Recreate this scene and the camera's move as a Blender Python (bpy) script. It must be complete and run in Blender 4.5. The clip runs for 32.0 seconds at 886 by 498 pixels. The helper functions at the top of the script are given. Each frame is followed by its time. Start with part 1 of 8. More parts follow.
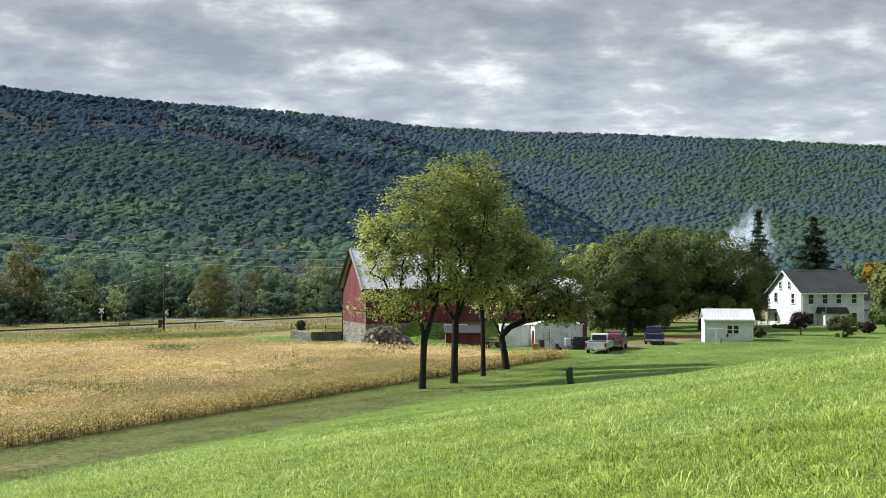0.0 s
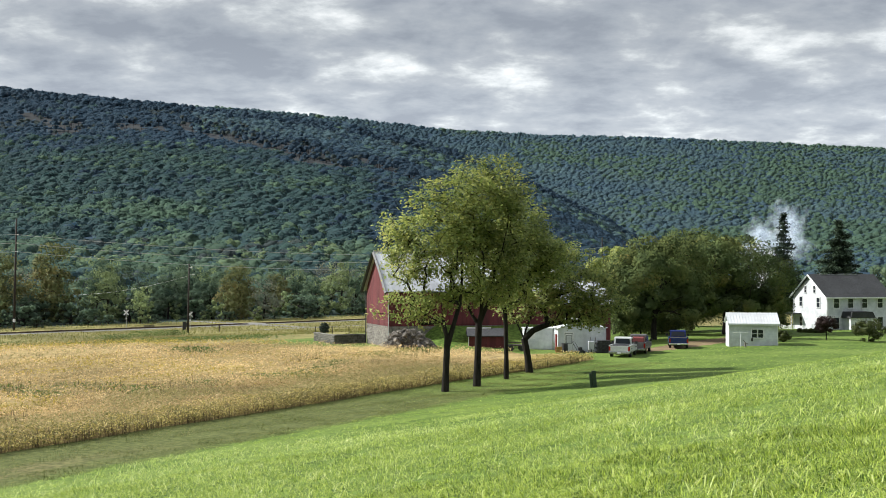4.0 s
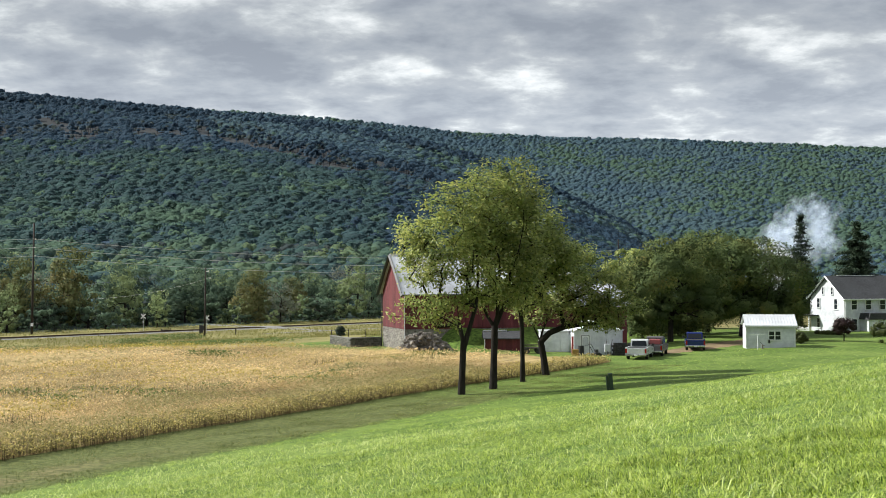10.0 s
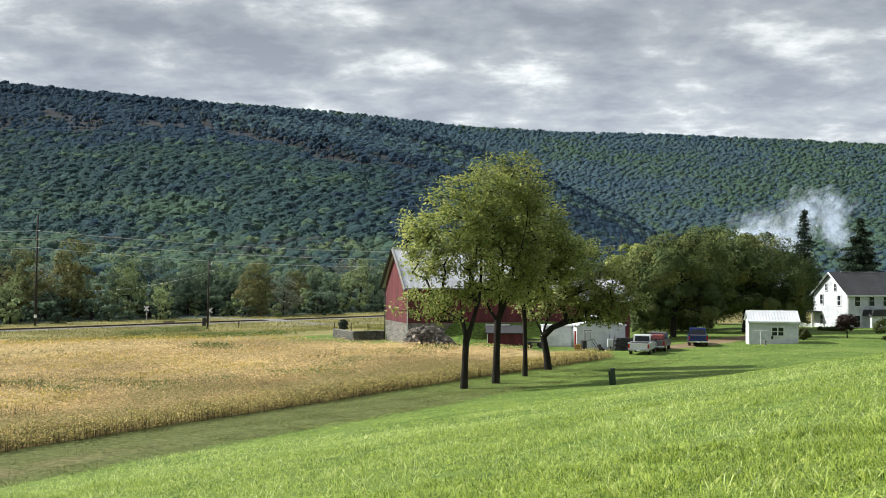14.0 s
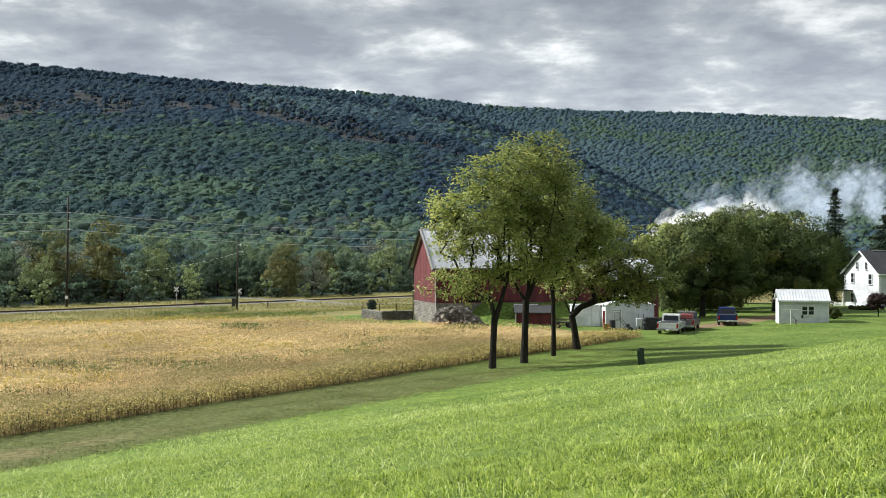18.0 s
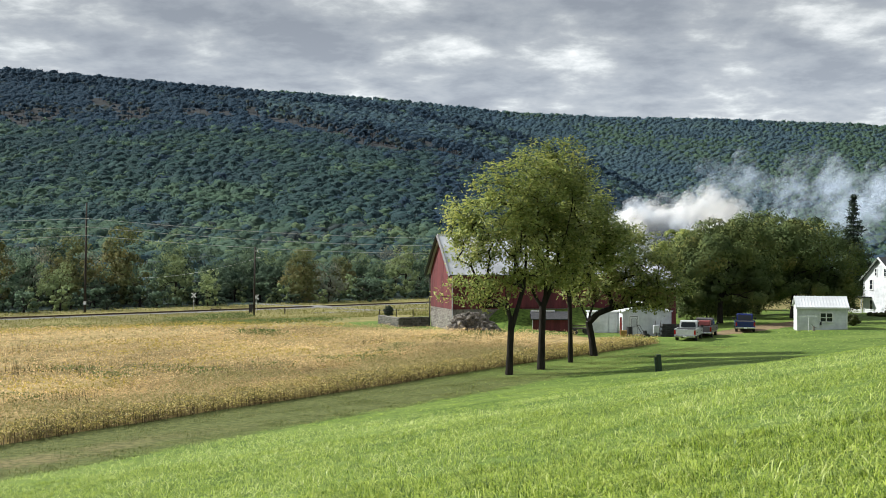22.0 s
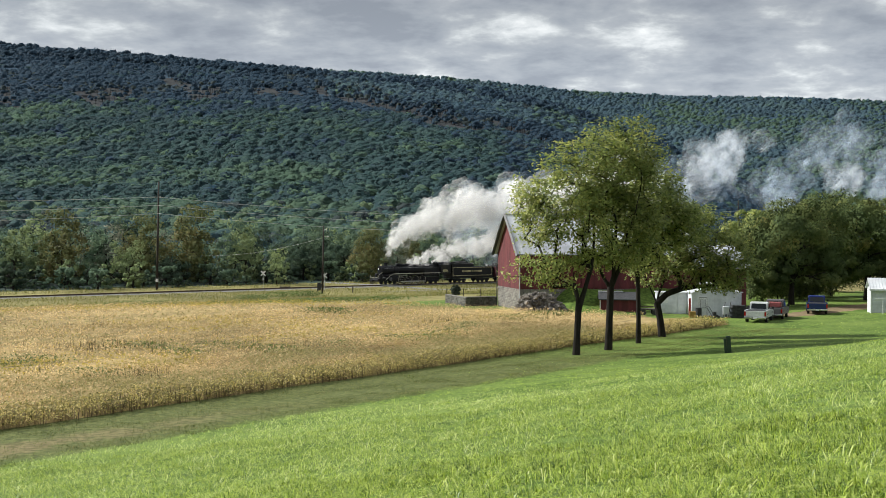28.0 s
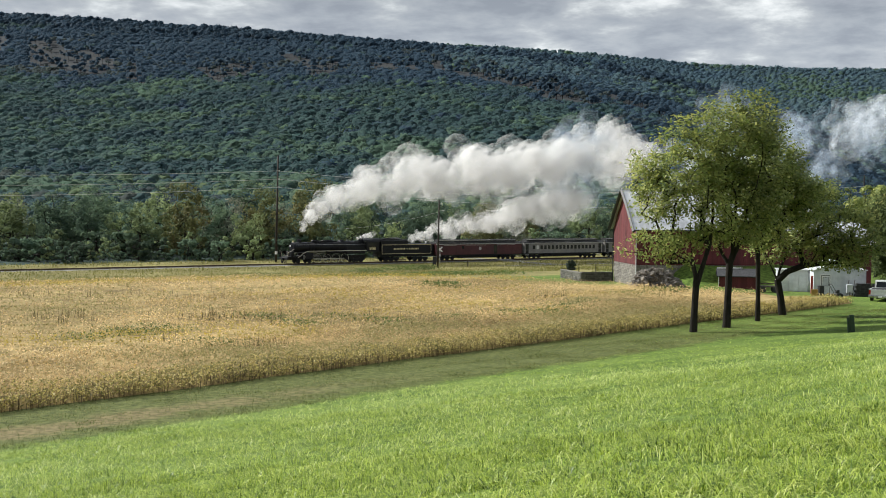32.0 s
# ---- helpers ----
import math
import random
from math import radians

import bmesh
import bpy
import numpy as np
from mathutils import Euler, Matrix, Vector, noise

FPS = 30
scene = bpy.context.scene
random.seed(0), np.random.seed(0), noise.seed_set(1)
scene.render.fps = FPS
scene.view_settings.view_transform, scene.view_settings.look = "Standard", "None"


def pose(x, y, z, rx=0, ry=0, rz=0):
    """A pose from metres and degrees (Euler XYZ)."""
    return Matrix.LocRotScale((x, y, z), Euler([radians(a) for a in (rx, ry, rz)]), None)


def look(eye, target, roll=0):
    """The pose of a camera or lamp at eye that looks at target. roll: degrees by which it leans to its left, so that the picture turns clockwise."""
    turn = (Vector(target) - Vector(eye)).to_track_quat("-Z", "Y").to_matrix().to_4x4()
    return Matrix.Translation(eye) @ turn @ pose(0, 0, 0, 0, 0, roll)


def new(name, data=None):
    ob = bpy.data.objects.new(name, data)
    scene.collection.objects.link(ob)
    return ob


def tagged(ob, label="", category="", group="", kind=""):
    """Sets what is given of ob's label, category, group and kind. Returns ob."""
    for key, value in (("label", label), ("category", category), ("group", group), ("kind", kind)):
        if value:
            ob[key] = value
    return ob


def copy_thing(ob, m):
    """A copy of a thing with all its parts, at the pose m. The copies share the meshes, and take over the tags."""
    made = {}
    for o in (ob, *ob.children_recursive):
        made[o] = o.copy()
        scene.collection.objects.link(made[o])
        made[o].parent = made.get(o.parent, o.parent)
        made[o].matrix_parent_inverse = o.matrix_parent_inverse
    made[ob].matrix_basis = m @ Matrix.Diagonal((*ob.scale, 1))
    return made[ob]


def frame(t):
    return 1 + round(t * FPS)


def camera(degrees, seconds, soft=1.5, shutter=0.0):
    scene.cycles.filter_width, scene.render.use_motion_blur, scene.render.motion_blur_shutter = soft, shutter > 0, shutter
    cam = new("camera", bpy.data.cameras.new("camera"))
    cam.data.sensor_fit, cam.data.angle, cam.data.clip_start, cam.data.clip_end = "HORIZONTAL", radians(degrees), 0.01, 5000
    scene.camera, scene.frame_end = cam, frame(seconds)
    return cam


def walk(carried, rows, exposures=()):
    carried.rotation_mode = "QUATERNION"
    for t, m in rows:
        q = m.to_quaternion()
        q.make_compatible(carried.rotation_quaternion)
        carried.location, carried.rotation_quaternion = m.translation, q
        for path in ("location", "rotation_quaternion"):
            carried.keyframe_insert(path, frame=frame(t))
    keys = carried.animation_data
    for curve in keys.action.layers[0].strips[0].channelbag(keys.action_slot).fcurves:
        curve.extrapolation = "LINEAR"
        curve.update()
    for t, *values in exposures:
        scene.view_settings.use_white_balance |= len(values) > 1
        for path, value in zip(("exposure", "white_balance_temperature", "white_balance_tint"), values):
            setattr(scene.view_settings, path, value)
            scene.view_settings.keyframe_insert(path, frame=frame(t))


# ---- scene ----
# ---------------------------------------------------------------- camera
EYE = 8.0
cam = camera(40.0, 32.0, soft=0.9)
PATH = [
    (0.0, 90.771, -0.000, 0.000),
    (0.5, 90.769, -0.098, 0.141),
    (1.0, 90.715, -0.110, 0.391),
    (1.5, 90.749, -0.099, 0.646),
    (2.0, 90.867, -0.078, 0.827),
    (2.5, 91.010, -0.032, 0.911),
    (4.5, 90.829, -0.210, 1.203),
    (5.0, 90.717, -0.227, 1.332),
    (5.5, 90.544, -0.206, 1.381),
    (6.0, 90.347, -0.207, 1.416),
    (6.5, 90.253, -0.167, 1.493),
    (7.0, 90.288, -0.138, 1.573),
    (7.5, 90.431, -0.092, 1.631),
    (8.0, 90.580, -0.073, 1.668),
    (8.5, 90.654, -0.049, 1.724),
    (9.0, 90.738, -0.006, 1.805),
    (9.5, 90.894, 0.053, 1.839),
    (10.0, 91.040, 0.052, 1.841),
    (10.5, 91.034, -0.039, 1.857),
    (11.0, 90.909, -0.154, 1.879),
    (11.5, 90.777, -0.223, 1.872),
    (12.0, 90.704, -0.205, 1.861),
    (12.5, 90.709, -0.223, 1.862),
    (13.0, 90.729, -0.244, 1.898),
    (13.5, 90.761, -0.281, 1.951),
    (15.5, 90.705, -0.226, 2.233),
    (16.0, 90.532, -0.253, 2.452),
    (16.5, 90.311, -0.230, 2.695),
    (17.0, 90.085, -0.123, 2.949),
    (17.5, 89.889, -0.103, 3.183),
    (18.0, 89.815, -0.068, 3.310),
    (18.5, 89.913, -0.049, 3.388),
    (19.0, 90.131, -0.127, 3.488),
    (19.5, 90.288, -0.188, 3.634),
    (20.0, 90.275, -0.196, 3.795),
    (20.5, 90.204, -0.090, 3.875),
    (21.0, 90.151, -0.063, 3.885),
    (21.5, 90.122, -0.092, 3.933),
    (22.0, 90.107, -0.117, 4.097),
    (22.5, 90.107, -0.097, 4.328),
    (23.0, 90.118, -0.102, 4.522),
    (23.5, 90.120, -0.134, 4.679),
    (24.0, 90.074, -0.146, 4.816),
    (24.5, 89.929, -0.204, 5.008),
    (25.0, 89.779, -0.166, 5.191),
    (25.5, 89.664, -0.122, 5.335),
    (27.5, 89.213, -0.311, 6.448),
    (28.0, 89.127, -0.353, 7.270),
    (28.5, 88.973, -0.232, 8.234),
    (29.0, 88.694, -0.234, 9.099),
    (29.5, 88.389, -0.224, 9.742),
    (30.0, 88.163, -0.281, 10.274),
    (30.5, 88.039, -0.322, 10.802),
    (31.0, 87.981, -0.396, 11.376),
    (31.5, 87.909, -0.579, 12.026),
    (32.0, 87.877, -0.632, 12.697),
]
walk(cam, [(t, pose(0, 0, EYE, rx, ry, rz)) for t, rx, ry, rz in PATH],
     exposures=[(0, 0.74, 6150, 8), (13, 0.72, 6150, 8), (25, 0.60, 6150, 8), (32, 0.54, 6150, 8)])
# ---------------------------------------------------------------- light
SUN_FROM = Vector((-0.97, 0.18, 0.0)).normalized()
SUN_UP = radians(37)
sun = new("sun", bpy.data.lights.new("sun", "SUN"))
sun.data.energy, sun.data.angle, sun.data.color = 4.8, radians(1.0), (1.0, 0.95, 0.86)
sun.matrix_world = look((0, 0, 300), Vector((0, 0, 300)) - Vector((SUN_FROM.x * math.cos(SUN_UP), SUN_FROM.y * math.cos(SUN_UP), math.sin(SUN_UP))))

world = bpy.data.worlds.new("overcast_sky")
scene.world = world
world.use_nodes = True
wt = world.node_tree
wt.nodes.clear()


def wnode(kind, **kw):
    n = wt.nodes.new(kind)
    for k, v in kw.items():
        if k == "op":
            n.operation = v
        else:
            n.inputs[k].default_value = v
    return n


def wlink(a, ai, b, bi):
    wt.links.new(a.outputs[ai], b.inputs[bi])


def ramp_node(tree, stops):
    r = tree.nodes.new("ShaderNodeValToRGB")
    el = r.color_ramp.elements
    while len(el) < len(stops):
        el.new(0.5)
    for e, (p, c) in zip(el, stops):
        e.position = p
        e.color = (*c, 1) if len(c) == 3 else c
    return r


sky = wt.nodes.new("ShaderNodeTexSky")
sky.sky_type, sky.sun_disc = "NISHITA", False
sky.sun_elevation, sky.sun_rotation = SUN_UP, math.atan2(SUN_FROM.x, SUN_FROM.y)
coord = wt.nodes.new("ShaderNodeTexCoord")
sep = wt.nodes.new("ShaderNodeSeparateXYZ")
wlink(coord, "Generated", sep, 0)
lift = wnode("ShaderNodeMath", op="ADD")
lift.inputs[1].default_value = 0.20
low = wnode("ShaderNodeMath", op="MAXIMUM")
low.inputs[1].default_value = 0.0
wlink(sep, "Z", low, 0)
wlink(low, 0, lift, 0)
dx, dy = wnode("ShaderNodeMath", op="DIVIDE"), wnode("ShaderNodeMath", op="DIVIDE")
wlink(sep, "X", dx, 0), wlink(lift, 0, dx, 1)
wlink(sep, "Y", dy, 0), wlink(lift, 0, dy, 1)
comb = wt.nodes.new("ShaderNodeCombineXYZ")
wlink(dx, 0, comb, 0), wlink(dy, 0, comb, 1)
# cloud decks: broad layers, then torn edges
broad = wnode("ShaderNodeTexNoise", Scale=1.7, Detail=5.0, Roughness=0.5, Distortion=0.1)
fine = wnode("ShaderNodeTexNoise", Scale=5.0, Detail=9.0, Roughness=0.58, Distortion=0.12)
wlink(comb, 0, broad, "Vector"), wlink(comb, 0, fine, "Vector")
mixn = wnode("ShaderNodeMath", op="MULTIPLY_ADD")
mixn.inputs[1].default_value = 0.52
wlink(fine, "Fac", mixn, 0)
half = wnode("ShaderNodeMath", op="MULTIPLY")
half.inputs[1].default_value = 0.50
wlink(broad, "Fac", half, 0), wlink(half, 0, mixn, 2)
cloud_ramp = ramp_node(wt, [(0.42, (0.30, 0.317, 0.35)), (0.475, (0.37, 0.387, 0.415)), (0.525, (0.435, 0.447, 0.465)), (0.56, (0.55, 0.56, 0.56)), (0.585, (0.68, 0.685, 0.675)), (0.64, (0.95, 0.935, 0.90))])
wlink(mixn, 0, cloud_ramp, 0)
mix = wt.nodes.new("ShaderNodeMixRGB")
mix.inputs[0].default_value = 0.96
bright = wt.nodes.new("ShaderNodeMixRGB")
bright.blend_type = "MULTIPLY"
bright.inputs[0].default_value = 1.0
bright.inputs[2].default_value = (0.1, 0.1, 0.1, 1)
wlink(sky, 0, bright, 1)
# thinner, brighter cloud low over the ridges, and more light through the deck overhead
def cloud_gain(stops):
    g = wt.nodes.new("ShaderNodeMapRange")
    g.interpolation_type = "SMOOTHSTEP"
    for key, val in zip(("From Min", "From Max", "To Min", "To Max"), stops):
        g.inputs[key].default_value = val
    wlink(sep, "Z", g, "Value")
    return g


glow = wnode("ShaderNodeMath", op="MULTIPLY")
wlink(cloud_gain((0.11, 0.20, 1.26, 0.97)), "Result", glow, 0), wlink(cloud_gain((0.24, 0.75, 1.0, 1.32)), "Result", glow, 1)
lit = wt.nodes.new("ShaderNodeMixRGB")
lit.blend_type = "MULTIPLY"
lit.inputs[0].default_value = 1.0
wlink(cloud_ramp, 0, lit, 1), wlink(glow, 0, lit, 2)
wlink(bright, 0, mix, 1), wlink(lit, 0, mix, 2)
bg, wout = wnode("ShaderNodeBackground", Strength=0.70), wt.nodes.new("ShaderNodeOutputWorld")
wlink(mix, 0, bg, 0), wlink(bg, 0, wout, 0)


# ---------------------------------------------------------------- materials
def material(name):
    m = bpy.data.materials.new(name)
    m.use_nodes = True
    t = m.node_tree
    return m, t, t.nodes["Principled BSDF"]


def surface(name, dark, light, scale=3.0, rough=0.7, metal=0.0, bump=0.0, bump_scale=None, island=0.0, obj=0.0, stain=0.25, stain_scale=None, stretch=None, spec=0.4):
    """Two-scale mottled surface in object metres; island/obj: value spread from piece to piece."""
    m, t, p = material(name)
    N, L = t.nodes, t.links
    co = N.new("ShaderNodeTexCoord")
    src = co.outputs["Object"]
    if stretch:
        mp = N.new("ShaderNodeMapping")
        mp.inputs["Scale"].default_value = stretch
        L.new(src, mp.inputs[0])
        src = mp.outputs[0]
    n1, n2 = N.new("ShaderNodeTexNoise"), N.new("ShaderNodeTexNoise")
    n1.inputs["Scale"].default_value, n1.inputs["Detail"].default_value, n1.inputs["Roughness"].default_value = scale, 6, 0.65
    n2.inputs["Scale"].default_value, n2.inputs["Detail"].default_value = (stain_scale or scale * 0.13), 4
    L.new(src, n1.inputs["Vector"]), L.new(src, n2.inputs["Vector"])
    r = ramp_node(t, [(0.3, dark), (0.7, light)])
    L.new(n1.outputs["Fac"], r.inputs[0])
    st = ramp_node(t, [(0.35, (1 - stain,) * 3), (0.65, (1 + stain * 0.4,) * 3)])
    L.new(n2.outputs["Fac"], st.inputs[0])
    mul = N.new("ShaderNodeMixRGB")
    mul.blend_type, mul.inputs[0].default_value = "MULTIPLY", 1.0
    L.new(r.outputs[0], mul.inputs[1]), L.new(st.outputs[0], mul.inputs[2])
    out = mul.outputs[0]
    if island or obj:
        src2 = N.new("ShaderNodeNewGeometry").outputs["Random Per Island"] if island else N.new("ShaderNodeObjectInfo").outputs["Random"]
        k = island or obj
        rr = ramp_node(t, [(0.0, (1 - k,) * 3), (1.0, (1 + k,) * 3)])
        L.new(src2, rr.inputs[0])
        m2 = N.new("ShaderNodeMixRGB")
        m2.blend_type, m2.inputs[0].default_value = "MULTIPLY", 1.0
        L.new(out, m2.inputs[1]), L.new(rr.outputs[0], m2.inputs[2])
        out = m2.outputs[0]
    L.new(out, p.inputs["Base Color"])
    p.inputs["Roughness"].default_value, p.inputs["Metallic"].default_value = rough, metal
    p.inputs["Specular IOR Level"].default_value = spec
    if bump:
        b = N.new("ShaderNodeBump")
        b.inputs["Strength"].default_value, b.inputs["Distance"].default_value = bump, 0.05
        n3 = N.new("ShaderNodeTexNoise")
        n3.inputs["Scale"].default_value, n3.inputs["Detail"].default_value = bump_scale or scale * 4, 5
        L.new(src, n3.inputs["Vector"])
        L.new(n3.outputs["Fac"], b.inputs["Height"]), L.new(b.outputs[0], p.inputs["Normal"])
    return m


def leafy(name, colours, through_leaf=0.35, patch=0.12, patch_scale=0.35, rough=0.55, grain=0.0, leaf_mix=0.55, spec=0.18, open_to_sky=0.0):
    """Foliage: colour by leaf and by larger patches, with light through the blade."""
    m, t, p = material(name)
    N, L = t.nodes, t.links
    g = N.new("ShaderNodeNewGeometry")
    co = N.new("ShaderNodeTexCoord")
    n = N.new("ShaderNodeTexNoise")
    n.inputs["Scale"].default_value, n.inputs["Detail"].default_value = patch_scale, 3
    L.new(co.outputs["Object"], n.inputs["Vector"])
    add = N.new("ShaderNodeMath")
    add.operation = "MULTIPLY_ADD"
    add.inputs[1].default_value, add.inputs[2].default_value = 2.2, -0.85
    L.new(n.outputs["Fac"], add.inputs[0])
    av = N.new("ShaderNodeMath")
    av.operation = "MULTIPLY_ADD"
    av.inputs[1].default_value = leaf_mix
    L.new(g.outputs["Random Per Island"], av.inputs[0])
    hf = N.new("ShaderNodeMath")
    hf.operation = "MULTIPLY"
    hf.inputs[1].default_value = 1 - leaf_mix
    L.new(add.outputs[0], hf.inputs[0])
    L.new(hf.outputs[0], av.inputs[2])
    r = ramp_node(t, [(i / (len(colours) - 1), c) for i, c in enumerate(colours)])
    L.new(av.outputs[0], r.inputs[0])
    oi = N.new("ShaderNodeObjectInfo")
    orr = ramp_node(t, [(0, (1 - patch,) * 3), (1, (1 + patch,) * 3)])
    L.new(oi.outputs["Random"], orr.inputs[0])
    mm = N.new("ShaderNodeMixRGB")
    mm.blend_type, mm.inputs[0].default_value = "MULTIPLY", 1.0
    L.new(r.outputs[0], mm.inputs[1]), L.new(orr.outputs[0], mm.inputs[2])
    L.new(mm.outputs[0], p.inputs["Base Color"])
    p.inputs["Roughness"].default_value = rough
    p.inputs["Specular IOR Level"].default_value = spec
    if grain:
        # noise darkens the colour for shaded gaps between leaf masses, and bumps them
        gn = N.new("ShaderNodeTexNoise")
        gn.inputs["Scale"].default_value, gn.inputs["Detail"].default_value, gn.inputs["Roughness"].default_value = grain, 6, 0.75
        L.new(co.outputs["Object"], gn.inputs["Vector"])
        gr = ramp_node(t, [(0.36, (0.78, 0.78, 0.78)), (0.64, (1.18, 1.18, 1.18))])
        L.new(gn.outputs["Fac"], gr.inputs[0])
        gm = N.new("ShaderNodeMixRGB")
        gm.blend_type, gm.inputs[0].default_value = "MULTIPLY", 1.0
        L.new(mm.outputs[0], gm.inputs[1]), L.new(gr.outputs[0], gm.inputs[2])
        L.new(gm.outputs[0], p.inputs["Base Color"])
        gb = N.new("ShaderNodeBump")
        gb.inputs["Strength"].default_value, gb.inputs["Distance"].default_value = 0.6, 0.7
        L.new(gn.outputs["Fac"], gb.inputs["Height"]), L.new(gb.outputs[0], p.inputs["Normal"])
        if open_to_sky:
            # normals tipped upward even out sun and shade, as on leaves lying level
            va, vn = N.new("ShaderNodeVectorMath"), N.new("ShaderNodeVectorMath")
            va.operation, vn.operation = "ADD", "NORMALIZE"
            va.inputs[0].default_value = (0, 0, open_to_sky)
            L.new(gb.outputs[0], va.inputs[1]), L.new(va.outputs[0], vn.inputs[0]), L.new(vn.outputs[0], p.inputs["Normal"])
    if through_leaf:
        tr = N.new("ShaderNodeBsdfTranslucent")
        L.new(mm.outputs[0], tr.inputs[0])
        ms = N.new("ShaderNodeMixShader")
        ms.inputs[0].default_value = through_leaf
        L.new(p.outputs[0], ms.inputs[1]), L.new(tr.outputs[0], ms.inputs[2])
        L.new(ms.outputs[0], N["Material Output"].inputs[0])
    return m


def plain(name, colour, rough=0.5, metal=0.0, spec=0.5):
    return surface(name, tuple(c * 0.85 for c in colour), tuple(min(1, c * 1.08) for c in colour), 6.0, rough, metal, 0.0, stain=0.12, stain_scale=0.7, spec=spec)


def glass_dark(name):
    m, t, p = material(name)
    p.inputs["Base Color"].default_value = (0.02, 0.024, 0.03, 1)
    p.inputs["Roughness"].default_value = 0.06
    p.inputs["Specular IOR Level"].default_value = 0.4
    return m


# palest blade tones put sunlit highlights into the grass colour
M_BLADE = leafy("grass_blade", [(0.040, 0.080, 0.008), (0.12, 0.205, 0.018), (0.30, 0.40, 0.042), (0.46, 0.56, 0.08), (0.74, 0.77, 0.28)], 0.26, patch_scale=0.3, rough=0.42, leaf_mix=0.88, spec=0.4)
M_GLINTBLADE = leafy("pale_grass_blade", [(0.32, 0.42, 0.08), (0.50, 0.58, 0.16), (0.74, 0.76, 0.38)], 0.35, patch_scale=0.3, rough=0.42, leaf_mix=0.8, spec=0.4)


def meadow_ground():
    """Turf, with the mown strip and its trodden line along the field edge."""
    m, t, p = material("meadow_ground")
    N, L = t.nodes, t.links
    co = N.new("ShaderNodeTexCoord")
    sx = N.new("ShaderNodeSeparateXYZ")
    L.new(co.outputs["Object"], sx.inputs[0])

    def maths(op, a, b, c=None):
        n = N.new("ShaderNodeMath")
        n.operation = op
        for i, q in enumerate((a, b, c)):
            if q is None:
                continue
            if isinstance(q, (int, float)):
                n.inputs[i].default_value = q
            else:
                L.new(q, n.inputs[i])
        return n.outputs[0]

    def noise_of(scale, detail=5):
        n = N.new("ShaderNodeTexNoise")
        n.inputs["Scale"].default_value, n.inputs["Detail"].default_value = scale, detail
        L.new(co.outputs["Object"], n.inputs["Vector"])
        return n.outputs["Fac"]

    def band(v, a, b):
        n = N.new("ShaderNodeMapRange")
        n.interpolation_type = "SMOOTHSTEP"
        n.inputs["From Min"].default_value, n.inputs["From Max"].default_value = a, b
        L.new(v, n.inputs["Value"])
        return n.outputs["Result"]

    def mixed(f, a, b):
        n = N.new("ShaderNodeMixRGB")
        L.new(f, n.inputs[0])
        for i, q in ((1, a), (2, b)):
            if isinstance(q, tuple):
                n.inputs[i].default_value = (*q, 1)
            else:
                L.new(q, n.inputs[i])
        return n.outputs[0]

    v = maths("MULTIPLY_ADD", sx.outputs["X"], 0.872, maths("MULTIPLY_ADD", sx.outputs["Y"], -0.49, 42.54))
    wobble = maths("MULTIPLY_ADD", noise_of(0.9), 2.4, -1.2)
    v = maths("ADD", v, wobble)
    fine = noise_of(3.0, 6)
    broad = noise_of(0.16, 3)
    # turf coloured dark, standing in for shade between the blades
    grass = mixed(band(fine, 0.3, 0.7), (0.04, 0.07, 0.012), (0.13, 0.20, 0.035))
    grass = mixed(maths("MULTIPLY", band(broad, 0.35, 0.7), 0.45), grass, (0.20, 0.26, 0.06))
    mown = mixed(band(fine, 0.3, 0.7), (0.056, 0.070, 0.020), (0.14, 0.155, 0.050))
    earth = mixed(band(fine, 0.35, 0.65), (0.12, 0.10, 0.045), (0.22, 0.175, 0.09))
    worn = maths("MULTIPLY", maths("MULTIPLY", band(v, 2.2, 3.6), maths("SUBTRACT", 1.0, band(v, 4.6, 6.0))), band(noise_of(0.5, 4), 0.30, 0.52))
    near = maths("SUBTRACT", 1.0, band(sx.outputs["Y"], 38, 58))
    mown = mixed(maths("MULTIPLY", maths("MULTIPLY", worn, near), 0.9), mown, earth)
    on_strip = maths("MULTIPLY", band(v, -3.0, -2.0), maths("SUBTRACT", 1.0, band(v, 6.2, 7.6)))
    on_strip = maths("MULTIPLY", on_strip, maths("SUBTRACT", 1.0, band(sx.outputs["Y"], 70, 88)))
    col = mixed(on_strip, grass, mown)
    L.new(col, p.inputs["Base Color"])
    p.inputs["Roughness"].default_value, p.inputs["Specular IOR Level"].default_value = 0.9, 0.15
    b = N.new("ShaderNodeBump")
    b.inputs["Strength"].default_value, b.inputs["Distance"].default_value = 0.6, 0.06
    L.new(noise_of(9.0, 5), b.inputs["Height"]), L.new(b.outputs[0], p.inputs["Normal"])
    return m


M_MEADOW = meadow_ground()
M_STRIP = surface("mown_strip", (0.075, 0.10, 0.022), (0.165, 0.19, 0.05), 1.2, 0.9, bump=0.5, bump_scale=10, stain=0.35, stain_scale=0.3, spec=0.15)
M_DIRT = surface("trodden_earth", (0.16, 0.115, 0.065), (0.26, 0.20, 0.12), 1.4, 0.95, bump=0.4, stain=0.3, spec=0.1)
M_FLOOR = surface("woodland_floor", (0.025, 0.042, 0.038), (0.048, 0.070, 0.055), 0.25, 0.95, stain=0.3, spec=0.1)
M_SOYBASE = surface("bean_canopy", (0.162, 0.121, 0.053), (0.446, 0.338, 0.154), 0.9, 0.9, bump=0.8, bump_scale=6, stain=0.35, stain_scale=0.06, spec=0.1)
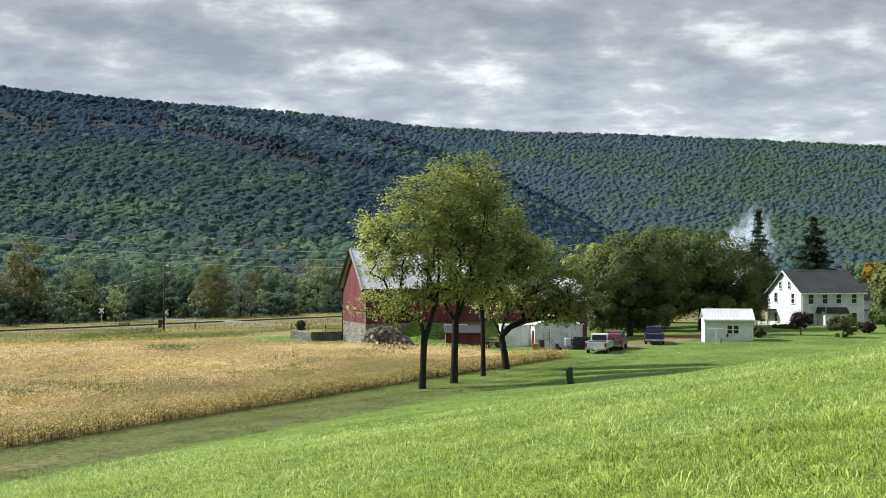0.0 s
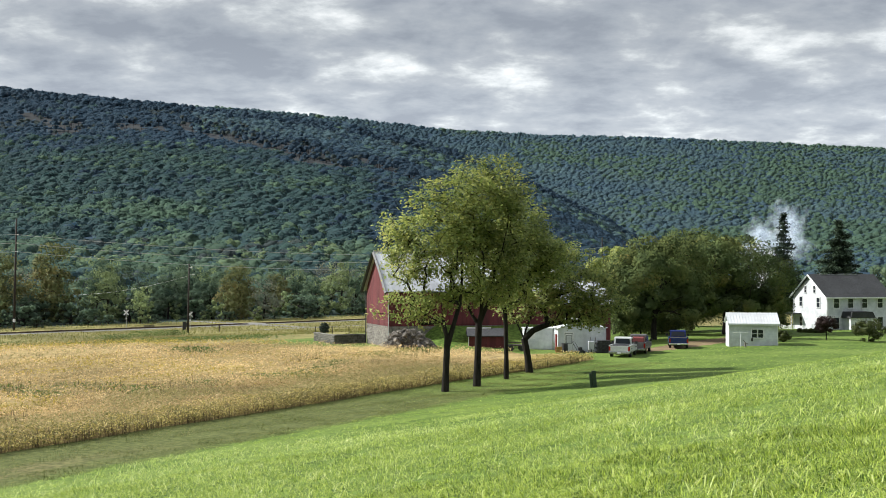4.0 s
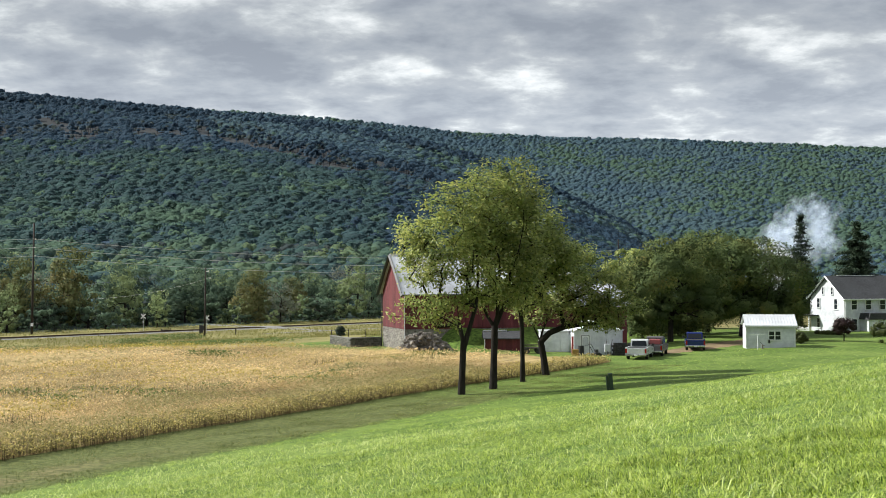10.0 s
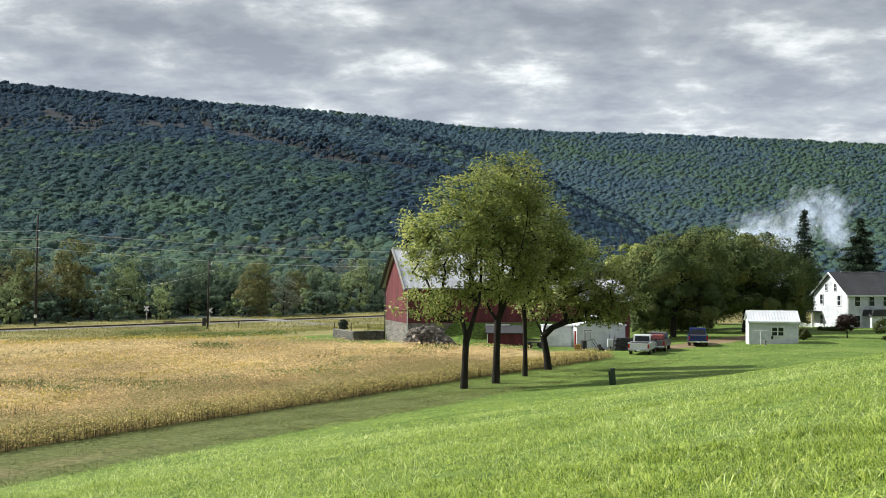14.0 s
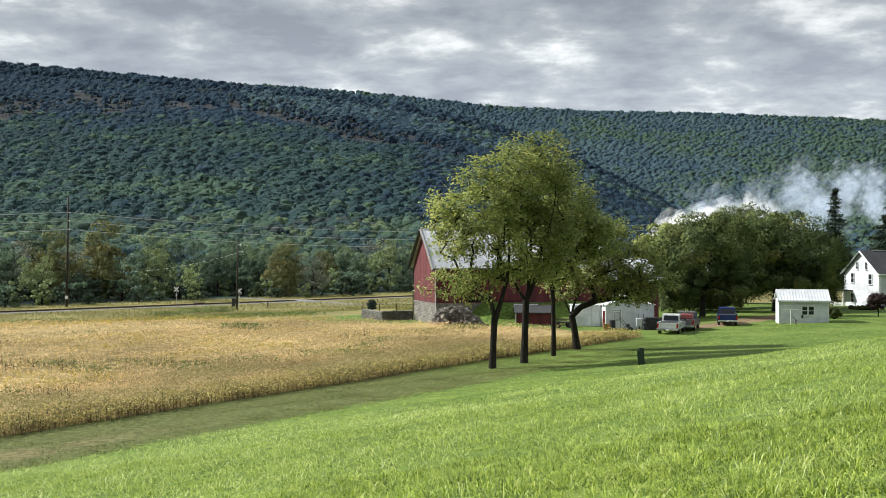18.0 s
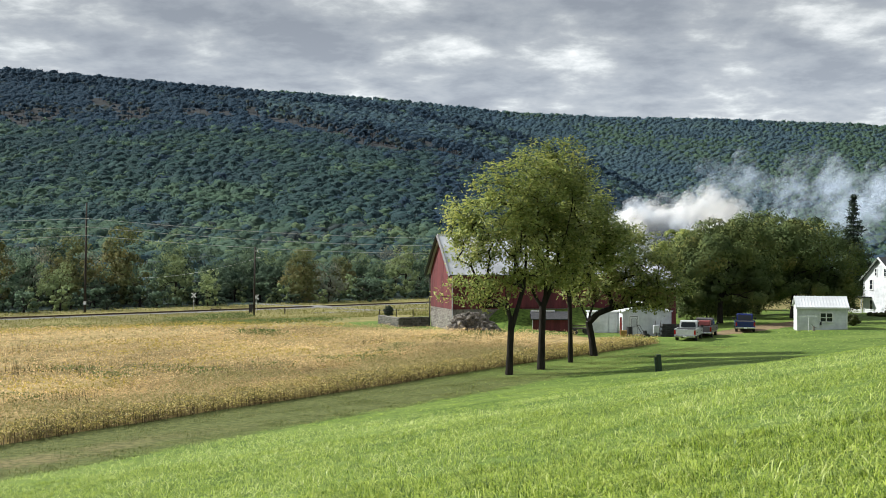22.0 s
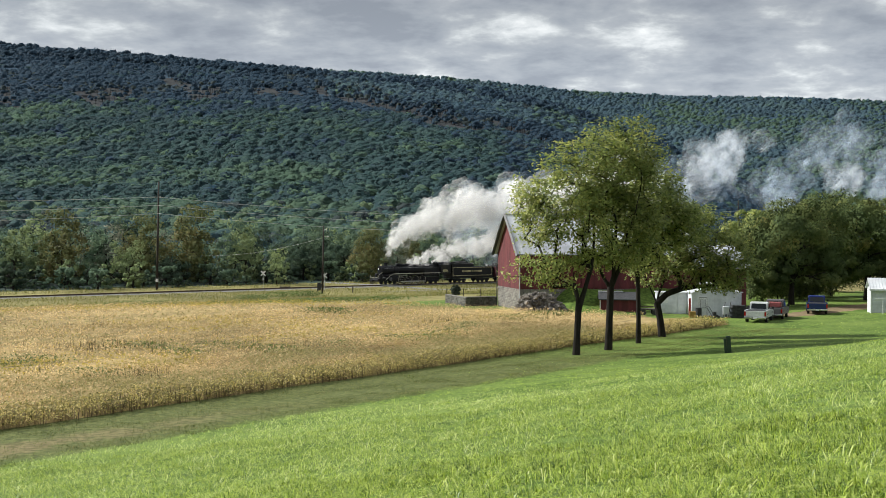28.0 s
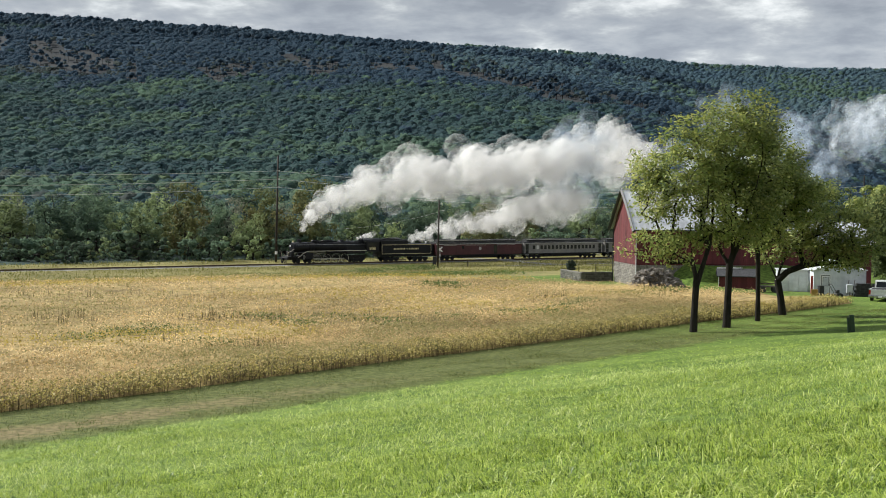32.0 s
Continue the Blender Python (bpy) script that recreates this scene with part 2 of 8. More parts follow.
M_SOY = leafy("bean_leaf", [(0.201, 0.159, 0.067), (0.482, 0.358, 0.175), (0.743, 0.557, 0.297), (0.833, 0.646, 0.349), (0.837, 0.745, 0.389)], 0.35, patch_scale=0.06, leaf_mix=0.42, rough=0.6)
M_SOYGOLD = leafy("bean_leaf_gold", [(0.190, 0.171, 0.057), (0.437, 0.352, 0.080), (0.685, 0.523, 0.114), (0.792, 0.646, 0.205)], 0.35, patch_scale=0.2, leaf_mix=0.45, rough=0.6)
M_SOYDULL = leafy("bean_leaf_withered", [(0.195, 0.188, 0.078), (0.377, 0.338, 0.143), (0.598, 0.475, 0.260)], 0.3, patch_scale=0.2, leaf_mix=0.8, rough=0.7)
M_SOYEDGE = leafy("bean_leaf_green", [(0.09, 0.10, 0.03), (0.22, 0.20, 0.06), (0.46, 0.38, 0.12), (0.70, 0.58, 0.22), (0.84, 0.74, 0.40)], 0.35, patch_scale=0.3, leaf_mix=0.8, rough=0.5)
M_SOYSTEM = surface("bean_stem", (0.06, 0.045, 0.025), (0.15, 0.11, 0.06), 4, 0.9)
M_STALK = leafy("dead_weed_stalk", [(0.05, 0.042, 0.022), (0.10, 0.085, 0.035), (0.16, 0.12, 0.06)], 0.2, patch_scale=0.4)
M_GREENWEED = leafy("green_weed", [(0.08, 0.12, 0.035), (0.13, 0.18, 0.05), (0.19, 0.22, 0.07)], 0.35, patch_scale=0.4)
M_MOWN = leafy("mown_blade", [(0.065, 0.085, 0.022), (0.13, 0.165, 0.042), (0.22, 0.235, 0.075), (0.36, 0.30, 0.15)], 0.3, patch_scale=0.3, leaf_mix=0.75)
M_WEED = leafy("verge_grass", [(0.10, 0.12, 0.03), (0.22, 0.21, 0.06), (0.34, 0.30, 0.12)], 0.3, patch_scale=0.12, rough=0.6)
# ridge and foothill leaf colours carry the blue of distance haze
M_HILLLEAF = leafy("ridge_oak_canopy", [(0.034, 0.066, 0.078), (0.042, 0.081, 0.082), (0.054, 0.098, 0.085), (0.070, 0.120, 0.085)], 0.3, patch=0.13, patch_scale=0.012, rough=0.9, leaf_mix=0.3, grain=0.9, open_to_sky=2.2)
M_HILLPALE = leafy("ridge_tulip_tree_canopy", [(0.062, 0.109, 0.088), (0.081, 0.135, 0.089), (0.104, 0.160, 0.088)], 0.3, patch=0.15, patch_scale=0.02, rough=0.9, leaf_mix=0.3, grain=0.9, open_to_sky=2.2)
# darker copy of the ridge leaf colour, with cloud shadow painted in
M_HILLSHADE = leafy("ridge_top_oak_canopy", [(0.026, 0.054, 0.087), (0.033, 0.062, 0.093), (0.040, 0.071, 0.096)], 0.3, patch=0.12, patch_scale=0.02, rough=0.9, leaf_mix=0.35, grain=0.9, open_to_sky=2.2)
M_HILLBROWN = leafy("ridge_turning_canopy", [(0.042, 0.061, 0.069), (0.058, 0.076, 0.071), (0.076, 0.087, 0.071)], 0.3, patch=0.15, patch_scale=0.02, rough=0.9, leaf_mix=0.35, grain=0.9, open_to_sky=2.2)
# far ridge leaves are coloured paler for sunlight and haze
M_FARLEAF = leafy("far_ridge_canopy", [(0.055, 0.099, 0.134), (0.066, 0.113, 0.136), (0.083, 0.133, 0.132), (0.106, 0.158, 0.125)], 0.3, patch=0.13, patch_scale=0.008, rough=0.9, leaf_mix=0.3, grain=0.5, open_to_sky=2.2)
M_FOOTLEAF = leafy("foothill_canopy", [(0.068, 0.111, 0.094), (0.094, 0.149, 0.098), (0.139, 0.196, 0.102), (0.199, 0.241, 0.104), (0.240, 0.208, 0.104)], 0.35, patch=0.25, patch_scale=0.03, rough=0.9, leaf_mix=0.4, grain=1.0, open_to_sky=1.3)
M_SCREE = surface("bare_ridge_slope", (0.031, 0.037, 0.044), (0.054, 0.055, 0.055), 0.05, 0.95, stain=0.3, spec=0.1)
M_DRY = surface("dry_verge", (0.13, 0.125, 0.045), (0.30, 0.26, 0.11), 0.8, 0.92, bump=0.5, bump_scale=8, stain=0.35, stain_scale=0.08, spec=0.1)
M_TREELEAF = leafy("walnut_leaf", [(0.107, 0.147, 0.041), (0.182, 0.230, 0.064), (0.278, 0.314, 0.087), (0.428, 0.429, 0.128), (0.620, 0.554, 0.198)], 0.4, patch_scale=0.4, rough=0.5, leaf_mix=0.6, spec=0.2)
M_MAPLELEAF = leafy("maple_leaf", [(0.061, 0.088, 0.037), (0.096, 0.127, 0.047), (0.147, 0.171, 0.057), (0.242, 0.209, 0.071), (0.332, 0.209, 0.081)], 0.2, patch_scale=0.3, rough=0.8, leaf_mix=0.2, spec=0.06)
M_WOODLEAF = leafy("wood_edge_leaf", [(0.069, 0.112, 0.081), (0.112, 0.162, 0.103), (0.166, 0.220, 0.120), (0.242, 0.284, 0.146)], 0.45, patch=0.4, patch_scale=0.25, rough=0.75, leaf_mix=0.25, spec=0.08)
M_LIGHTLEAF = leafy("pale_green_leaf", [(0.181, 0.235, 0.113), (0.266, 0.322, 0.146), (0.343, 0.392, 0.169)], 0.45, patch=0.2, patch_scale=0.3, leaf_mix=0.25, spec=0.08)
M_REDLEAF = leafy("turning_leaf", [(0.112, 0.130, 0.056), (0.165, 0.169, 0.067), (0.230, 0.169, 0.080), (0.330, 0.130, 0.079)], 0.4, patch_scale=0.16, leaf_mix=0.25, spec=0.08)
M_BROWNLEAF = leafy("dull_brown_leaf", [(0.149, 0.176, 0.127), (0.218, 0.220, 0.161), (0.310, 0.242, 0.184)], 0.4, patch_scale=0.3, leaf_mix=0.25, spec=0.08)
M_YELLOWLEAF = leafy("yellow_leaf", [(0.16, 0.13, 0.02), (0.30, 0.21, 0.03), (0.38, 0.26, 0.035)], 0.3, patch_scale=0.3)
M_SPRUCE = leafy("spruce_needle", [(0.020, 0.034, 0.022), (0.034, 0.052, 0.030), (0.05, 0.07, 0.036)], 0.2, patch_scale=0.4)
M_PLUM = leafy("plum_leaf", [(0.03, 0.016, 0.018), (0.05, 0.03, 0.026), (0.06, 0.05, 0.03)], 0.2, patch_scale=0.6)
M_SHRUB = leafy("shrub_leaf", [(0.035, 0.05, 0.014), (0.07, 0.085, 0.024), (0.11, 0.10, 0.035)], 0.2, patch_scale=0.6)
M_BARK = surface("bark", (0.010, 0.009, 0.008), (0.036, 0.031, 0.026), 5, 0.92, bump=0.9, bump_scale=12, stretch=(1, 1, 0.25), spec=0.15)
# ---------------------------------------------------------------- mesh helpers
def mesh_np(name, verts, faces, mats=(), smooth=False, index=None):
    me = bpy.data.meshes.new(name)
    verts = np.asarray(verts, dtype=np.float32).reshape(-1, 3)
    faces = np.asarray(faces, dtype=np.int32)
    n, k = faces.shape
    me.vertices.add(len(verts))
    me.vertices.foreach_set("co", verts.ravel())
    me.loops.add(n * k)
    me.loops.foreach_set("vertex_index", faces.ravel())
    me.polygons.add(n)
    me.polygons.foreach_set("loop_start", np.arange(0, n * k, k, dtype=np.int32))
    me.polygons.foreach_set("loop_total", np.full(n, k, dtype=np.int32))
    if index is not None:
        me.polygons.foreach_set("material_index", np.asarray(index, dtype=np.int32))
    me.polygons.foreach_set("use_smooth", np.full(n, bool(smooth)))
    for m in mats:
        me.materials.append(m)
    me.update(calc_edges=True)
    return me


def soft_normals(me, normals):
    """Shades small leaves with the roundness of the mass that they belong to."""
    me.normals_split_custom_set_from_vertices([tuple(q) for q in normals.tolist()])
    return me


def part(name, bm, mat, parent=None, label="", smooth=False):
    """Links a bmesh (or a ready mesh) as one mesh object under a thing or part."""
    if isinstance(bm, bpy.types.Mesh):
        me = bm
        me.name = name
    else:
        me = bpy.data.meshes.new(name)
        bm.normal_update()
        if smooth:
            for f in bm.faces:
                f.smooth = True
        bm.to_mesh(me)
        bm.free()
    if mat and not me.materials:
        me.materials.append(mat)
    ob = new(name, me)
    ob.parent = parent
    if label:
        tagged(ob, label)
    return ob


def holder(name, m, label="", category="", group="", kind=""):
    e = new(name)
    e.empty_display_size = 0.2
    e.matrix_world = m
    return tagged(e, label, category, group, kind)


def box(bm, x0, x1, y0, y1, z0, z1, bevel=0.0):
    r = bmesh.ops.create_cube(bm, size=1.0, matrix=Matrix.LocRotScale(((x0 + x1) / 2, (y0 + y1) / 2, (z0 + z1) / 2), None, (abs(x1 - x0), abs(y1 - y0), abs(z1 - z0))))
    if bevel:
        es = list({e for v in r["verts"] for e in v.link_edges})
        bmesh.ops.bevel(bm, geom=es, offset=bevel, segments=1, affect="EDGES")
    return bm


def boxes(*specs, bevel=0.0):
    bm = bmesh.new()
    for s in specs:
        box(bm, *s, bevel=bevel)
    return bm


def tube(bm, a, b, r0, r1=None, seg=10, caps=True):
    a, b = Vector(a), Vector(b)
    d = b - a
    q = d.to_track_quat("Z", "Y")
    bmesh.ops.create_cone(bm, cap_ends=caps, segments=seg, radius1=r0, radius2=r0 if r1 is None else r1, depth=d.length,
                          matrix=Matrix.LocRotScale((a + b) / 2, q, None))
    return bm


def tubes(*specs, seg=8):
    bm = bmesh.new()
    for a, b, r in specs:
        tube(bm, a, b, r, seg=seg)
    return bm


def prism(bm, pts, y0, y1):
    """Extrudes the outline (x, z) from y0 to y1."""
    a = [bm.verts.new((x, y0, z)) for x, z in pts]
    b = [bm.verts.new((x, y1, z)) for x, z in pts]
    n = len(pts)
    bm.faces.new(a)
    bm.faces.new(b[::-1])
    for i in range(n):
        bm.faces.new((a[i], b[i], b[(i + 1) % n], a[(i + 1) % n]))
    bmesh.ops.recalc_face_normals(bm, faces=bm.faces[:])
    return bm


def ground_along(c, depth):
    """x of a bearing (given as the column of a 1568-wide opening view) at a depth."""
    return depth * (c - 784) / 2154.0


# ---------------------------------------------------------------- the lie of the land
TRACK_P, TRACK_D = np.array([-79.9, 217.3]), np.array([0.671, 0.741])
RAIL_Z = -3.62


def smooth01(t):
    t = np.clip(t, 0, 1)
    return t * t * (3 - 2 * t)


def vnoise(x, y, s, seed=0):
    """Smooth lattice noise, -1 to 1, features about s metres across."""
    x, y = np.asarray(x, float) / s, np.asarray(y, float) / s
    i, j = np.floor(x).astype(np.int64), np.floor(y).astype(np.int64)
    u, v = smooth01(x - i), smooth01(y - j)

    def h(a, b):
        q = (a * 374761393 + b * 668265263 + seed * 974634) & 0xFFFFFFFF
        q = ((q ^ (q >> 13)) * 1274126177) & 0xFFFFFFFF
        return ((q ^ (q >> 16)) & 0xFFFF) / 32767.5 - 1

    return (h(i, j) * (1 - u) + h(i + 1, j) * u) * (1 - v) + (h(i, j + 1) * (1 - u) + h(i + 1, j + 1) * u) * v


def wob(x, y, s, k=0.0):
    return (np.sin(x / s + 1.3 + k) * np.cos(y / s * 1.17 - 0.7 + k) + 0.5 * np.sin(x / s * 2.3 - y / s * 1.9 + 2.1 * k)) / 1.5


RIDGE_C = np.array([-1400, -600, -300, 0, 200, 420, 560, 680, 800, 930, 1030, 1110, 1250])
RIDGE_E = np.array([353, 380, 357, 330, 311, 290, 270, 247, 210, 153, 102, 53, 20])
FAR_C = np.array([200, 520, 740, 900, 1080, 1400, 1700, 2600])
FAR_E = np.array([307, 282, 257, 247, 243, 229, 215, 157])
NEAR_Y0, NEAR_Y1 = 400.0, 1500.0
FAR_Y0, FAR_Y1 = 1300.0, 2700.0


def ground_z(x, y):
    x, y = np.asarray(x, float), np.asarray(y, float)
    v = (x + 19) * 0.872 - (y - 53) * 0.49
    u = -0.741 * x + 0.671 * y
    z = -3.9 * smooth01((u - 92) / 95) + 0.25 * smooth01((v - 2) / 8)
    # the rise the camera stands on
    k = np.clip(v - 7, 0, None)
    rise = 0.181 * k * k / (k + 2.2)
    rise = np.minimum(rise, 6.2 + 0.05 * np.maximum(v - 42.5, 0))
    z = z + rise * smooth01((110 - y) / 60)
    z = z + 0.05 * wob(x, y, 7.0) + 0.03 * wob(x, y, 2.3, 1)
    # earth bank against the barn
    along = (x + 7.76) * 0.9415 + (y - 122.0) * 0.3371
    off = (y - 122.0) * 0.9415 - (x + 7.76) * 0.3371
    z = z + 2.3 * smooth01((along - 2.2) / 3.2) * smooth01((24 - along) / 5.0) * np.where(off < 0, np.exp(-(off / 3.4) ** 2), np.exp(-(off / 6.0) ** 2))
    # ridges
    yy = np.maximum(y, 60.0)
    c = 784 + 2154 * x / yy
    e1 = np.interp(c, RIDGE_C, RIDGE_E)
    z1 = 8 + NEAR_Y1 * e1 / 2154 - 14
    t = np.clip((y - NEAR_Y0) / (NEAR_Y1 - NEAR_Y0), 0, 1)
    up = t * (0.55 + 0.45 * t) + 0.035 * np.sin(t * 3.14) * np.sin(x / 130.0 + t * 5)
    back = np.clip((y - NEAR_Y1) / 900, 0, 1)
    h1 = (z1 + 4) * up * (1 - 0.75 * back) * (y > NEAR_Y0)
    e2 = np.interp(c, FAR_C, FAR_E)
    z2 = 8 + FAR_Y1 * e2 / 2154 - 14
    t2 = np.clip((y - FAR_Y0) / (FAR_Y1 - FAR_Y0), 0, 1)
    h2 = (z2 + 4) * (t2 * (0.6 + 0.4 * t2) + 0.03 * np.sin(t2 * 3.14) * np.sin(x / 210.0)) * (1 - 0.5 * np.clip((y - FAR_Y1) / 1500, 0, 1))
    return z + np.maximum(h1, h2 * (y > FAR_Y0))


def gz(x, y):
    return float(ground_z(x, y))


def bare_slope(x, y):
    """Open brown patches high on the near ridge."""
    t = (np.asarray(y, float) - NEAR_Y0) / (NEAR_Y1 - NEAR_Y0)
    c = 784 + 2154 * np.asarray(x, float) / np.maximum(y, 60.0)
    band_ = np.exp(-((t - 0.76 - 0.07 * np.sin(c / 130.0)) / 0.10) ** 2)
    return (band_ * (0.55 + 0.9 * vnoise(c, t * 420, 62, 3) + 0.35 * vnoise(c, t * 420, 24, 8)) > 0.50) & (c < 900) & (t > 0.5) & (t < 0.97)


def build_ground():
    ang = np.unique(np.concatenate([np.linspace(-180, -42, 40), np.linspace(-42, 30, 300), np.linspace(30, 180, 40)]))
    ang = ang[:-1]
    rad = np.concatenate([[0.0], np.geomspace(3, 130, 150), np.linspace(133, 300, 70), np.geomspace(306, 3000, 90), [3600, 4300, 4900]])
    A, R = np.meshgrid(np.radians(ang), rad)
    X, Y = R * np.sin(A), R * np.cos(A)
    Z = ground_z(X, Y)
    na, nr = len(ang), len(rad)
    V = np.stack([X, Y, Z], -1).reshape(-1, 3)
    i = np.arange(nr - 1)[:, None] * na
    j = np.arange(na)[None, :]
    jn = (j + 1) % na
    F = np.stack([i + j, i + jn, i + na + jn, i + na + j], -1).reshape(-1, 4)
    C = V[F].mean(1)
    u = -0.741 * C[:, 0] + 0.671 * C[:, 1]
    v = (C[:, 0] + 19) * 0.872 - (C[:, 1] - 53) * 0.49
    idx = np.zeros(len(F), int)
    w = wob(C[:, 0], C[:, 1], 1.7)
    idx[(u > 148 + 2 * w) & (C[:, 1] > 110) & (C[:, 1] < 340)] = 4
    idx[(u > 112 + 2 * w) & (C[:, 0] < -15.5) & (C[:, 1] > 110) & (C[:, 1] < 340)] = 4
    idx[(C[:, 1] > 172 + 2 * w) & (C[:, 1] < 340)] = 4
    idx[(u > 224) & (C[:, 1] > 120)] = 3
    # ridge floor takes the canopy colour to lighten shaded gaps between crowns
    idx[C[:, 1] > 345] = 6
    idx[(C[:, 1] > 800) & (C[:, 1] < 1500) & bare_slope(C[:, 0], C[:, 1])] = 5
    ob = new("ground", mesh_np("ground", V, F, [M_MEADOW, M_STRIP, M_DIRT, M_FLOOR, M_DRY, M_SCREE, M_HILLSHADE], True, idx))
    return tagged(ob, "bright green meadow ground falling to a valley floor", "ground", kind="structure")


build_ground()


# ---------------------------------------------------------------- woods on the ridges
def ico(sub):
    bm = bmesh.new()
    bmesh.ops.create_icosphere(bm, subdivisions=sub, radius=1.0)
    V = np.array([v.co[:] for v in bm.verts])
    F = np.array([[v.index for v in f.verts] for f in bm.faces])
    bm.free()
    return V, F


def lumpy(sub, seed, amp=0.35):
    V, F = ico(sub)
    out = V.copy()
    for i, p in enumerate(V):
        n = noise.noise(Vector(p) * 1.7 + Vector((seed * 7.1, 0, 0))) + 0.6 * noise.noise(Vector(p) * 3.9 + Vector((0, seed * 3.3, 0)))
        out[i] = p * (1 + amp * n)
    return out, F


def dome(seed, seg, rings, amp):
    """A billowing crown, open below: unit radius, top at 1, hem at -0.3."""
    V, F = [(0.0, 0.0, 1.0)], []
    for i in range(1, rings + 1):
        z = 1 - 1.3 * (i / rings) ** 1.35
        r = math.sqrt(max(0.0, 1 - z * z))
        for j in range(seg):
            a = (j + 0.5 * (i % 2)) * 2 * math.pi / seg
            V.append((r * math.cos(a), r * math.sin(a), z))
    for j in range(seg):
        F.append((0, 1 + j, 1 + (j + 1) % seg))
    for i in range(rings - 1):
        for j in range(seg):
            a0, a1 = 1 + i * seg + j, 1 + i * seg + (j + 1) % seg
            F += [(a0, a0 + seg, a1), (a1, a0 + seg, a1 + seg)]
    out = np.array(V)
    for k, q in enumerate(V):
        q = Vector(q)
        n = 0.9 * noise.noise(q * 1.5 + Vector((seed * 7.1, 0, 0))) + 0.8 * (0.5 - abs(noise.noise(q * 2.8 + Vector((0, seed * 3.3, 0))))) + 0.35 * noise.noise(q * 6.0 + Vector((0, 0, seed * 1.7)))
        out[k] *= 1 + amp * n
    return out, np.array(F)


def scatter_crowns(name, pts, radii, heights, mat, label, seg=9, rings=4, kinds=8, amp=0.42):
    shapes = [dome(k + 1, seg, rings, amp) for k in range(kinds)]
    rng = np.random.default_rng(5 + len(pts))
    VV, FF, off = [], [], 0
    which = rng.integers(0, kinds, len(pts))
    for k in range(kinds):
        sel = np.where(which == k)[0]
        if not len(sel):
            continue
        S, F = shapes[k]
        a = rng.uniform(0, 6.283, len(sel))
        ca, sa = np.cos(a)[:, None], np.sin(a)[:, None]
        x = (S[None, :, 0] * ca - S[None, :, 1] * sa) * radii[sel, None]
        y = (S[None, :, 0] * sa + S[None, :, 1] * ca) * radii[sel, None]
        z = S[None, :, 2] * heights[sel, None]
        P = np.stack([x, y, z], -1) + pts[sel][:, None, :]
        VV.append(P.reshape(-1, 3))
        FF.append((F[None] + (np.arange(len(sel)) * len(S))[:, None, None] + off).reshape(-1, 3))
        off += P.shape[0] * P.shape[1]
    ob = new(name, mesh_np(name, np.concatenate(VV), np.concatenate(FF), [mat], True))
    return tagged(ob, label, "woods", kind="stuff")


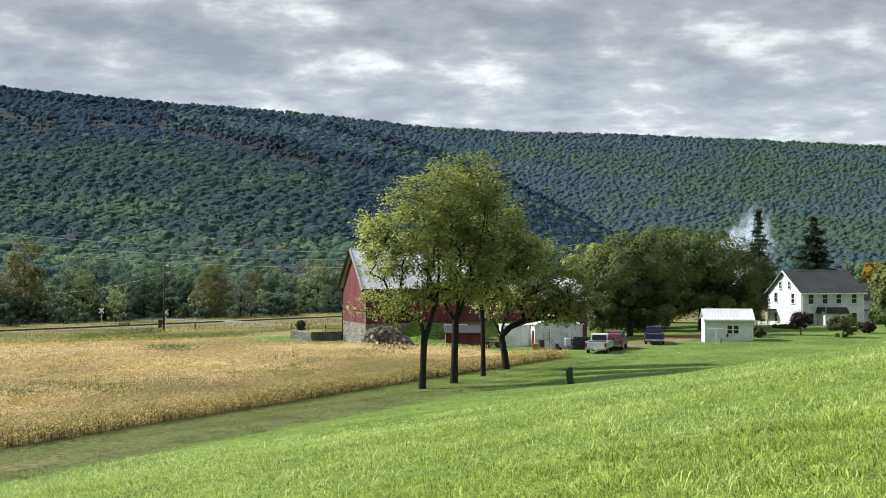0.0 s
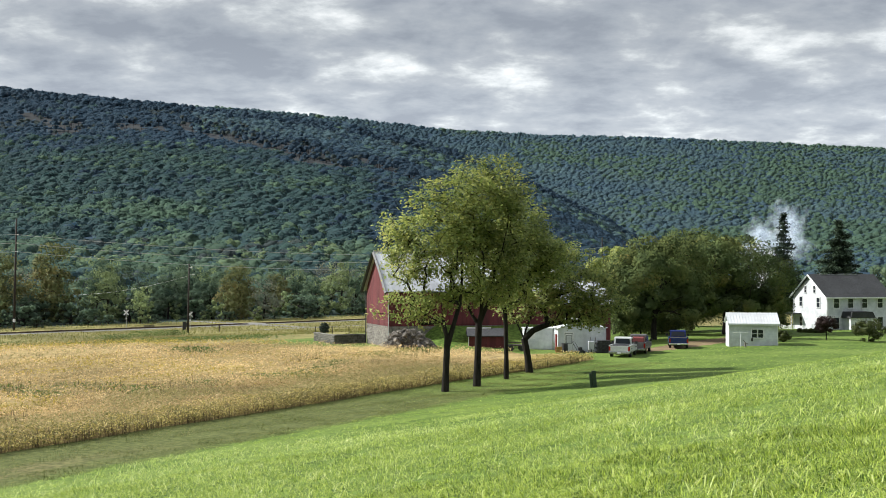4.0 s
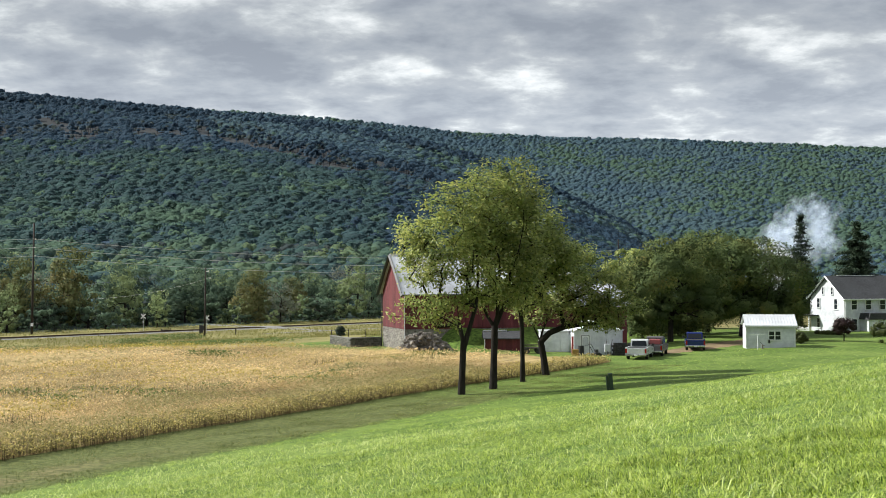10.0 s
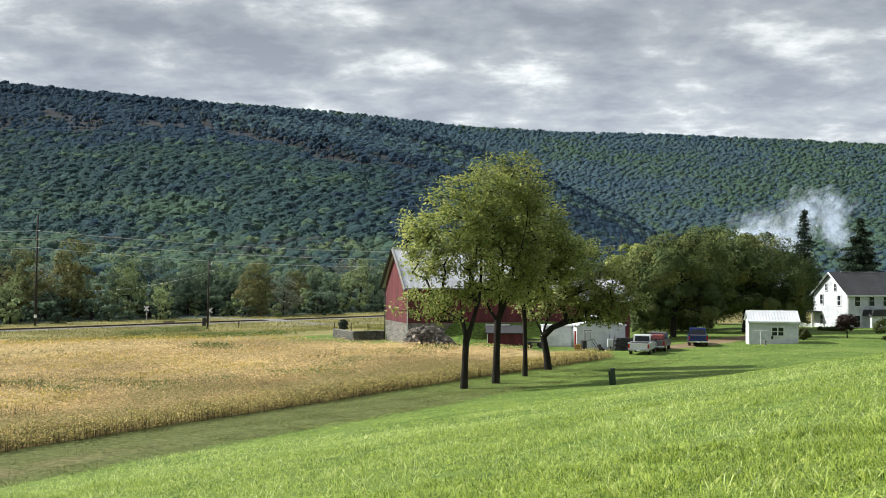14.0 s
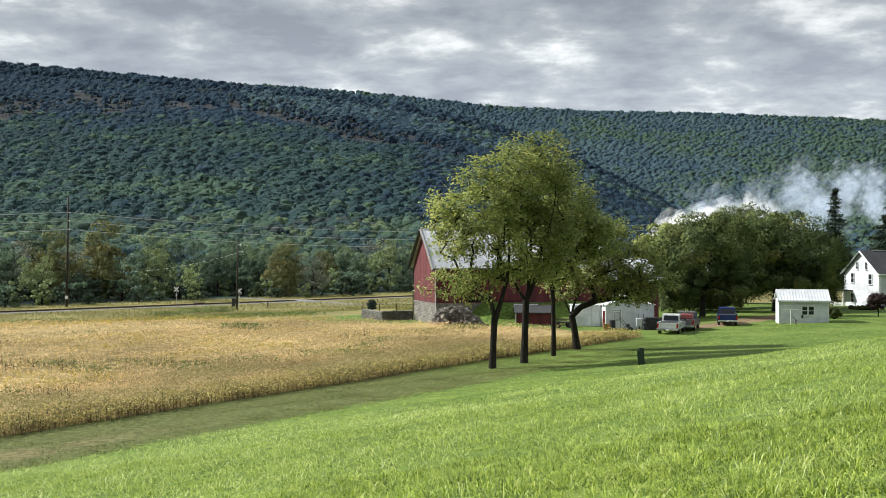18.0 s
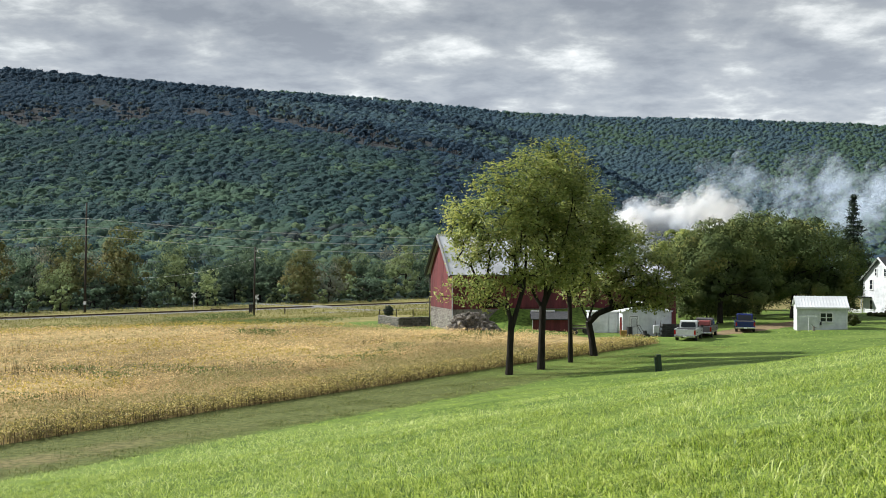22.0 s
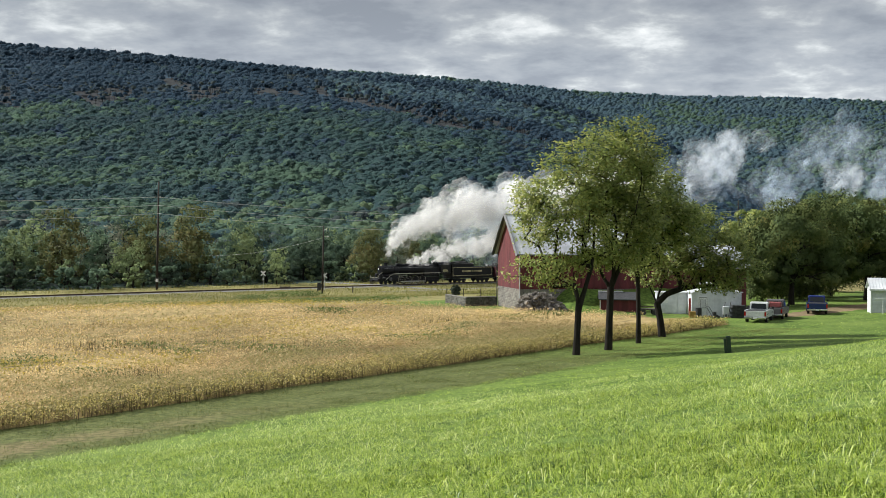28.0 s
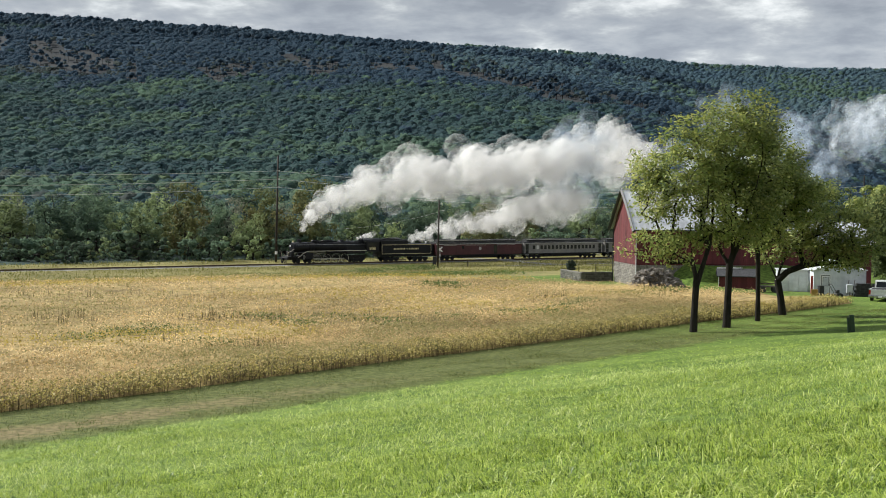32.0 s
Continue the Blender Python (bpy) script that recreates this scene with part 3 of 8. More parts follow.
def ridge_woods():
    rng = np.random.default_rng(11)

    def sample(y0, y1, c0, c1, step):
        """Loose scatter, wedge-shaped, no two trunks closer than about two thirds of a step."""
        area = 0.5 * (y1 ** 2 - y0 ** 2) * (c1 - c0) / 2154.0
        n = int(2.2 * area / step ** 2)
        ys = np.sqrt(rng.uniform(y0 ** 2, y1 ** 2, n))
        xs = ys * (rng.uniform(c0, c1, n) - 784) / 2154.0
        key = np.floor(np.stack([xs, ys], -1) / (step * 0.8)).astype(int)
        kk = key[:, 0] * 100003 + key[:, 1]
        _, first = np.unique(kk, return_index=True)
        first = np.concatenate([first, rng.integers(0, n, n // 12)])
        return np.stack([xs, ys], -1)[first]

    def sprays(name, P, z, r, h, label, mat, per, leaf):
        """Leaf sprays standing out round the crowns, which break their outline."""
        n = len(P)
        k = np.arange(per) + 0.5
        ct = 1 - 1.15 * k / per
        ph = k * 2.39996
        D = np.stack([np.sqrt(1 - ct ** 2) * np.cos(ph), np.sqrt(1 - ct ** 2) * np.sin(ph), ct], -1)
        D = np.broadcast_to(D, (n, per, 3)) + rng.normal(0, 0.2, (n, per, 3))
        D = D / np.linalg.norm(D, axis=2)[..., None]
        C = np.stack([P[:, 0], P[:, 1], z], -1)[:, None] + D * rng.uniform(0.78, 1.14, (n, per))[..., None] * np.stack([r, r, h], -1)[:, None]
        nrm = D + rng.normal(0, 0.3, (n, per, 3))
        nrm /= np.linalg.norm(nrm, axis=2)[..., None]
        a = np.cross(nrm, rng.normal(size=(n, per, 3)))
        a /= np.linalg.norm(a, axis=2)[..., None]
        b = np.cross(nrm, a)
        s = (leaf * r[:, None] * rng.uniform(0.6, 1.3, (n, per)))[..., None]
        V = np.stack([C - a * s, C + a * s - b * s * 0.5, C + b * s * 0.9 + a * s * 0.2], 2).reshape(-1, 3)
        flip = np.einsum("ij,ij->i", np.cross(V[1::3] - V[0::3], V[2::3] - V[0::3]), D.reshape(-1, 3)) < 0
        T = V.reshape(-1, 3, 3)
        T[flip] = T[flip][:, ::-1]
        V = T.reshape(-1, 3)
        me = mesh_np(name, V, np.arange(n * per * 3).reshape(-1, 3), [mat], True)
        tagged(new(name, soft_normals(me, np.repeat((D * 0.8 + nrm * 0.5).reshape(-1, 3), 3, axis=0))), label, "woods", kind="stuff")

    def grove(name, P, size, label, mat, seg, rings, per, leaf, spread, lifted=0.0):
        n = len(P)
        if not n:
            return
        z = ground_z(P[:, 0], P[:, 1])
        r = size * (0.7 + spread * rng.uniform(0, 1, n) ** 1.8)
        h = r * rng.uniform(0.62, 0.95, n)
        lift_ = lifted * rng.uniform(0.4, 2.0, n)
        top = z - h * 0.08 + lift_
        scatter_crowns(name, np.column_stack([P, top]), r * 0.8, h * 0.82, mat, label, seg, rings)
        if per:
            sprays(name, P, top, r, h, label, mat, per, leaf)
        if lifted:
            # bare stems under the raised crowns
            ring = np.array([(0.0, 1.0), (0.87, -0.5), (-0.87, -0.5)])
            foot = np.column_stack([P, z - 0.5])
            B = foot[:, None, :] + np.column_stack([ring * 0.2, np.zeros(3)])[None]
            T = B + np.array([0, 0, 1.0]) * (lift_ + h * 0.4 + 0.5)[:, None, None]
            V = np.concatenate([B, T], 1).reshape(-1, 3)
            q = np.array([(0, 1, 4), (0, 4, 3), (1, 2, 5), (1, 5, 4), (2, 0, 3), (2, 3, 5)])
            F = (q[None] + 6 * np.arange(n)[:, None, None]).reshape(-1, 3)
            tagged(new(name + "_stems", mesh_np(name + "_stems", V, F, [M_BARK])), "dark bare stems of the thin wood on the upper slope", "woods", kind="stuff")

    def mixed_grove(name, P, size, seg, rings, kinds, pick, spread=0.9, stands=6, per=0, leaf=0.2, lifted=0.0):
        """Several stands of each kind of tree, growing in loose drifts."""
        for k, (mat, label, grow_) in enumerate(kinds):
            Q = P[pick == k]
            which = rng.integers(0, stands, len(Q))
            for q in range(stands):
                grove(name, Q[which == q], size * grow_, label, mat, seg, rings, per, leaf, spread, lifted)

    P = np.concatenate([sample(345, 600, -640, 1250, 6.6), sample(290, 560, 1330, 1640, 7.4), sample(560, 900, 1120, 1640, 9.0)])
    drift = vnoise(P[:, 0], P[:, 1], 45, 2) + rng.normal(0, 0.45, len(P))
    mixed_grove("foothill_woods", P, 4.3, 10, 4,
                ((M_FOOTLEAF, "dense green wood covering the foot of the ridge", 1.0), (M_HILLPALE, "paler green trees in the wood at the foot of the ridge", 1.1), (M_HILLBROWN, "browning trees in the wood at the foot of the ridge", 1.0), (M_HILLLEAF, "dark green trees at the foot of the ridge, haze blue in their colour", 0.95)),
                np.where(drift > 0.5, 1, np.where(drift < -0.7, 2, np.where(drift < -0.1, 3, 0))), 0.6, 6, 60, 0.14)
    kinds = ((M_HILLLEAF, "dense deciduous forest covering the near dark ridge", 1.0), (M_HILLPALE, "lighter green trees in the forest on the near ridge", 1.1), (M_HILLSHADE, "near ridge trees with cloud shadow put into their leaf colour", 0.95), (M_HILLBROWN, "thin browning trees on the upper slope of the ridge", 0.8))

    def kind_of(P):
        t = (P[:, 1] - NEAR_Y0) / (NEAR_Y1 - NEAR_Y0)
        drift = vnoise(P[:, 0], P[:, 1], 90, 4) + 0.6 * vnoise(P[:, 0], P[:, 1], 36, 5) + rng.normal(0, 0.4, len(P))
        # upper slope and right end get the leaf colour darkened for cloud shadow
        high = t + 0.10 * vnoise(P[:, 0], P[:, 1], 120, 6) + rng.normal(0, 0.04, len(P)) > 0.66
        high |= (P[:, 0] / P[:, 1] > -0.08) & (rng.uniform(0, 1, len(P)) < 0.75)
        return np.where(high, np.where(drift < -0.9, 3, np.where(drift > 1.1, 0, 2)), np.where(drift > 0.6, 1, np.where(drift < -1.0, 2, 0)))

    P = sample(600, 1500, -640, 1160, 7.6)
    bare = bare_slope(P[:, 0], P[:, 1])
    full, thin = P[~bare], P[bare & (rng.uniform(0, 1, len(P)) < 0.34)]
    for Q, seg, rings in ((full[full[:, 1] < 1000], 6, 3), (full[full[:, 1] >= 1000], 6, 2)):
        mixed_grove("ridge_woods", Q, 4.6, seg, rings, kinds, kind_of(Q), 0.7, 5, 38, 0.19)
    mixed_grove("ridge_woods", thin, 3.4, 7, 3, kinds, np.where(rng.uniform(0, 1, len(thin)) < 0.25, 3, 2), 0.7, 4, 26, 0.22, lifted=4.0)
    # skyline trees all take the colour darkened for cloud shadow
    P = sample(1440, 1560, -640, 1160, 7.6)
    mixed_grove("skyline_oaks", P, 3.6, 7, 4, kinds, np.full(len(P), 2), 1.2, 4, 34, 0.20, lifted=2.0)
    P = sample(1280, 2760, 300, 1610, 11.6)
    # the pale kind grows denser to the right, standing in for sunlight there
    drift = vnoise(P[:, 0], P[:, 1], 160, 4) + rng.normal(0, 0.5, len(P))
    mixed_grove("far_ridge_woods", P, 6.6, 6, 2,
                ((M_FARLEAF, "deciduous forest covering the far ridge, sunlight and haze put into its colour", 1.0), (M_HILLPALE, "greener trees on the far ridge, sunlight put into their colour", 1.0)), np.where(drift + 0.9 * smooth01((P[:, 0] / P[:, 1] - 0.05) / 0.2) > 0.75, 1, 0), 0.6, 5, 18, 0.21)


ridge_woods()
# ---------------------------------------------------------------- trees
def grow(seed, trunk, blobs, clusters, squash=0.5, fork=()):
    """A branching frame: trunk points, then twig ends spread through the blobs (centre, radii) and joined to the nearest wood."""
    rng = np.random.default_rng(seed)
    ends = []
    vol = np.array([b[1][0] * b[1][1] * b[1][2] for b in blobs]) ** 0.8
    for b, k in zip(blobs, np.maximum(1, (clusters * vol / vol.sum()).astype(int))):
        d = rng.normal(size=(k, 3))
        d /= np.linalg.norm(d, axis=1)[:, None]
        rr = rng.uniform(0.12, 1, k) ** squash * rng.choice([0.9, 1.0, 1.18], k)
        ends.append(np.array(b[0]) + d * rr[:, None] * np.array(b[1]))
    ends = np.concatenate(ends)
    nodes = [np.array(p, float) for p in trunk]
    parent = [-1] + list(range(len(trunk) - 1))
    for path, root in fork:
        last = root
        for p in path:
            nodes.append(np.array(p, float))
            parent.append(last)
            last = len(nodes) - 1
    base = nodes[len(trunk) - 1]
    first = max(1, len(trunk) - 2)
    order = np.argsort(np.linalg.norm(ends - base, axis=1))
    tips = []
    for i in order:
        e = ends[i]
        N = np.array(nodes)
        d = np.linalg.norm(N - e, axis=1) + 0.9 * np.maximum(0, N[:, 2] - e[2] + 0.15)
        d[:first] += 50
        j = int(np.argmin(d))
        span = np.linalg.norm(e - nodes[j])
        steps = max(1, int(span / 0.9))
        last = j
        for s in range(1, steps + 1):
            f = s / steps
            p = nodes[j] * (1 - f) + e * f + rng.normal(0, 0.035 * span, 3) * (f < 1)
            p[2] += 0.10 * span * math.sin(f * 3.14)
            nodes.append(p)
            parent.append(last)
            last = len(nodes) - 1
        tips.append(last)
    return np.array(nodes), np.array(parent), ends


def wood_mesh(name, nodes, parent, r_base, r_tip=0.005, seg=6, power=1.72):
    n = len(nodes)
    area = np.zeros(n)
    kids = np.zeros(n, int)
    for i in range(n):
        if parent[i] >= 0:
            kids[parent[i]] += 1
    area[kids == 0] = r_tip ** power
    for i in range(n - 1, 0, -1):
        area[parent[i]] += area[i]
    rad = area ** (1 / power)
    rad *= 0.86 * r_base / rad[0]
    rad = np.maximum(rad, r_tip)
    rad[0] *= 1.25
    V, F = [], []
    ring = np.linspace(0, 2 * np.pi, seg, endpoint=False)
    for i in range(1, n):
        a, b = nodes[parent[i]], nodes[i]
        d = b - a
        ln = np.linalg.norm(d)
        if ln < 1e-4:
            continue
        d = d / ln
        s = np.cross(d, [0.3, 0.9, 0.1] if abs(d[2]) > 0.8 else [0, 0, 1])
        s /= np.linalg.norm(s)
        t = np.cross(d, s)
        ra = min(rad[parent[i]], rad[i] * 1.5)
        o = len(V)
        sg = seg if rad[i] > 0.04 else 4
        rg = ring if sg == seg else np.linspace(0, 2 * np.pi, 4, endpoint=False)
        for p, r in ((a, ra), (b + d * rad[i] * 0.3, rad[i])):
            for q in rg:
                V.append(p + (math.cos(q) * s + math.sin(q) * t) * r)
        for q in range(sg):
            F.append((o + q, o + (q + 1) % sg, o + sg + (q + 1) % sg, o + sg + q))
    return mesh_np(name, V, F, [M_BARK], True)


def leaf_mesh(name, centres, per, spread, size, mat, seed, droop=0.25, up=0.55, flat=0.75, core=None):
    """Small bent leaves round the twig ends."""
    rng = np.random.default_rng(seed)
    n = len(centres) * per
    C = np.repeat(centres, per, axis=0) + rng.normal(0, 1, (n, 3)) * np.array([spread, spread, spread * flat])
    nrm = rng.normal(size=(n, 3))
    nrm[:, 2] = np.abs(nrm[:, 2]) + up
    if core is not None:
        out = C - np.array(core)
        out /= np.linalg.norm(out, axis=1)[:, None] + 1e-6
        nrm = nrm * 0.8 + out * 0.5
    nrm /= np.linalg.norm(nrm, axis=1)[:, None]
    a = rng.normal(size=(n, 3))
    a[:, 2] -= droop
    a -= (a * nrm).sum(1)[:, None] * nrm
    a /= np.linalg.norm(a, axis=1)[:, None] + 1e-9
    b = np.cross(nrm, a)
    L = size * rng.uniform(0.6, 1.35, n)[:, None]
    W = L * rng.uniform(0.38, 0.6, n)[:, None]
    V = np.stack([C - a * L * 0.5, C - b * W * 0.5 - nrm * W * 0.12 - a * L * 0.05, C + a * L * 0.5 - nrm * L * 0.08, C + b * W * 0.5 - nrm * W * 0.12 - a * L * 0.05], 1).reshape(-1, 3)
    F = np.arange(n * 4).reshape(-1, 4)
    me = mesh_np(name, V, F, [mat], True)
    if core is not None:
        soft_normals(me, np.repeat(nrm * 0.65 + out * 0.5, 4, axis=0))
    return me


def lobed_crown(name, blobs, lobes, leaves, size, mat, seed, lobe=0.42, shaggy=0.16, up=0.25):
    """Leaves on many rounded boughs set over the crown's masses, facing outwards from each bough."""
    rng = np.random.default_rng(seed)
    area = np.array([b[1][0] * b[1][1] + b[1][0] * b[1][2] for b in blobs]) ** 0.9
    C, N = [], []
    for (c, r), k in zip(blobs, np.maximum(3, (lobes * area / area.sum()).astype(int))):
        c, r = np.array(c, float), np.array(r, float)
        d = rng.normal(size=(k, 3))
        d[:, 2] = d[:, 2] * 0.9 + 0.15
        d /= np.linalg.norm(d, axis=1)[:, None]
        mid = c + d * r * rng.uniform(0.5, 0.85, k)[:, None]
        rad = r.min() * lobe * rng.uniform(0.6, 1.35, k)
        per = max(4, int(leaves / lobes))
        e = rng.normal(size=(k, per, 3)) + d[:, None] * 0.75
        e /= np.linalg.norm(e, axis=2)[..., None]
        rr = rad[:, None] * (1 + rng.normal(0, shaggy, (k, per)))
        C.append((mid[:, None] + e * rr[..., None] * np.array([1, 1, 0.78])).reshape(-1, 3))
        N.append(e.reshape(-1, 3))
    C, N = np.concatenate(C), np.concatenate(N)
    n = len(C)
    nrm = N + rng.normal(0, 0.34, (n, 3)) + np.array([0, 0, up])
    nrm /= np.linalg.norm(nrm, axis=1)[:, None]
    a = rng.normal(size=(n, 3))
    a[:, 2] -= 0.5
    a -= (a * nrm).sum(1)[:, None] * nrm
    a /= np.linalg.norm(a, axis=1)[:, None] + 1e-9
    b = np.cross(nrm, a)
    L = size * rng.uniform(0.6, 1.35, n)[:, None]
    W = L * rng.uniform(0.45, 0.7, n)[:, None]
    V = np.stack([C - a * L * 0.5, C - b * W * 0.5 - nrm * W * 0.12, C + a * L * 0.5 - nrm * L * 0.1, C + b * W * 0.5 - nrm * W * 0.12], 1).reshape(-1, 3)
    me = mesh_np(name, V, np.arange(n * 4).reshape(-1, 4), [mat], True)
    return soft_normals(me, np.repeat(N * 0.9 + nrm * 0.25, 4, axis=0))


def make_lobed(name, m, seed, trunk, blobs, lobes, leaves, size, r_base, mat, label, group="", fork=(), lobe=0.42, shaggy=0.16):
    t = holder(name, m, label, "tree", group)
    nodes, parent, ends = grow(seed, trunk, blobs, 90, 0.5, fork)
    part("trunk", wood_mesh("trunk", nodes, parent, r_base, seg=5), None, t)
    part("crown", lobed_crown("crown", blobs, lobes, leaves, size, mat, seed + 50, lobe, shaggy), None, t)
    return t


def make_tree(name, m, seed, trunk, blobs, clusters, per, spread, size, r_base, mat, label, category="tree", group="", squash=0.5, fork=(), seg=7, droop=0.3, flat=0.75):
    t = holder(name, m, label, category, group)
    nodes, parent, ends = grow(seed, trunk, blobs, clusters, squash, fork)
    part("trunk", wood_mesh("trunk", nodes, parent, r_base, seg=seg), None, t)
    mid = ends.mean(0) - np.array([0, 0, 0.18 * (ends[:, 2].max() - ends[:, 2].min())])
    part("crown", leaf_mesh("crown", ends, per, spread, size, mat, seed + 50, droop, flat=flat, core=mid), None, t)
    return t


def spot(c, depth):
    x = ground_along(c, depth)
    return x, depth, gz(x, depth)


def row_of_four():
    """Four walnut trees along the edge of the bean field."""
    g = "row of walnut trees by the field"

    def tree(c, d, seed, trunk, blobs, clusters, r, label, fork=(), per=54):
        x, y, z = spot(c, d)
        make_tree("walnut_tree", pose(x, y, z - 0.05), seed, trunk, blobs, int(clusters * 1.0), int(per * 0.85), 0.30, 0.25, r, M_TREELEAF, label, "tree", g, fork=fork, squash=0.42)

    tree(747, 79, 3, [(0, 0, 0), (0.05, 0, 1.4), (0.12, 0, 3.0), (0.1, 0, 3.6)],
         [((-1.2, 0, 10.2), (2.6, 3.0, 2.9)), ((0.9, 0.2, 11.6), (2.4, 2.8, 3.0)), ((-2.5, -0.3, 8.6), (2.0, 2.3, 1.8)), ((-1.7, -0.5, 5.6), (2.6, 2.2, 1.2)), ((1.0, 0, 7.8), (2.0, 2.4, 2.2)), ((-3.0, -0.4, 10.4), (1.1, 1.5, 1.2))],
         340, 0.25, "walnut tree with a forked trunk and thinning yellow-green leaves",
         [([(-0.15, 0, 4.6), (-0.3, 0.1, 6.2), (-0.25, 0.1, 8.2), (-0.5, 0, 10.0)], 3), ([(0.55, 0, 4.4), (0.95, 0.1, 5.8), (1.1, 0, 7.6), (1.0, 0.2, 9.6)], 2), ([(-1.2, -0.2, 5.3), (-2.4, -0.3, 6.2)], 4)])
    tree(803, 82.5, 4, [(0, 0, 0), (0.05, 0, 1.8), (0.12, 0, 4.2), (0.3, 0, 5.0)],
         [((0.6, 0, 12.6), (2.6, 3.0, 2.9)), ((1.5, 0, 11.2), (2.7, 3.0, 3.0)), ((-0.5, 0.3, 9.6), (2.1, 2.6, 2.2)), ((1.8, 0.2, 8.0), (2.2, 2.5, 2.0)), ((0.3, -0.5, 6.5), (2.0, 2.2, 1.2))],
         470, 0.27, "tall walnut tree with dense olive-green crown by the bean field",
         [([(0.8, 0, 5.8), (1.2, 0, 7.6), (1.5, 0, 9.6)], 2), ([(-0.35, 0, 4.9), (-0.7, 0, 6.4), (-0.8, 0.1, 8.4)], 2), ([(0.35, 0.1, 7.0), (0.6, 0, 9.4), (0.7, 0, 11.6)], 3)])
    tree(855, 88, 5, [(0, 0, 0), (0.0, 0, 1.8), (-0.05, 0, 4.0), (-0.1, 0, 5.0)],
         [((0.9, 0, 11.0), (2.3, 2.6, 2.7)), ((2.2, 0, 9.4), (2.2, 2.5, 2.3)), ((0.5, 0.3, 8.0), (2.2, 2.4, 2.2)), ((-0.3, 0, 6.4), (1.8, 2.0, 1.4)), ((3.3, 0, 8.6), (1.3, 1.8, 1.5))],
         360, 0.19, "slender walnut tree with olive-green crown by the bean field",
         [([(0.3, 0, 6.2), (0.7, 0, 8.0), (0.9, 0, 9.8)], 3)])
    tree(896, 94, 6, [(0, 0, 0), (-0.15, 0, 1.3), (-0.4, 0, 2.6), (-0.3, 0, 3.3)],
         [((1.8, 0, 8.4), (2.6, 2.6, 2.0)), ((4.4, 0, 6.6), (2.5, 2.4, 1.7)), ((5.4, 0, 5.2), (2.0, 2.0, 1.2)), ((0.3, 0, 6.2), (1.8, 2.0, 1.7)), ((3.6, -0.4, 4.2), (2.4, 1.8, 0.7)), ((2.4, 0, 5.4), (2.0, 2.0, 1.2)), ((-1.2, 0, 4.8), (1.2, 1.4, 0.9))],
         400, 0.30, "leaning walnut tree with low spreading limbs and browning leaves",
         [([(0.3, 0, 3.3), (1.4, 0, 3.75), (2.8, -0.1, 3.95), (4.2, -0.2, 4.1)], 2), ([(0.2, 0, 4.6), (0.9, 0, 6.0), (1.6, 0, 7.4)], 3), ([(-0.9, 0, 3.7), (-1.3, 0, 4.6)], 2)], 50)


row_of_four()


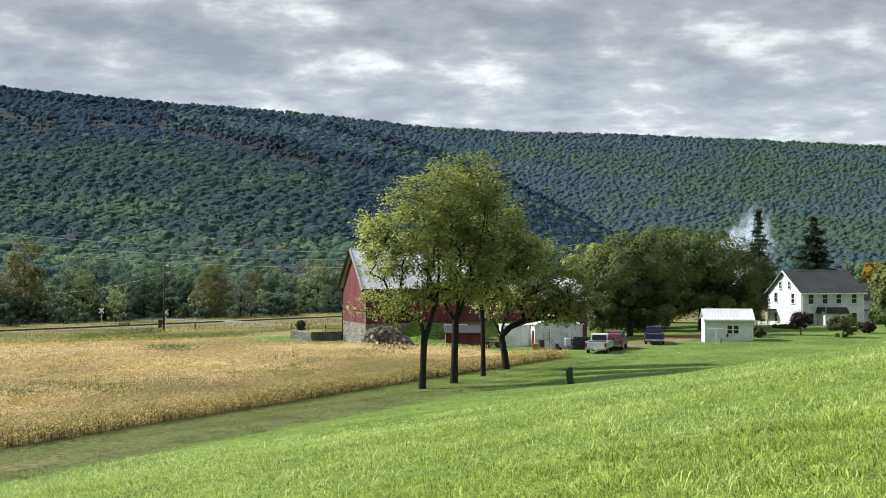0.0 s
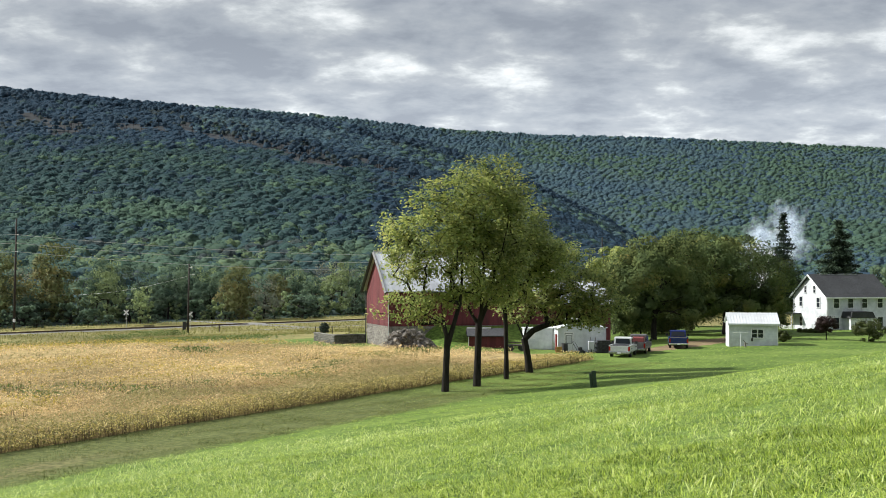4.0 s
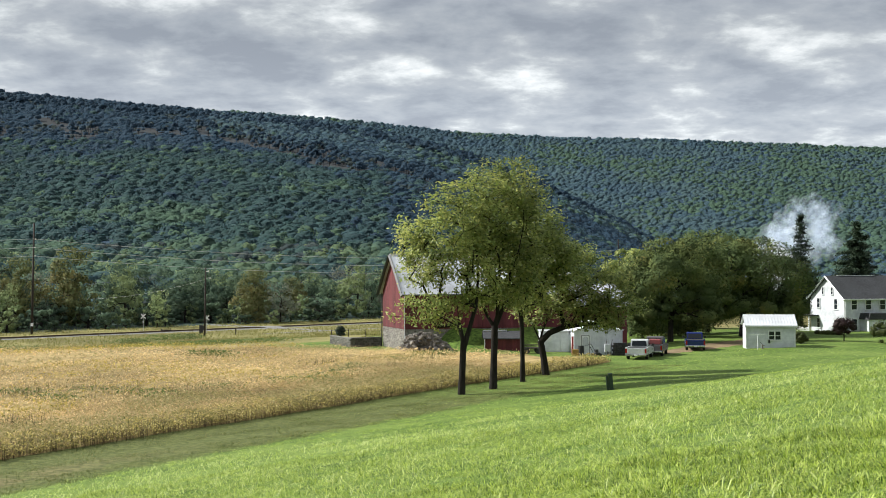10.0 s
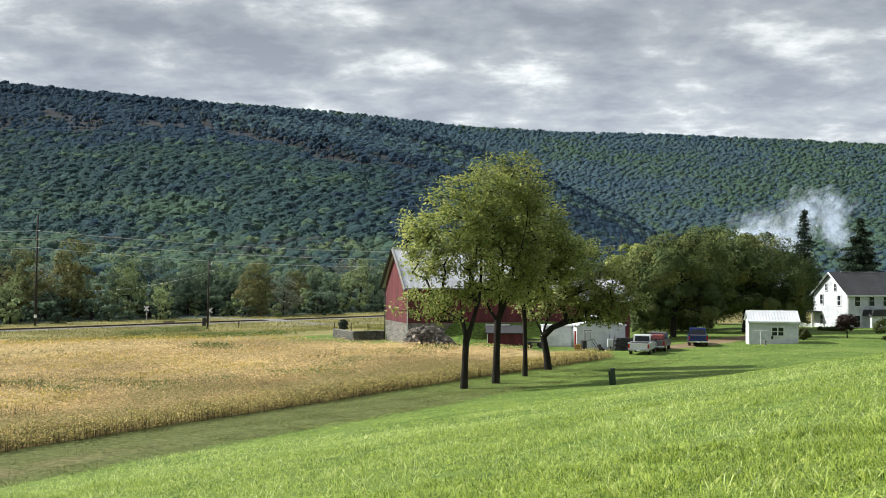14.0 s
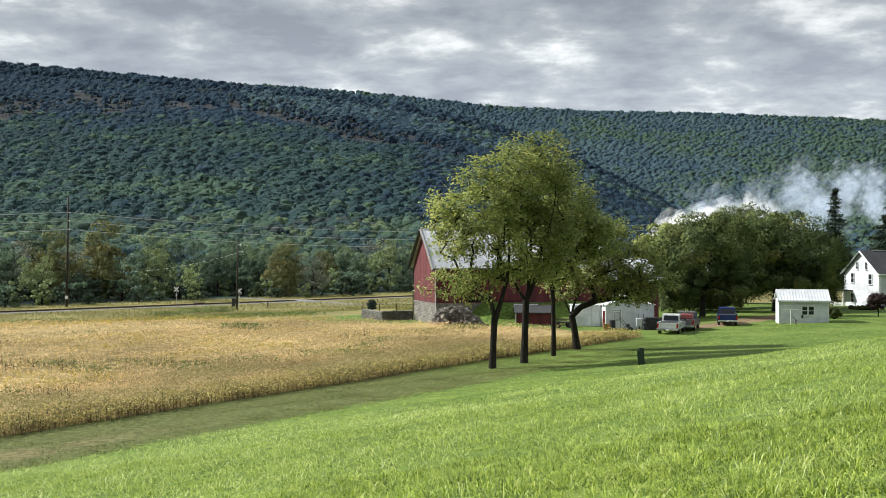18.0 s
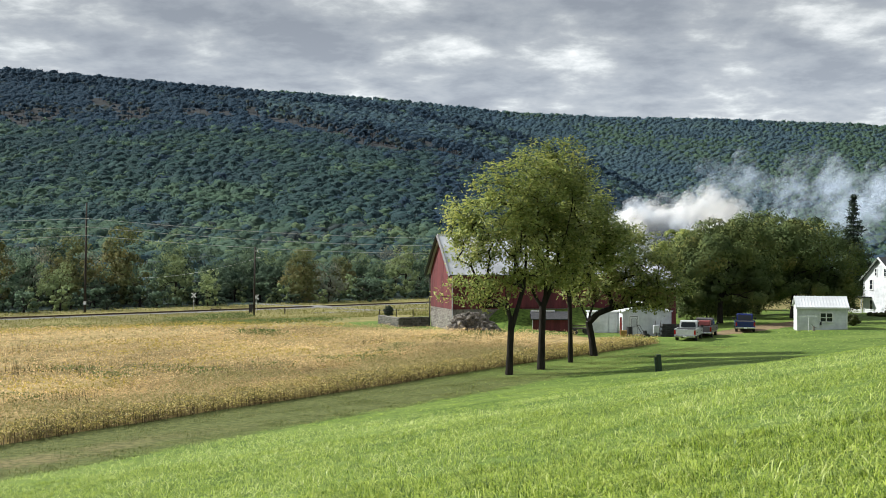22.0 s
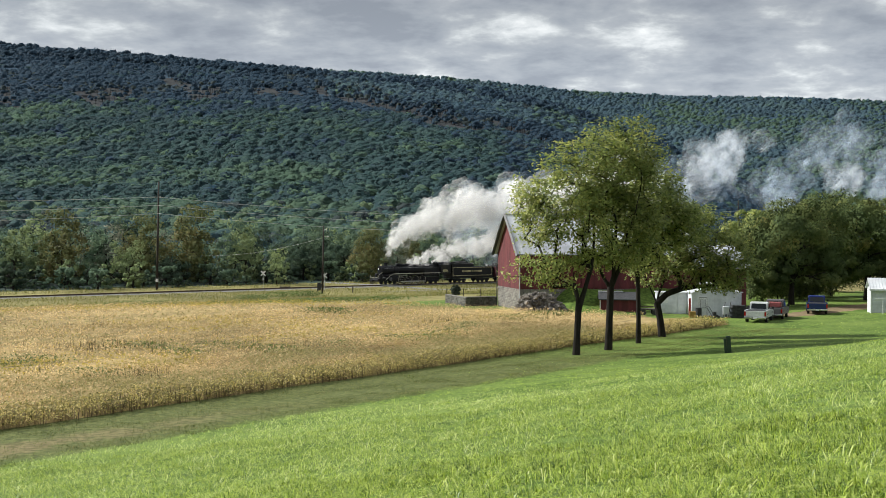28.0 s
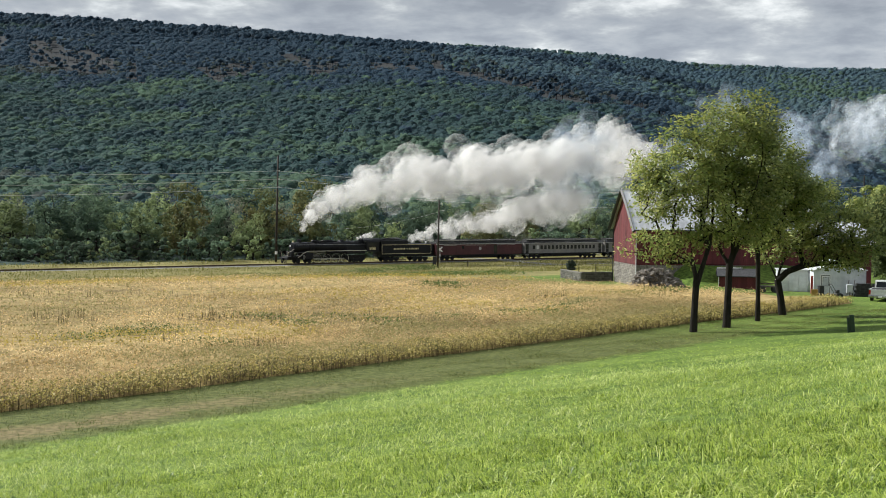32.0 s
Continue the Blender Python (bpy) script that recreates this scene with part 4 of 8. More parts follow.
def dark_maples():
    """The big shade trees between the barnyard and the house."""
    g = "shade trees round the farmyard"

    def tree(name, c, d, seed, trunk, blobs, clusters, per, size, r, mat, label, spread=0.55, fork=()):
        x, y, z = spot(c, d)
        return make_lobed(name, pose(x, y, z - 0.05), seed, trunk, blobs, clusters // 5, int(clusters * per * 1.0), size * 1.2, r, mat, label, g, fork, 0.46, 0.11)

    tree("maple_tree", 1240, 150, 21, [(0, 0, 0), (0.1, 0, 1.6), (0.2, 0, 3.2), (0, 0, 4.4)],
         [((0.4, 0, 8.4), (5.4, 5.0, 4.3)), ((-3.2, -0.5, 7.6), (3.8, 4.0, 3.8)), ((4.2, -0.5, 6.6), (3.6, 3.8, 3.6)), ((5.2, 0, 4.2), (2.6, 3.0, 2.6)), ((-1.0, 0, 10.2), (3.6, 3.4, 2.3)), ((-4.6, 0, 5.0), (2.8, 3, 2.6)), ((-2.0, -2.0, 4.2), (3.6, 2.0, 1.8)), ((3.2, -2.0, 4.0), (3.0, 2.0, 1.8))],
         760, 70, 0.24, 0.42, M_MAPLELEAF, "broad dark green maple with a dense rounded crown", 0.6,
         [([(1.6, 0, 4.4), (3.2, 0, 6.2)], 2), ([(-1.5, 0, 4.6), (-3, 0, 6.4)], 2), ([(0.3, 0, 6.4), (0.4, 0, 9)], 3)])
    tree("maple_tree", 1115, 138, 22, [(0, 0, 0), (0.0, 0, 1.5), (0.1, 0, 3.0), (0, 0, 4.0)],
         [((0.0, 0, 7.8), (4.2, 4.2, 4.0)), ((2.8, 0, 8.6), (3.4, 3.6, 3.2)), ((-3.0, 0, 6.4), (2.8, 3.2, 2.8)), ((3.8, -0.3, 5.4), (2.8, 3, 2.4)), ((0.5, -0.3, 4.4), (4.4, 3.0, 2.2)), ((-2.5, -1, 3.6), (2.4, 2, 1.7)), ((3.0, -1, 3.8), (2.8, 2, 1.9))],
         620, 70, 0.24, 0.36, M_MAPLELEAF, "leafy green shade tree with low hanging boughs", 0.6,
         [([(1.2, 0, 4.2), (2.4, 0, 6.2)], 2), ([(-1.2, 0, 4.2), (-2.2, 0, 5.8)], 2)])
    tree("maple_tree", 1180, 160, 23, [(0, 0, 0), (0.0, 0, 2.0), (0.1, 0, 3.6), (0, 0, 5.0)],
         [((0.0, 0, 9.4), (4.6, 4.2, 3.6)), ((-3.2, 0, 9.0), (3.2, 3.4, 3.0)), ((2.0, 0, 7.2), (3.6, 3.6, 2.8)), ((-2, 0, 6.2), (3.4, 3, 2.4)), ((0, -1, 4.2), (4.6, 2.6, 2.2))],
         480, 60, 0.26, 0.32, M_MAPLELEAF, "shade tree with a thinning top standing behind the cars", 0.6)
    tree("ash_tree", 1046, 150, 24, [(0, 0, 0), (0.0, 0, 2.0), (0.1, 0, 4.0), (0, 0, 5.5)],
         [((0.0, 0, 8.4), (2.7, 3.0, 2.9)), ((-1.8, 0, 7.2), (2.2, 2.5, 2.4)), ((1.0, 0, 5.6), (2.6, 2.6, 2.0))],
         300, 40, 0.30, 0.22, M_TREELEAF, "yellow-green ash tree behind the white garage", 0.5)
    tree("maple_tree", 1600, 100, 25, [(0, 0, 0), (0.0, 0, 1.6), (0.1, 0, 3.4), (0, 0, 4.4)],
         [((-0.3, 0, 5.9), (2.2, 2.6, 1.9)), ((-1.0, 0, 4.0), (1.4, 2.0, 1.4)), ((0.8, 0, 3.6), (2.0, 2.0, 1.8))],
         300, 50, 0.26, 0.22, M_MAPLELEAF, "green maple standing in front of the farmhouse", 0.42)
    tree("ash_tree", 1560, 215, 26, [(0, 0, 0), (0.0, 0, 1.6), (0.1, 0, 3.4), (0, 0, 4.4)],
         [((-0.6, 0, 6.2), (3.4, 3.0, 2.6)), ((1.4, 0, 5.0), (3.0, 3.0, 2.4))],
         220, 36, 0.42, 0.24, M_YELLOWLEAF, "golden yellow autumn tree behind the house", 0.6)
    for k, (c, d, r, h) in enumerate(((1420, 230, 5.0, 8.0), (1530, 250, 6.0, 9.5), (1345, 225, 4.5, 8.0), (1600, 270, 6.0, 9.0))):
        tree("broadleaf_tree", c, d, 40 + k, [(0, 0, 0), (0, 0, 2.0), (0.1, 0, 3.4)],
             [((0, 0, h * 0.62), (r * 0.8, r * 0.8, h * 0.36)), ((r * 0.4, 0, h * 0.5), (r * 0.6, r * 0.6, h * 0.3)), ((-r * 0.4, 0, h * 0.5), (r * 0.6, r * 0.6, h * 0.3))],
             220, 36, 0.48, 0.25, M_WOODLEAF, "rounded green tree behind the farmhouse", 0.7)


dark_maples()


def conifer(c, d, height, width, seed, sparse, label):
    x, y, z = spot(c, d)
    t = holder("spruce_tree", pose(x, y, z - 0.05), label, "tree", "spruces beside the farmhouse")
    rng = np.random.default_rng(seed)
    bm = bmesh.new()
    tube(bm, (0, 0, 0), (0, 0, height), 0.24, 0.02, 8)
    C = []
    tiers = int(height / sparse)
    for k in range(tiers):
        f = (k + 0.5) / tiers
        zc = height * (0.14 + 0.86 * f)
        reach = width * (1 - f) ** 0.95 * rng.uniform(0.7, 1.15) + 0.12
        n = max(4, int(9 * (1 - f) + 3))
        for q in range(n):
            a = rng.uniform(0, 6.283)
            rr = reach * rng.uniform(0.65, 1.1)
            tip = (math.cos(a) * rr, math.sin(a) * rr, zc - 0.22 * rr + 0.1 * rr * rr / width)
            tube(bm, (0, 0, zc), tip, 0.035, 0.01, 4, False)
            for s in np.linspace(0.25, 1, max(3, int(rr / 0.28))):
                C.append((tip[0] * s, tip[1] * s, zc + (tip[2] - zc) * s - 0.08 + 0.12 * s * s))
    part("trunk", bm, M_BARK, t)
    part("crown", leaf_mesh("crown", np.array(C), 22, 0.2, 0.34, M_SPRUCE, seed, 0.7, core=(0, 0, height * 0.2)), None, t)
    return t


conifer(1343, 178, 16.3, 3.5, 61, 0.66, "tall ragged dark spruce with a thin spire")
conifer(1440, 185, 15.4, 6.8, 62, 0.42, "broad dark green spruce behind the house roof")


# woods beyond the railway: a few builds, then copies
def wood_edge():
    g = "woods beyond the railway"
    far = pose(0, -60, -30)
    rng = np.random.default_rng(77)

    def proto(seed, h, w, mat, label, lobes=70, leaves=5600, size=0.40, name="woodland_tree", lobe=0.42):
        b = [((0, 0, h * 0.72), (w * 0.62, w * 0.62, h * 0.26)), ((w * 0.38, 0.2, h * 0.52), (w * 0.5, w * 0.5, h * 0.24)), ((-w * 0.42, -0.2, h * 0.48), (w * 0.5, w * 0.5, h * 0.24)), ((0.1 * w, -0.35 * w, h * 0.34), (w * 0.6, w * 0.55, h * 0.2)), ((-0.1 * w, 0.35 * w, h * 0.4), (w * 0.6, w * 0.5, h * 0.22)), ((0.15 * w, 0, h * 0.17), (w * 0.75, w * 0.6, h * 0.15)), ((-0.1 * w, -0.1 * w, h * 0.08), (w * 0.8, w * 0.7, h * 0.1))]
        return make_lobed(name, far, seed, [(0, 0, 0), (0.1, 0, h * 0.12), (0, 0.1, h * 0.25), (0.1, 0, h * 0.45)], b, lobes, leaves, size, 0.2, mat, label, g, (), lobe, 0.2)

    kinds = {
        "green": [proto(81, 12, 4.4, M_WOODLEAF, "green woodland tree in the row beyond the tracks"), proto(82, 14, 4.8, M_WOODLEAF, "tall green woodland tree beyond the tracks"), proto(83, 10, 5.2, M_WOODLEAF, "wide green woodland tree beyond the tracks")],
        "dark": [proto(90, 11.5, 4.6, M_FOOTLEAF, "dark green woodland tree beyond the tracks, haze blue in its colour")],
        "pale": [proto(84, 11, 4.4, M_LIGHTLEAF, "pale green feathery tree beyond the tracks", 50, 3600, 0.36, lobe=0.36)],
        "red": [proto(85, 11, 4.6, M_REDLEAF, "woodland tree with its top turning red")],
        "brown": [proto(86, 9.5, 4.4, M_BROWNLEAF, "half-bare brownish tree beyond the tracks", 60, 2600, 0.34)],
        "bush": [proto(87, 4.2, 3.0, M_WOODLEAF, "low rounded bush at the edge of the wood", 30, 1500, 0.44, "bush"), proto(88, 3.4, 3.6, M_FOOTLEAF, "dark spreading bush at the edge of the wood", 30, 1500, 0.44, "bush"), proto(89, 4.6, 2.6, M_LIGHTLEAF, "bright green bush near the level crossing", 30, 1400, 0.44, "bush")],
    }
    used = set()

    def put(kind, c, d, s=1.0, var=None):
        ps = kinds[kind]
        p = ps[var if var is not None else int(rng.integers(len(ps)))]
        x, y, z = spot(c, d)
        s = s * (1.18 if kind != "bush" else 1.0)
        m = pose(x, y, z - 0.1, 0, 0, rng.uniform(0, 360)) @ Matrix.Diagonal((s, s, s * rng.uniform(0.9, 1.12), 1))
        if id(p) in used:
            copy_thing(p, m)
        else:
            used.add(id(p))
            p.matrix_world = m

    def behind_track(c, off):
        b = (c - 784) / 2154.0
        s = (b * TRACK_P[1] - TRACK_P[0]) / (TRACK_D[0] - b * TRACK_D[1])
        return (TRACK_P + s * TRACK_D)[1] + off

    # named ones
    for kind, c, off, s in (("pale", 145, 34, 1.0), ("pale", 205, 20, 0.62), ("red", 372, 26, 1.0), ("brown", 425, 24, 1.0), ("red", 45, 40, 1.12), ("green", 255, 40, 1.0), ("green", 330, 46, 0.9),
                            ("red", -205, 42, 1.05), ("red", -50, 40, 0.95), ("brown", -120, 46, 1.2), ("pale", -295, 36, 0.9), ("pale", 530, 60, 0.8), ("green", 480, 60, 0.85), ("brown", 590, 50, 0.8), ("pale", -80, 26, 0.8), ("pale", 610, 70, 1.0)):
        put(kind, c, behind_track(c, off), s)
    for c in np.arange(-760, 760, 42):
        k = rng.choice(["green", "dark", "green", "pale", "dark", "green", "red"])
        put(k, c + rng.uniform(-22, 22), behind_track(c, rng.uniform(40, 66)), rng.uniform(0.6, 1.05))
    for c in np.arange(-740, 760, 62):
        k = rng.choice(["green", "dark", "pale", "green", "brown", "dark"])
        put(k, c + rng.uniform(-30, 30), behind_track(c, rng.uniform(72, 96)), rng.uniform(0.8, 1.15))
    for c in np.arange(-780, 760, 24):
        put("bush", c + rng.uniform(-10, 10), behind_track(c, rng.uniform(34, 48)), rng.uniform(0.8, 1.5))
    for c in np.arange(-780, 760, 32):
        put("bush", c + rng.uniform(-12, 12), behind_track(c, rng.uniform(15, 32)), rng.uniform(0.4, 1.25) * (1.0 if c < 150 or c > 420 else 0.75))


wood_edge()


def understory():
    """Dark shrubs and young trees under the shade trees."""
    rng = np.random.default_rng(97)
    for k, (c, d, w, h) in enumerate(((1066, 146, 3.6, 4.2), (1092, 150, 3.8, 3.4), (1128, 152, 4.2, 3.0), (1152, 156, 4.0, 3.2), (1096, 158, 5.0, 5.0), (1268, 158, 4.6, 5.0), (1300, 160, 4.8, 5.6), (1322, 156, 4.0, 4.6), (1190, 170, 5.2, 4.6), (1040, 160, 4.4, 5.4))):
        x, y, z = spot(c, d)
        make_tree("young_maple", pose(x, y, z - 0.05), 300 + k, [(0, 0, 0), (0, 0, 0.5), (0.05, 0, h * 0.3)],
                  [((0, 0, h * 0.55), (w * 0.5, w * 0.45, h * 0.42)), ((w * 0.25, 0, h * 0.42), (w * 0.35, w * 0.35, h * 0.32)), ((-w * 0.25, 0, h * 0.42), (w * 0.35, w * 0.35, h * 0.32))],
                  110, 50, w * 0.10, 0.26, 0.09, M_MAPLELEAF, "shady young maple growth under the big trees", "tree", "undergrowth by the farmyard", squash=0.33)


understory()
# ---------------------------------------------------------------- bean field, grass
def blades(name, P, height, width, mat, label, seed, lean=0.5, category="grass", bend=True):
    rng = np.random.default_rng(seed)
    n = len(P)
    a = rng.uniform(0, 6.283, n)
    d = np.stack([np.cos(a), np.sin(a), np.zeros(n)], -1)
    side = np.stack([-np.sin(a), np.cos(a), np.zeros(n)], -1)
    h = (height * rng.uniform(0.45, 1.3, n))[:, None]
    w = (width * rng.uniform(0.7, 1.3, n))[:, None]
    l = (lean * rng.uniform(0.1, 1.2, n))[:, None] * h
    up = np.array([0, 0, 1.0])
    p1 = P + up * h * 0.6 + d * l * 0.35
    p2 = P + up * h * (1.0 - 0.25 * (l / h)) + d * l
    V = np.stack([P - side * w * 0.5, P + side * w * 0.5, p1 + side * w * 0.42, p1 - side * w * 0.42, p2], 1)
    o = np.arange(n) * 5
    F = np.concatenate([np.stack([o, o + 1, o + 2], -1), np.stack([o, o + 2, o + 3], -1), np.stack([o + 3, o + 2, o + 4], -1)])
    if not bend:
        F = np.stack([o, o + 1, o + 4], -1)
    ob = new(name, mesh_np(name, V.reshape(-1, 3), F, [mat], True))
    return tagged(ob, label, category, kind="stuff")


def wedge(rng, n, y0, y1, b0=-0.70, b1=0.42, power=1.0):
    y = y0 + (y1 - y0) * rng.uniform(0, 1, n) ** power
    y = np.sqrt(rng.uniform(y0 ** 2, y1 ** 2, n)) if power == 1.0 else y
    x = rng.uniform(b0, b1, n) * y
    return x, y


def vv(x, y):
    return (x + 19) * 0.872 - (y - 53) * 0.49


def meadow():
    rng = np.random.default_rng(31)
    for n, y0, y1, h, w, seed in ((210000, 8.5, 20, 0.15, 0.0105, 1), (310000, 20, 38, 0.115, 0.0135, 2), (230000, 38, 66, 0.065, 0.022, 3), (90000, 66, 125, 0.07, 0.05, 4)):
        x, y = wedge(rng, n, y0, y1, -0.66, 0.40)
        v = vv(x, y)
        keep = (v > 6.6 + 0.8 * wob(x, y, 1.7)) if y0 < 60 else ((v > 0.6) & ~((np.abs(x - 14) < 6) & (y > 112)))
        tuft = 0.5 + 0.6 * vnoise(x, y, 0.35, 2) + 0.5 * vnoise(x, y, 1.3, 4)
        keep &= rng.uniform(0, 1, n) < 0.28 + 0.8 * tuft
        x, y = x[keep], y[keep]
        P = np.column_stack([x, y, ground_z(x, y) - 0.01])
        blades("meadow_grass", P, h * (0.8 + 0.55 * vnoise(x, y, 0.7, 7) + 0.45 * vnoise(x, y, 0.28, 1)).clip(0.2, 2), w, M_BLADE, "lush bright green meadow grass, unevenly grown", seed, 2.5, bend=y0 < 15)
    # long pale blades arching over the rest, their paleness standing in for glints
    x, y = wedge(rng, 42000, 8.5, 50, -0.66, 0.40)
    keep = (vv(x, y) > 7.5) & (rng.uniform(0, 1, len(x)) < 0.45 + 0.6 * vnoise(x, y, 1.6, 11))
    x, y = x[keep], y[keep]
    blades("long_grass", np.column_stack([x, y, ground_z(x, y)]), 0.17, 0.0125, M_GLINTBLADE, "long pale grass blades arching over the meadow", 5, 2.6)


meadow()


def bean_field():
    # closed canopy a little under the leaf tops
    e = np.array([0.49, 0.872])
    m = np.array([-0.872, 0.49])
    o = np.array([-19.0, 53.0])
    ss = np.linspace(-60, 64, 240)
    ww = np.concatenate([[0.25, 0.3], np.linspace(0.7, 30, 70), np.linspace(31, 120, 90)])
    S, W = np.meshgrid(ss, ww)
    X = o[0] + S * e[0] + W * m[0]
    Y = o[1] + S * e[1] + W * m[1]
    U = -0.741 * X + 0.671 * Y
    inside = smooth01((W - 0.25) / 0.5) * smooth01((150 - U) / 2.0) * smooth01((63.5 - S) / 1.5) * smooth01((barn_line(X, Y)) / 1.5)
    Z = ground_z(X, Y) - 0.12 + inside * (0.47 + 0.10 * vnoise(X, Y, 0.8, 5) + 0.09 * vnoise(X, Y, 2.7, 3))
    nw, ns = S.shape
    V = np.stack([X, Y, Z], -1).reshape(-1, 3)
    i = np.arange(nw - 1)[:, None] * ns
    j = np.arange(ns - 1)[None]
    F = np.stack([i + j, i + j + 1, i + ns + j + 1, i + ns + j], -1).reshape(-1, 4)
    tagged(new("bean_field", mesh_np("bean_field", V, F, [M_SOYBASE], True)), "ripening soybean crop, tan and gold, in one field", "crop field", kind="stuff")
    rng = np.random.default_rng(41)

    def leaves(n, s0, s1, w0, w1, size, seed, name, power=1.0, mat=M_SOY, label="dry yellow and tan soybean leaves", pick=None):
        s = rng.uniform(s0, s1, n)
        w = w0 + (w1 - w0) * rng.uniform(0, 1, n) ** power
        w = np.maximum(w, 0.05)
        x, y = o[0] + s * e[0] + w * m[0], o[1] + s * e[1] + w * m[1]
        u = -0.741 * x + 0.671 * y
        keep = (u < 149 + 2 * wob(x, y, 4.0)) & (barn_line(x, y) > 0.6)
        if pick is not None:
            # the crop ripens in long drifts
            d = 1.1 * vnoise(s, w * 2.2, 30, 3) + 0.7 * vnoise(s, w * 2.4, 8, 4) + 0.35 * smooth01((w - 30) / 40) + rng.normal(0, 0.22, n)
            drift = np.where(d > 0.34, 1, np.where(d < -0.42, 2, 0))
            keep &= drift == pick
        x, y, w = x[keep], y[keep], w[keep]
        k = len(x)
        top = 0.60 + 0.13 * vnoise(x, y, 0.8, 5) + 0.10 * vnoise(x, y, 2.7, 3)
        hh = np.where(w < 1.2, rng.uniform(0.22, 1.08, k), rng.uniform(0.62, 1.28, k)) * top
        C = np.column_stack([x, y, ground_z(x, y) + hh])
        part_mesh = leaf_mesh(name, C, 1, 0.03, size, mat, seed, 0.2, 0.35)
        tagged(new(name, part_mesh), label, "crop", kind="stuff")

    leaves(48000, -45, 62, 0.0, 2.4, 0.115, 7, "bean_edge_leaves", 1.5, M_SOYEDGE, "green and yellow soybean leaves along the field edge")
    for q, (mat, label, pick) in enumerate(((M_SOY, "dry tan soybean leaves", 0), (M_SOYGOLD, "golden yellow soybean leaves", 1), (M_SOYDULL, "withered dull brown soybean leaves", 2))):
        leaves(95000, -45, 50, 0.5, 10, 0.12, 1 + 10 * q, "bean_leaves", 1.2, mat, label, pick)
        leaves(75000, -45, 62, 8, 36, 0.14, 2 + 10 * q, "bean_leaves", 1.0, mat, label, pick)
        leaves(75000, -60, 64, 34, 118, 0.18, 3 + 10 * q, "bean_leaves", 1.0, mat, label, pick)
    # stems along the open edge
    n = 9000
    s = rng.uniform(-45, 60, n)
    w = rng.uniform(0, 1.6, n)
    x, y = o[0] + s * e[0] + w * m[0], o[1] + s * e[1] + w * m[1]
    P = np.column_stack([x, y, ground_z(x, y)])
    blades("bean_stems", P, 0.66, 0.02, M_SOYSTEM, "bare brown soybean stems along the field edge", 9, 0.25, "crop")
    # weedy green patches and the rough verge by the railway
    n = 80000
    x = rng.uniform(-150, 40, n)
    y = rng.uniform(120, 300, n)
    u = -0.741 * x + 0.671 * y
    keep = ((u > 150) & (u < 201)) | ((u > 212) & (u < 224))
    keep &= (x / y > -0.72) & (rng.uniform(0, 1, n) < 0.35 + 0.9 * wob(x, y, 5.0))
    x, y = x[keep], y[keep]
    blades("verge_grass", np.column_stack([x, y, ground_z(x, y)]), 0.7 * (0.6 + 0.5 * vnoise(x, y, 3.0, 9)).clip(0.2, 2), 0.045, M_WEED, "tall dry grass and weeds along the railway", 12, 0.9)
    n = 90000
    x = rng.uniform(-150, 60, n)
    y = rng.uniform(120, 330, n)
    u = -0.741 * x + 0.671 * y
    keep = ((u > 147) & (u < 202)) | ((u > 212) & (u < 228)) | ((barn_line(x, y) < 0.4) & (u > 112) & (u < 202))
    keep &= (x / y > -0.72)
    x, y = x[keep], y[keep]
    blades("verge_grass", np.column_stack([x, y, ground_z(x, y)]), 0.30, 0.09, M_WEED, "dry pale grass between the field and the railway", 13, 0.7)


def stalk_band():
    """Dark dead weed stalks standing up out of the crop in a long loose drift."""
    rng = np.random.default_rng(47)
    for n, (xa, ya), (xb, yb), wide, tall, seed in ((2600, (-50.0, 69.0), (-18.0, 77.0), 1.5, 1.0, 1), (700, (-30.0, 62.0), (-22.0, 60.0), 0.9, 0.9, 2), (900, (-14.0, 98.0), (-4.0, 106.0), 2.2, 1.0, 3), (900, (-56.0, 84.0), (-30.0, 98.0), 2.6, 0.95, 4)):
        f = rng.uniform(0, 1, n)
        x = xa + (xb - xa) * f + rng.normal(0, wide * 0.4, n)
        y = ya + (yb - ya) * f + rng.normal(0, wide, n)
        keep = vnoise(x, y, 2.6, 21) + 0.6 * vnoise(x, y, 0.9, 22) > 0.1
        x, y = x[keep], y[keep]
        blades("weed_stalks", np.column_stack([x, y, ground_z(x, y)]), tall, 0.045, M_STALK, "dark brown dead weed stalks standing in the crop", 90 + seed, 0.3, "weeds", bend=False)


def barn_line(x, y):
    """Positive inside the field: it ends short of the barnyard grass."""
    return np.maximum(119.0 - y - 0.10 * (x + 10), -13.8 - x - 0.06 * (y - 130))


bean_field()
stalk_band()


def strip_grass():
    rng = np.random.default_rng(51)
    n = 210000
    s = rng.uniform(-45, 60, n)
    v = rng.uniform(-0.5, 7.5, n)
    x, y = -19 + s * 0.49 + v * 0.872, 53 + s * 0.872 - v * 0.49
    keep = (rng.uniform(0, 1, n) < 0.5 + 0.5 * wob(x, y, 1.1, 5)) & ~((np.abs(v - 4) < 1.3) & (y < 60) & (rng.uniform(0, 1, n) < 0.45 + 0.4 * wob(x, y, 1.6)))
    x, y = x[keep], y[keep]
    blades("mown_grass", np.column_stack([x, y, ground_z(x, y) - 0.005]), 0.085 * (0.75 + 0.5 * vnoise(x, y, 0.9, 3)).clip(0.25, 2), 0.028, M_MOWN, "short dull mown grass beside the crop", 52, 1.6, bend=False)


strip_grass()


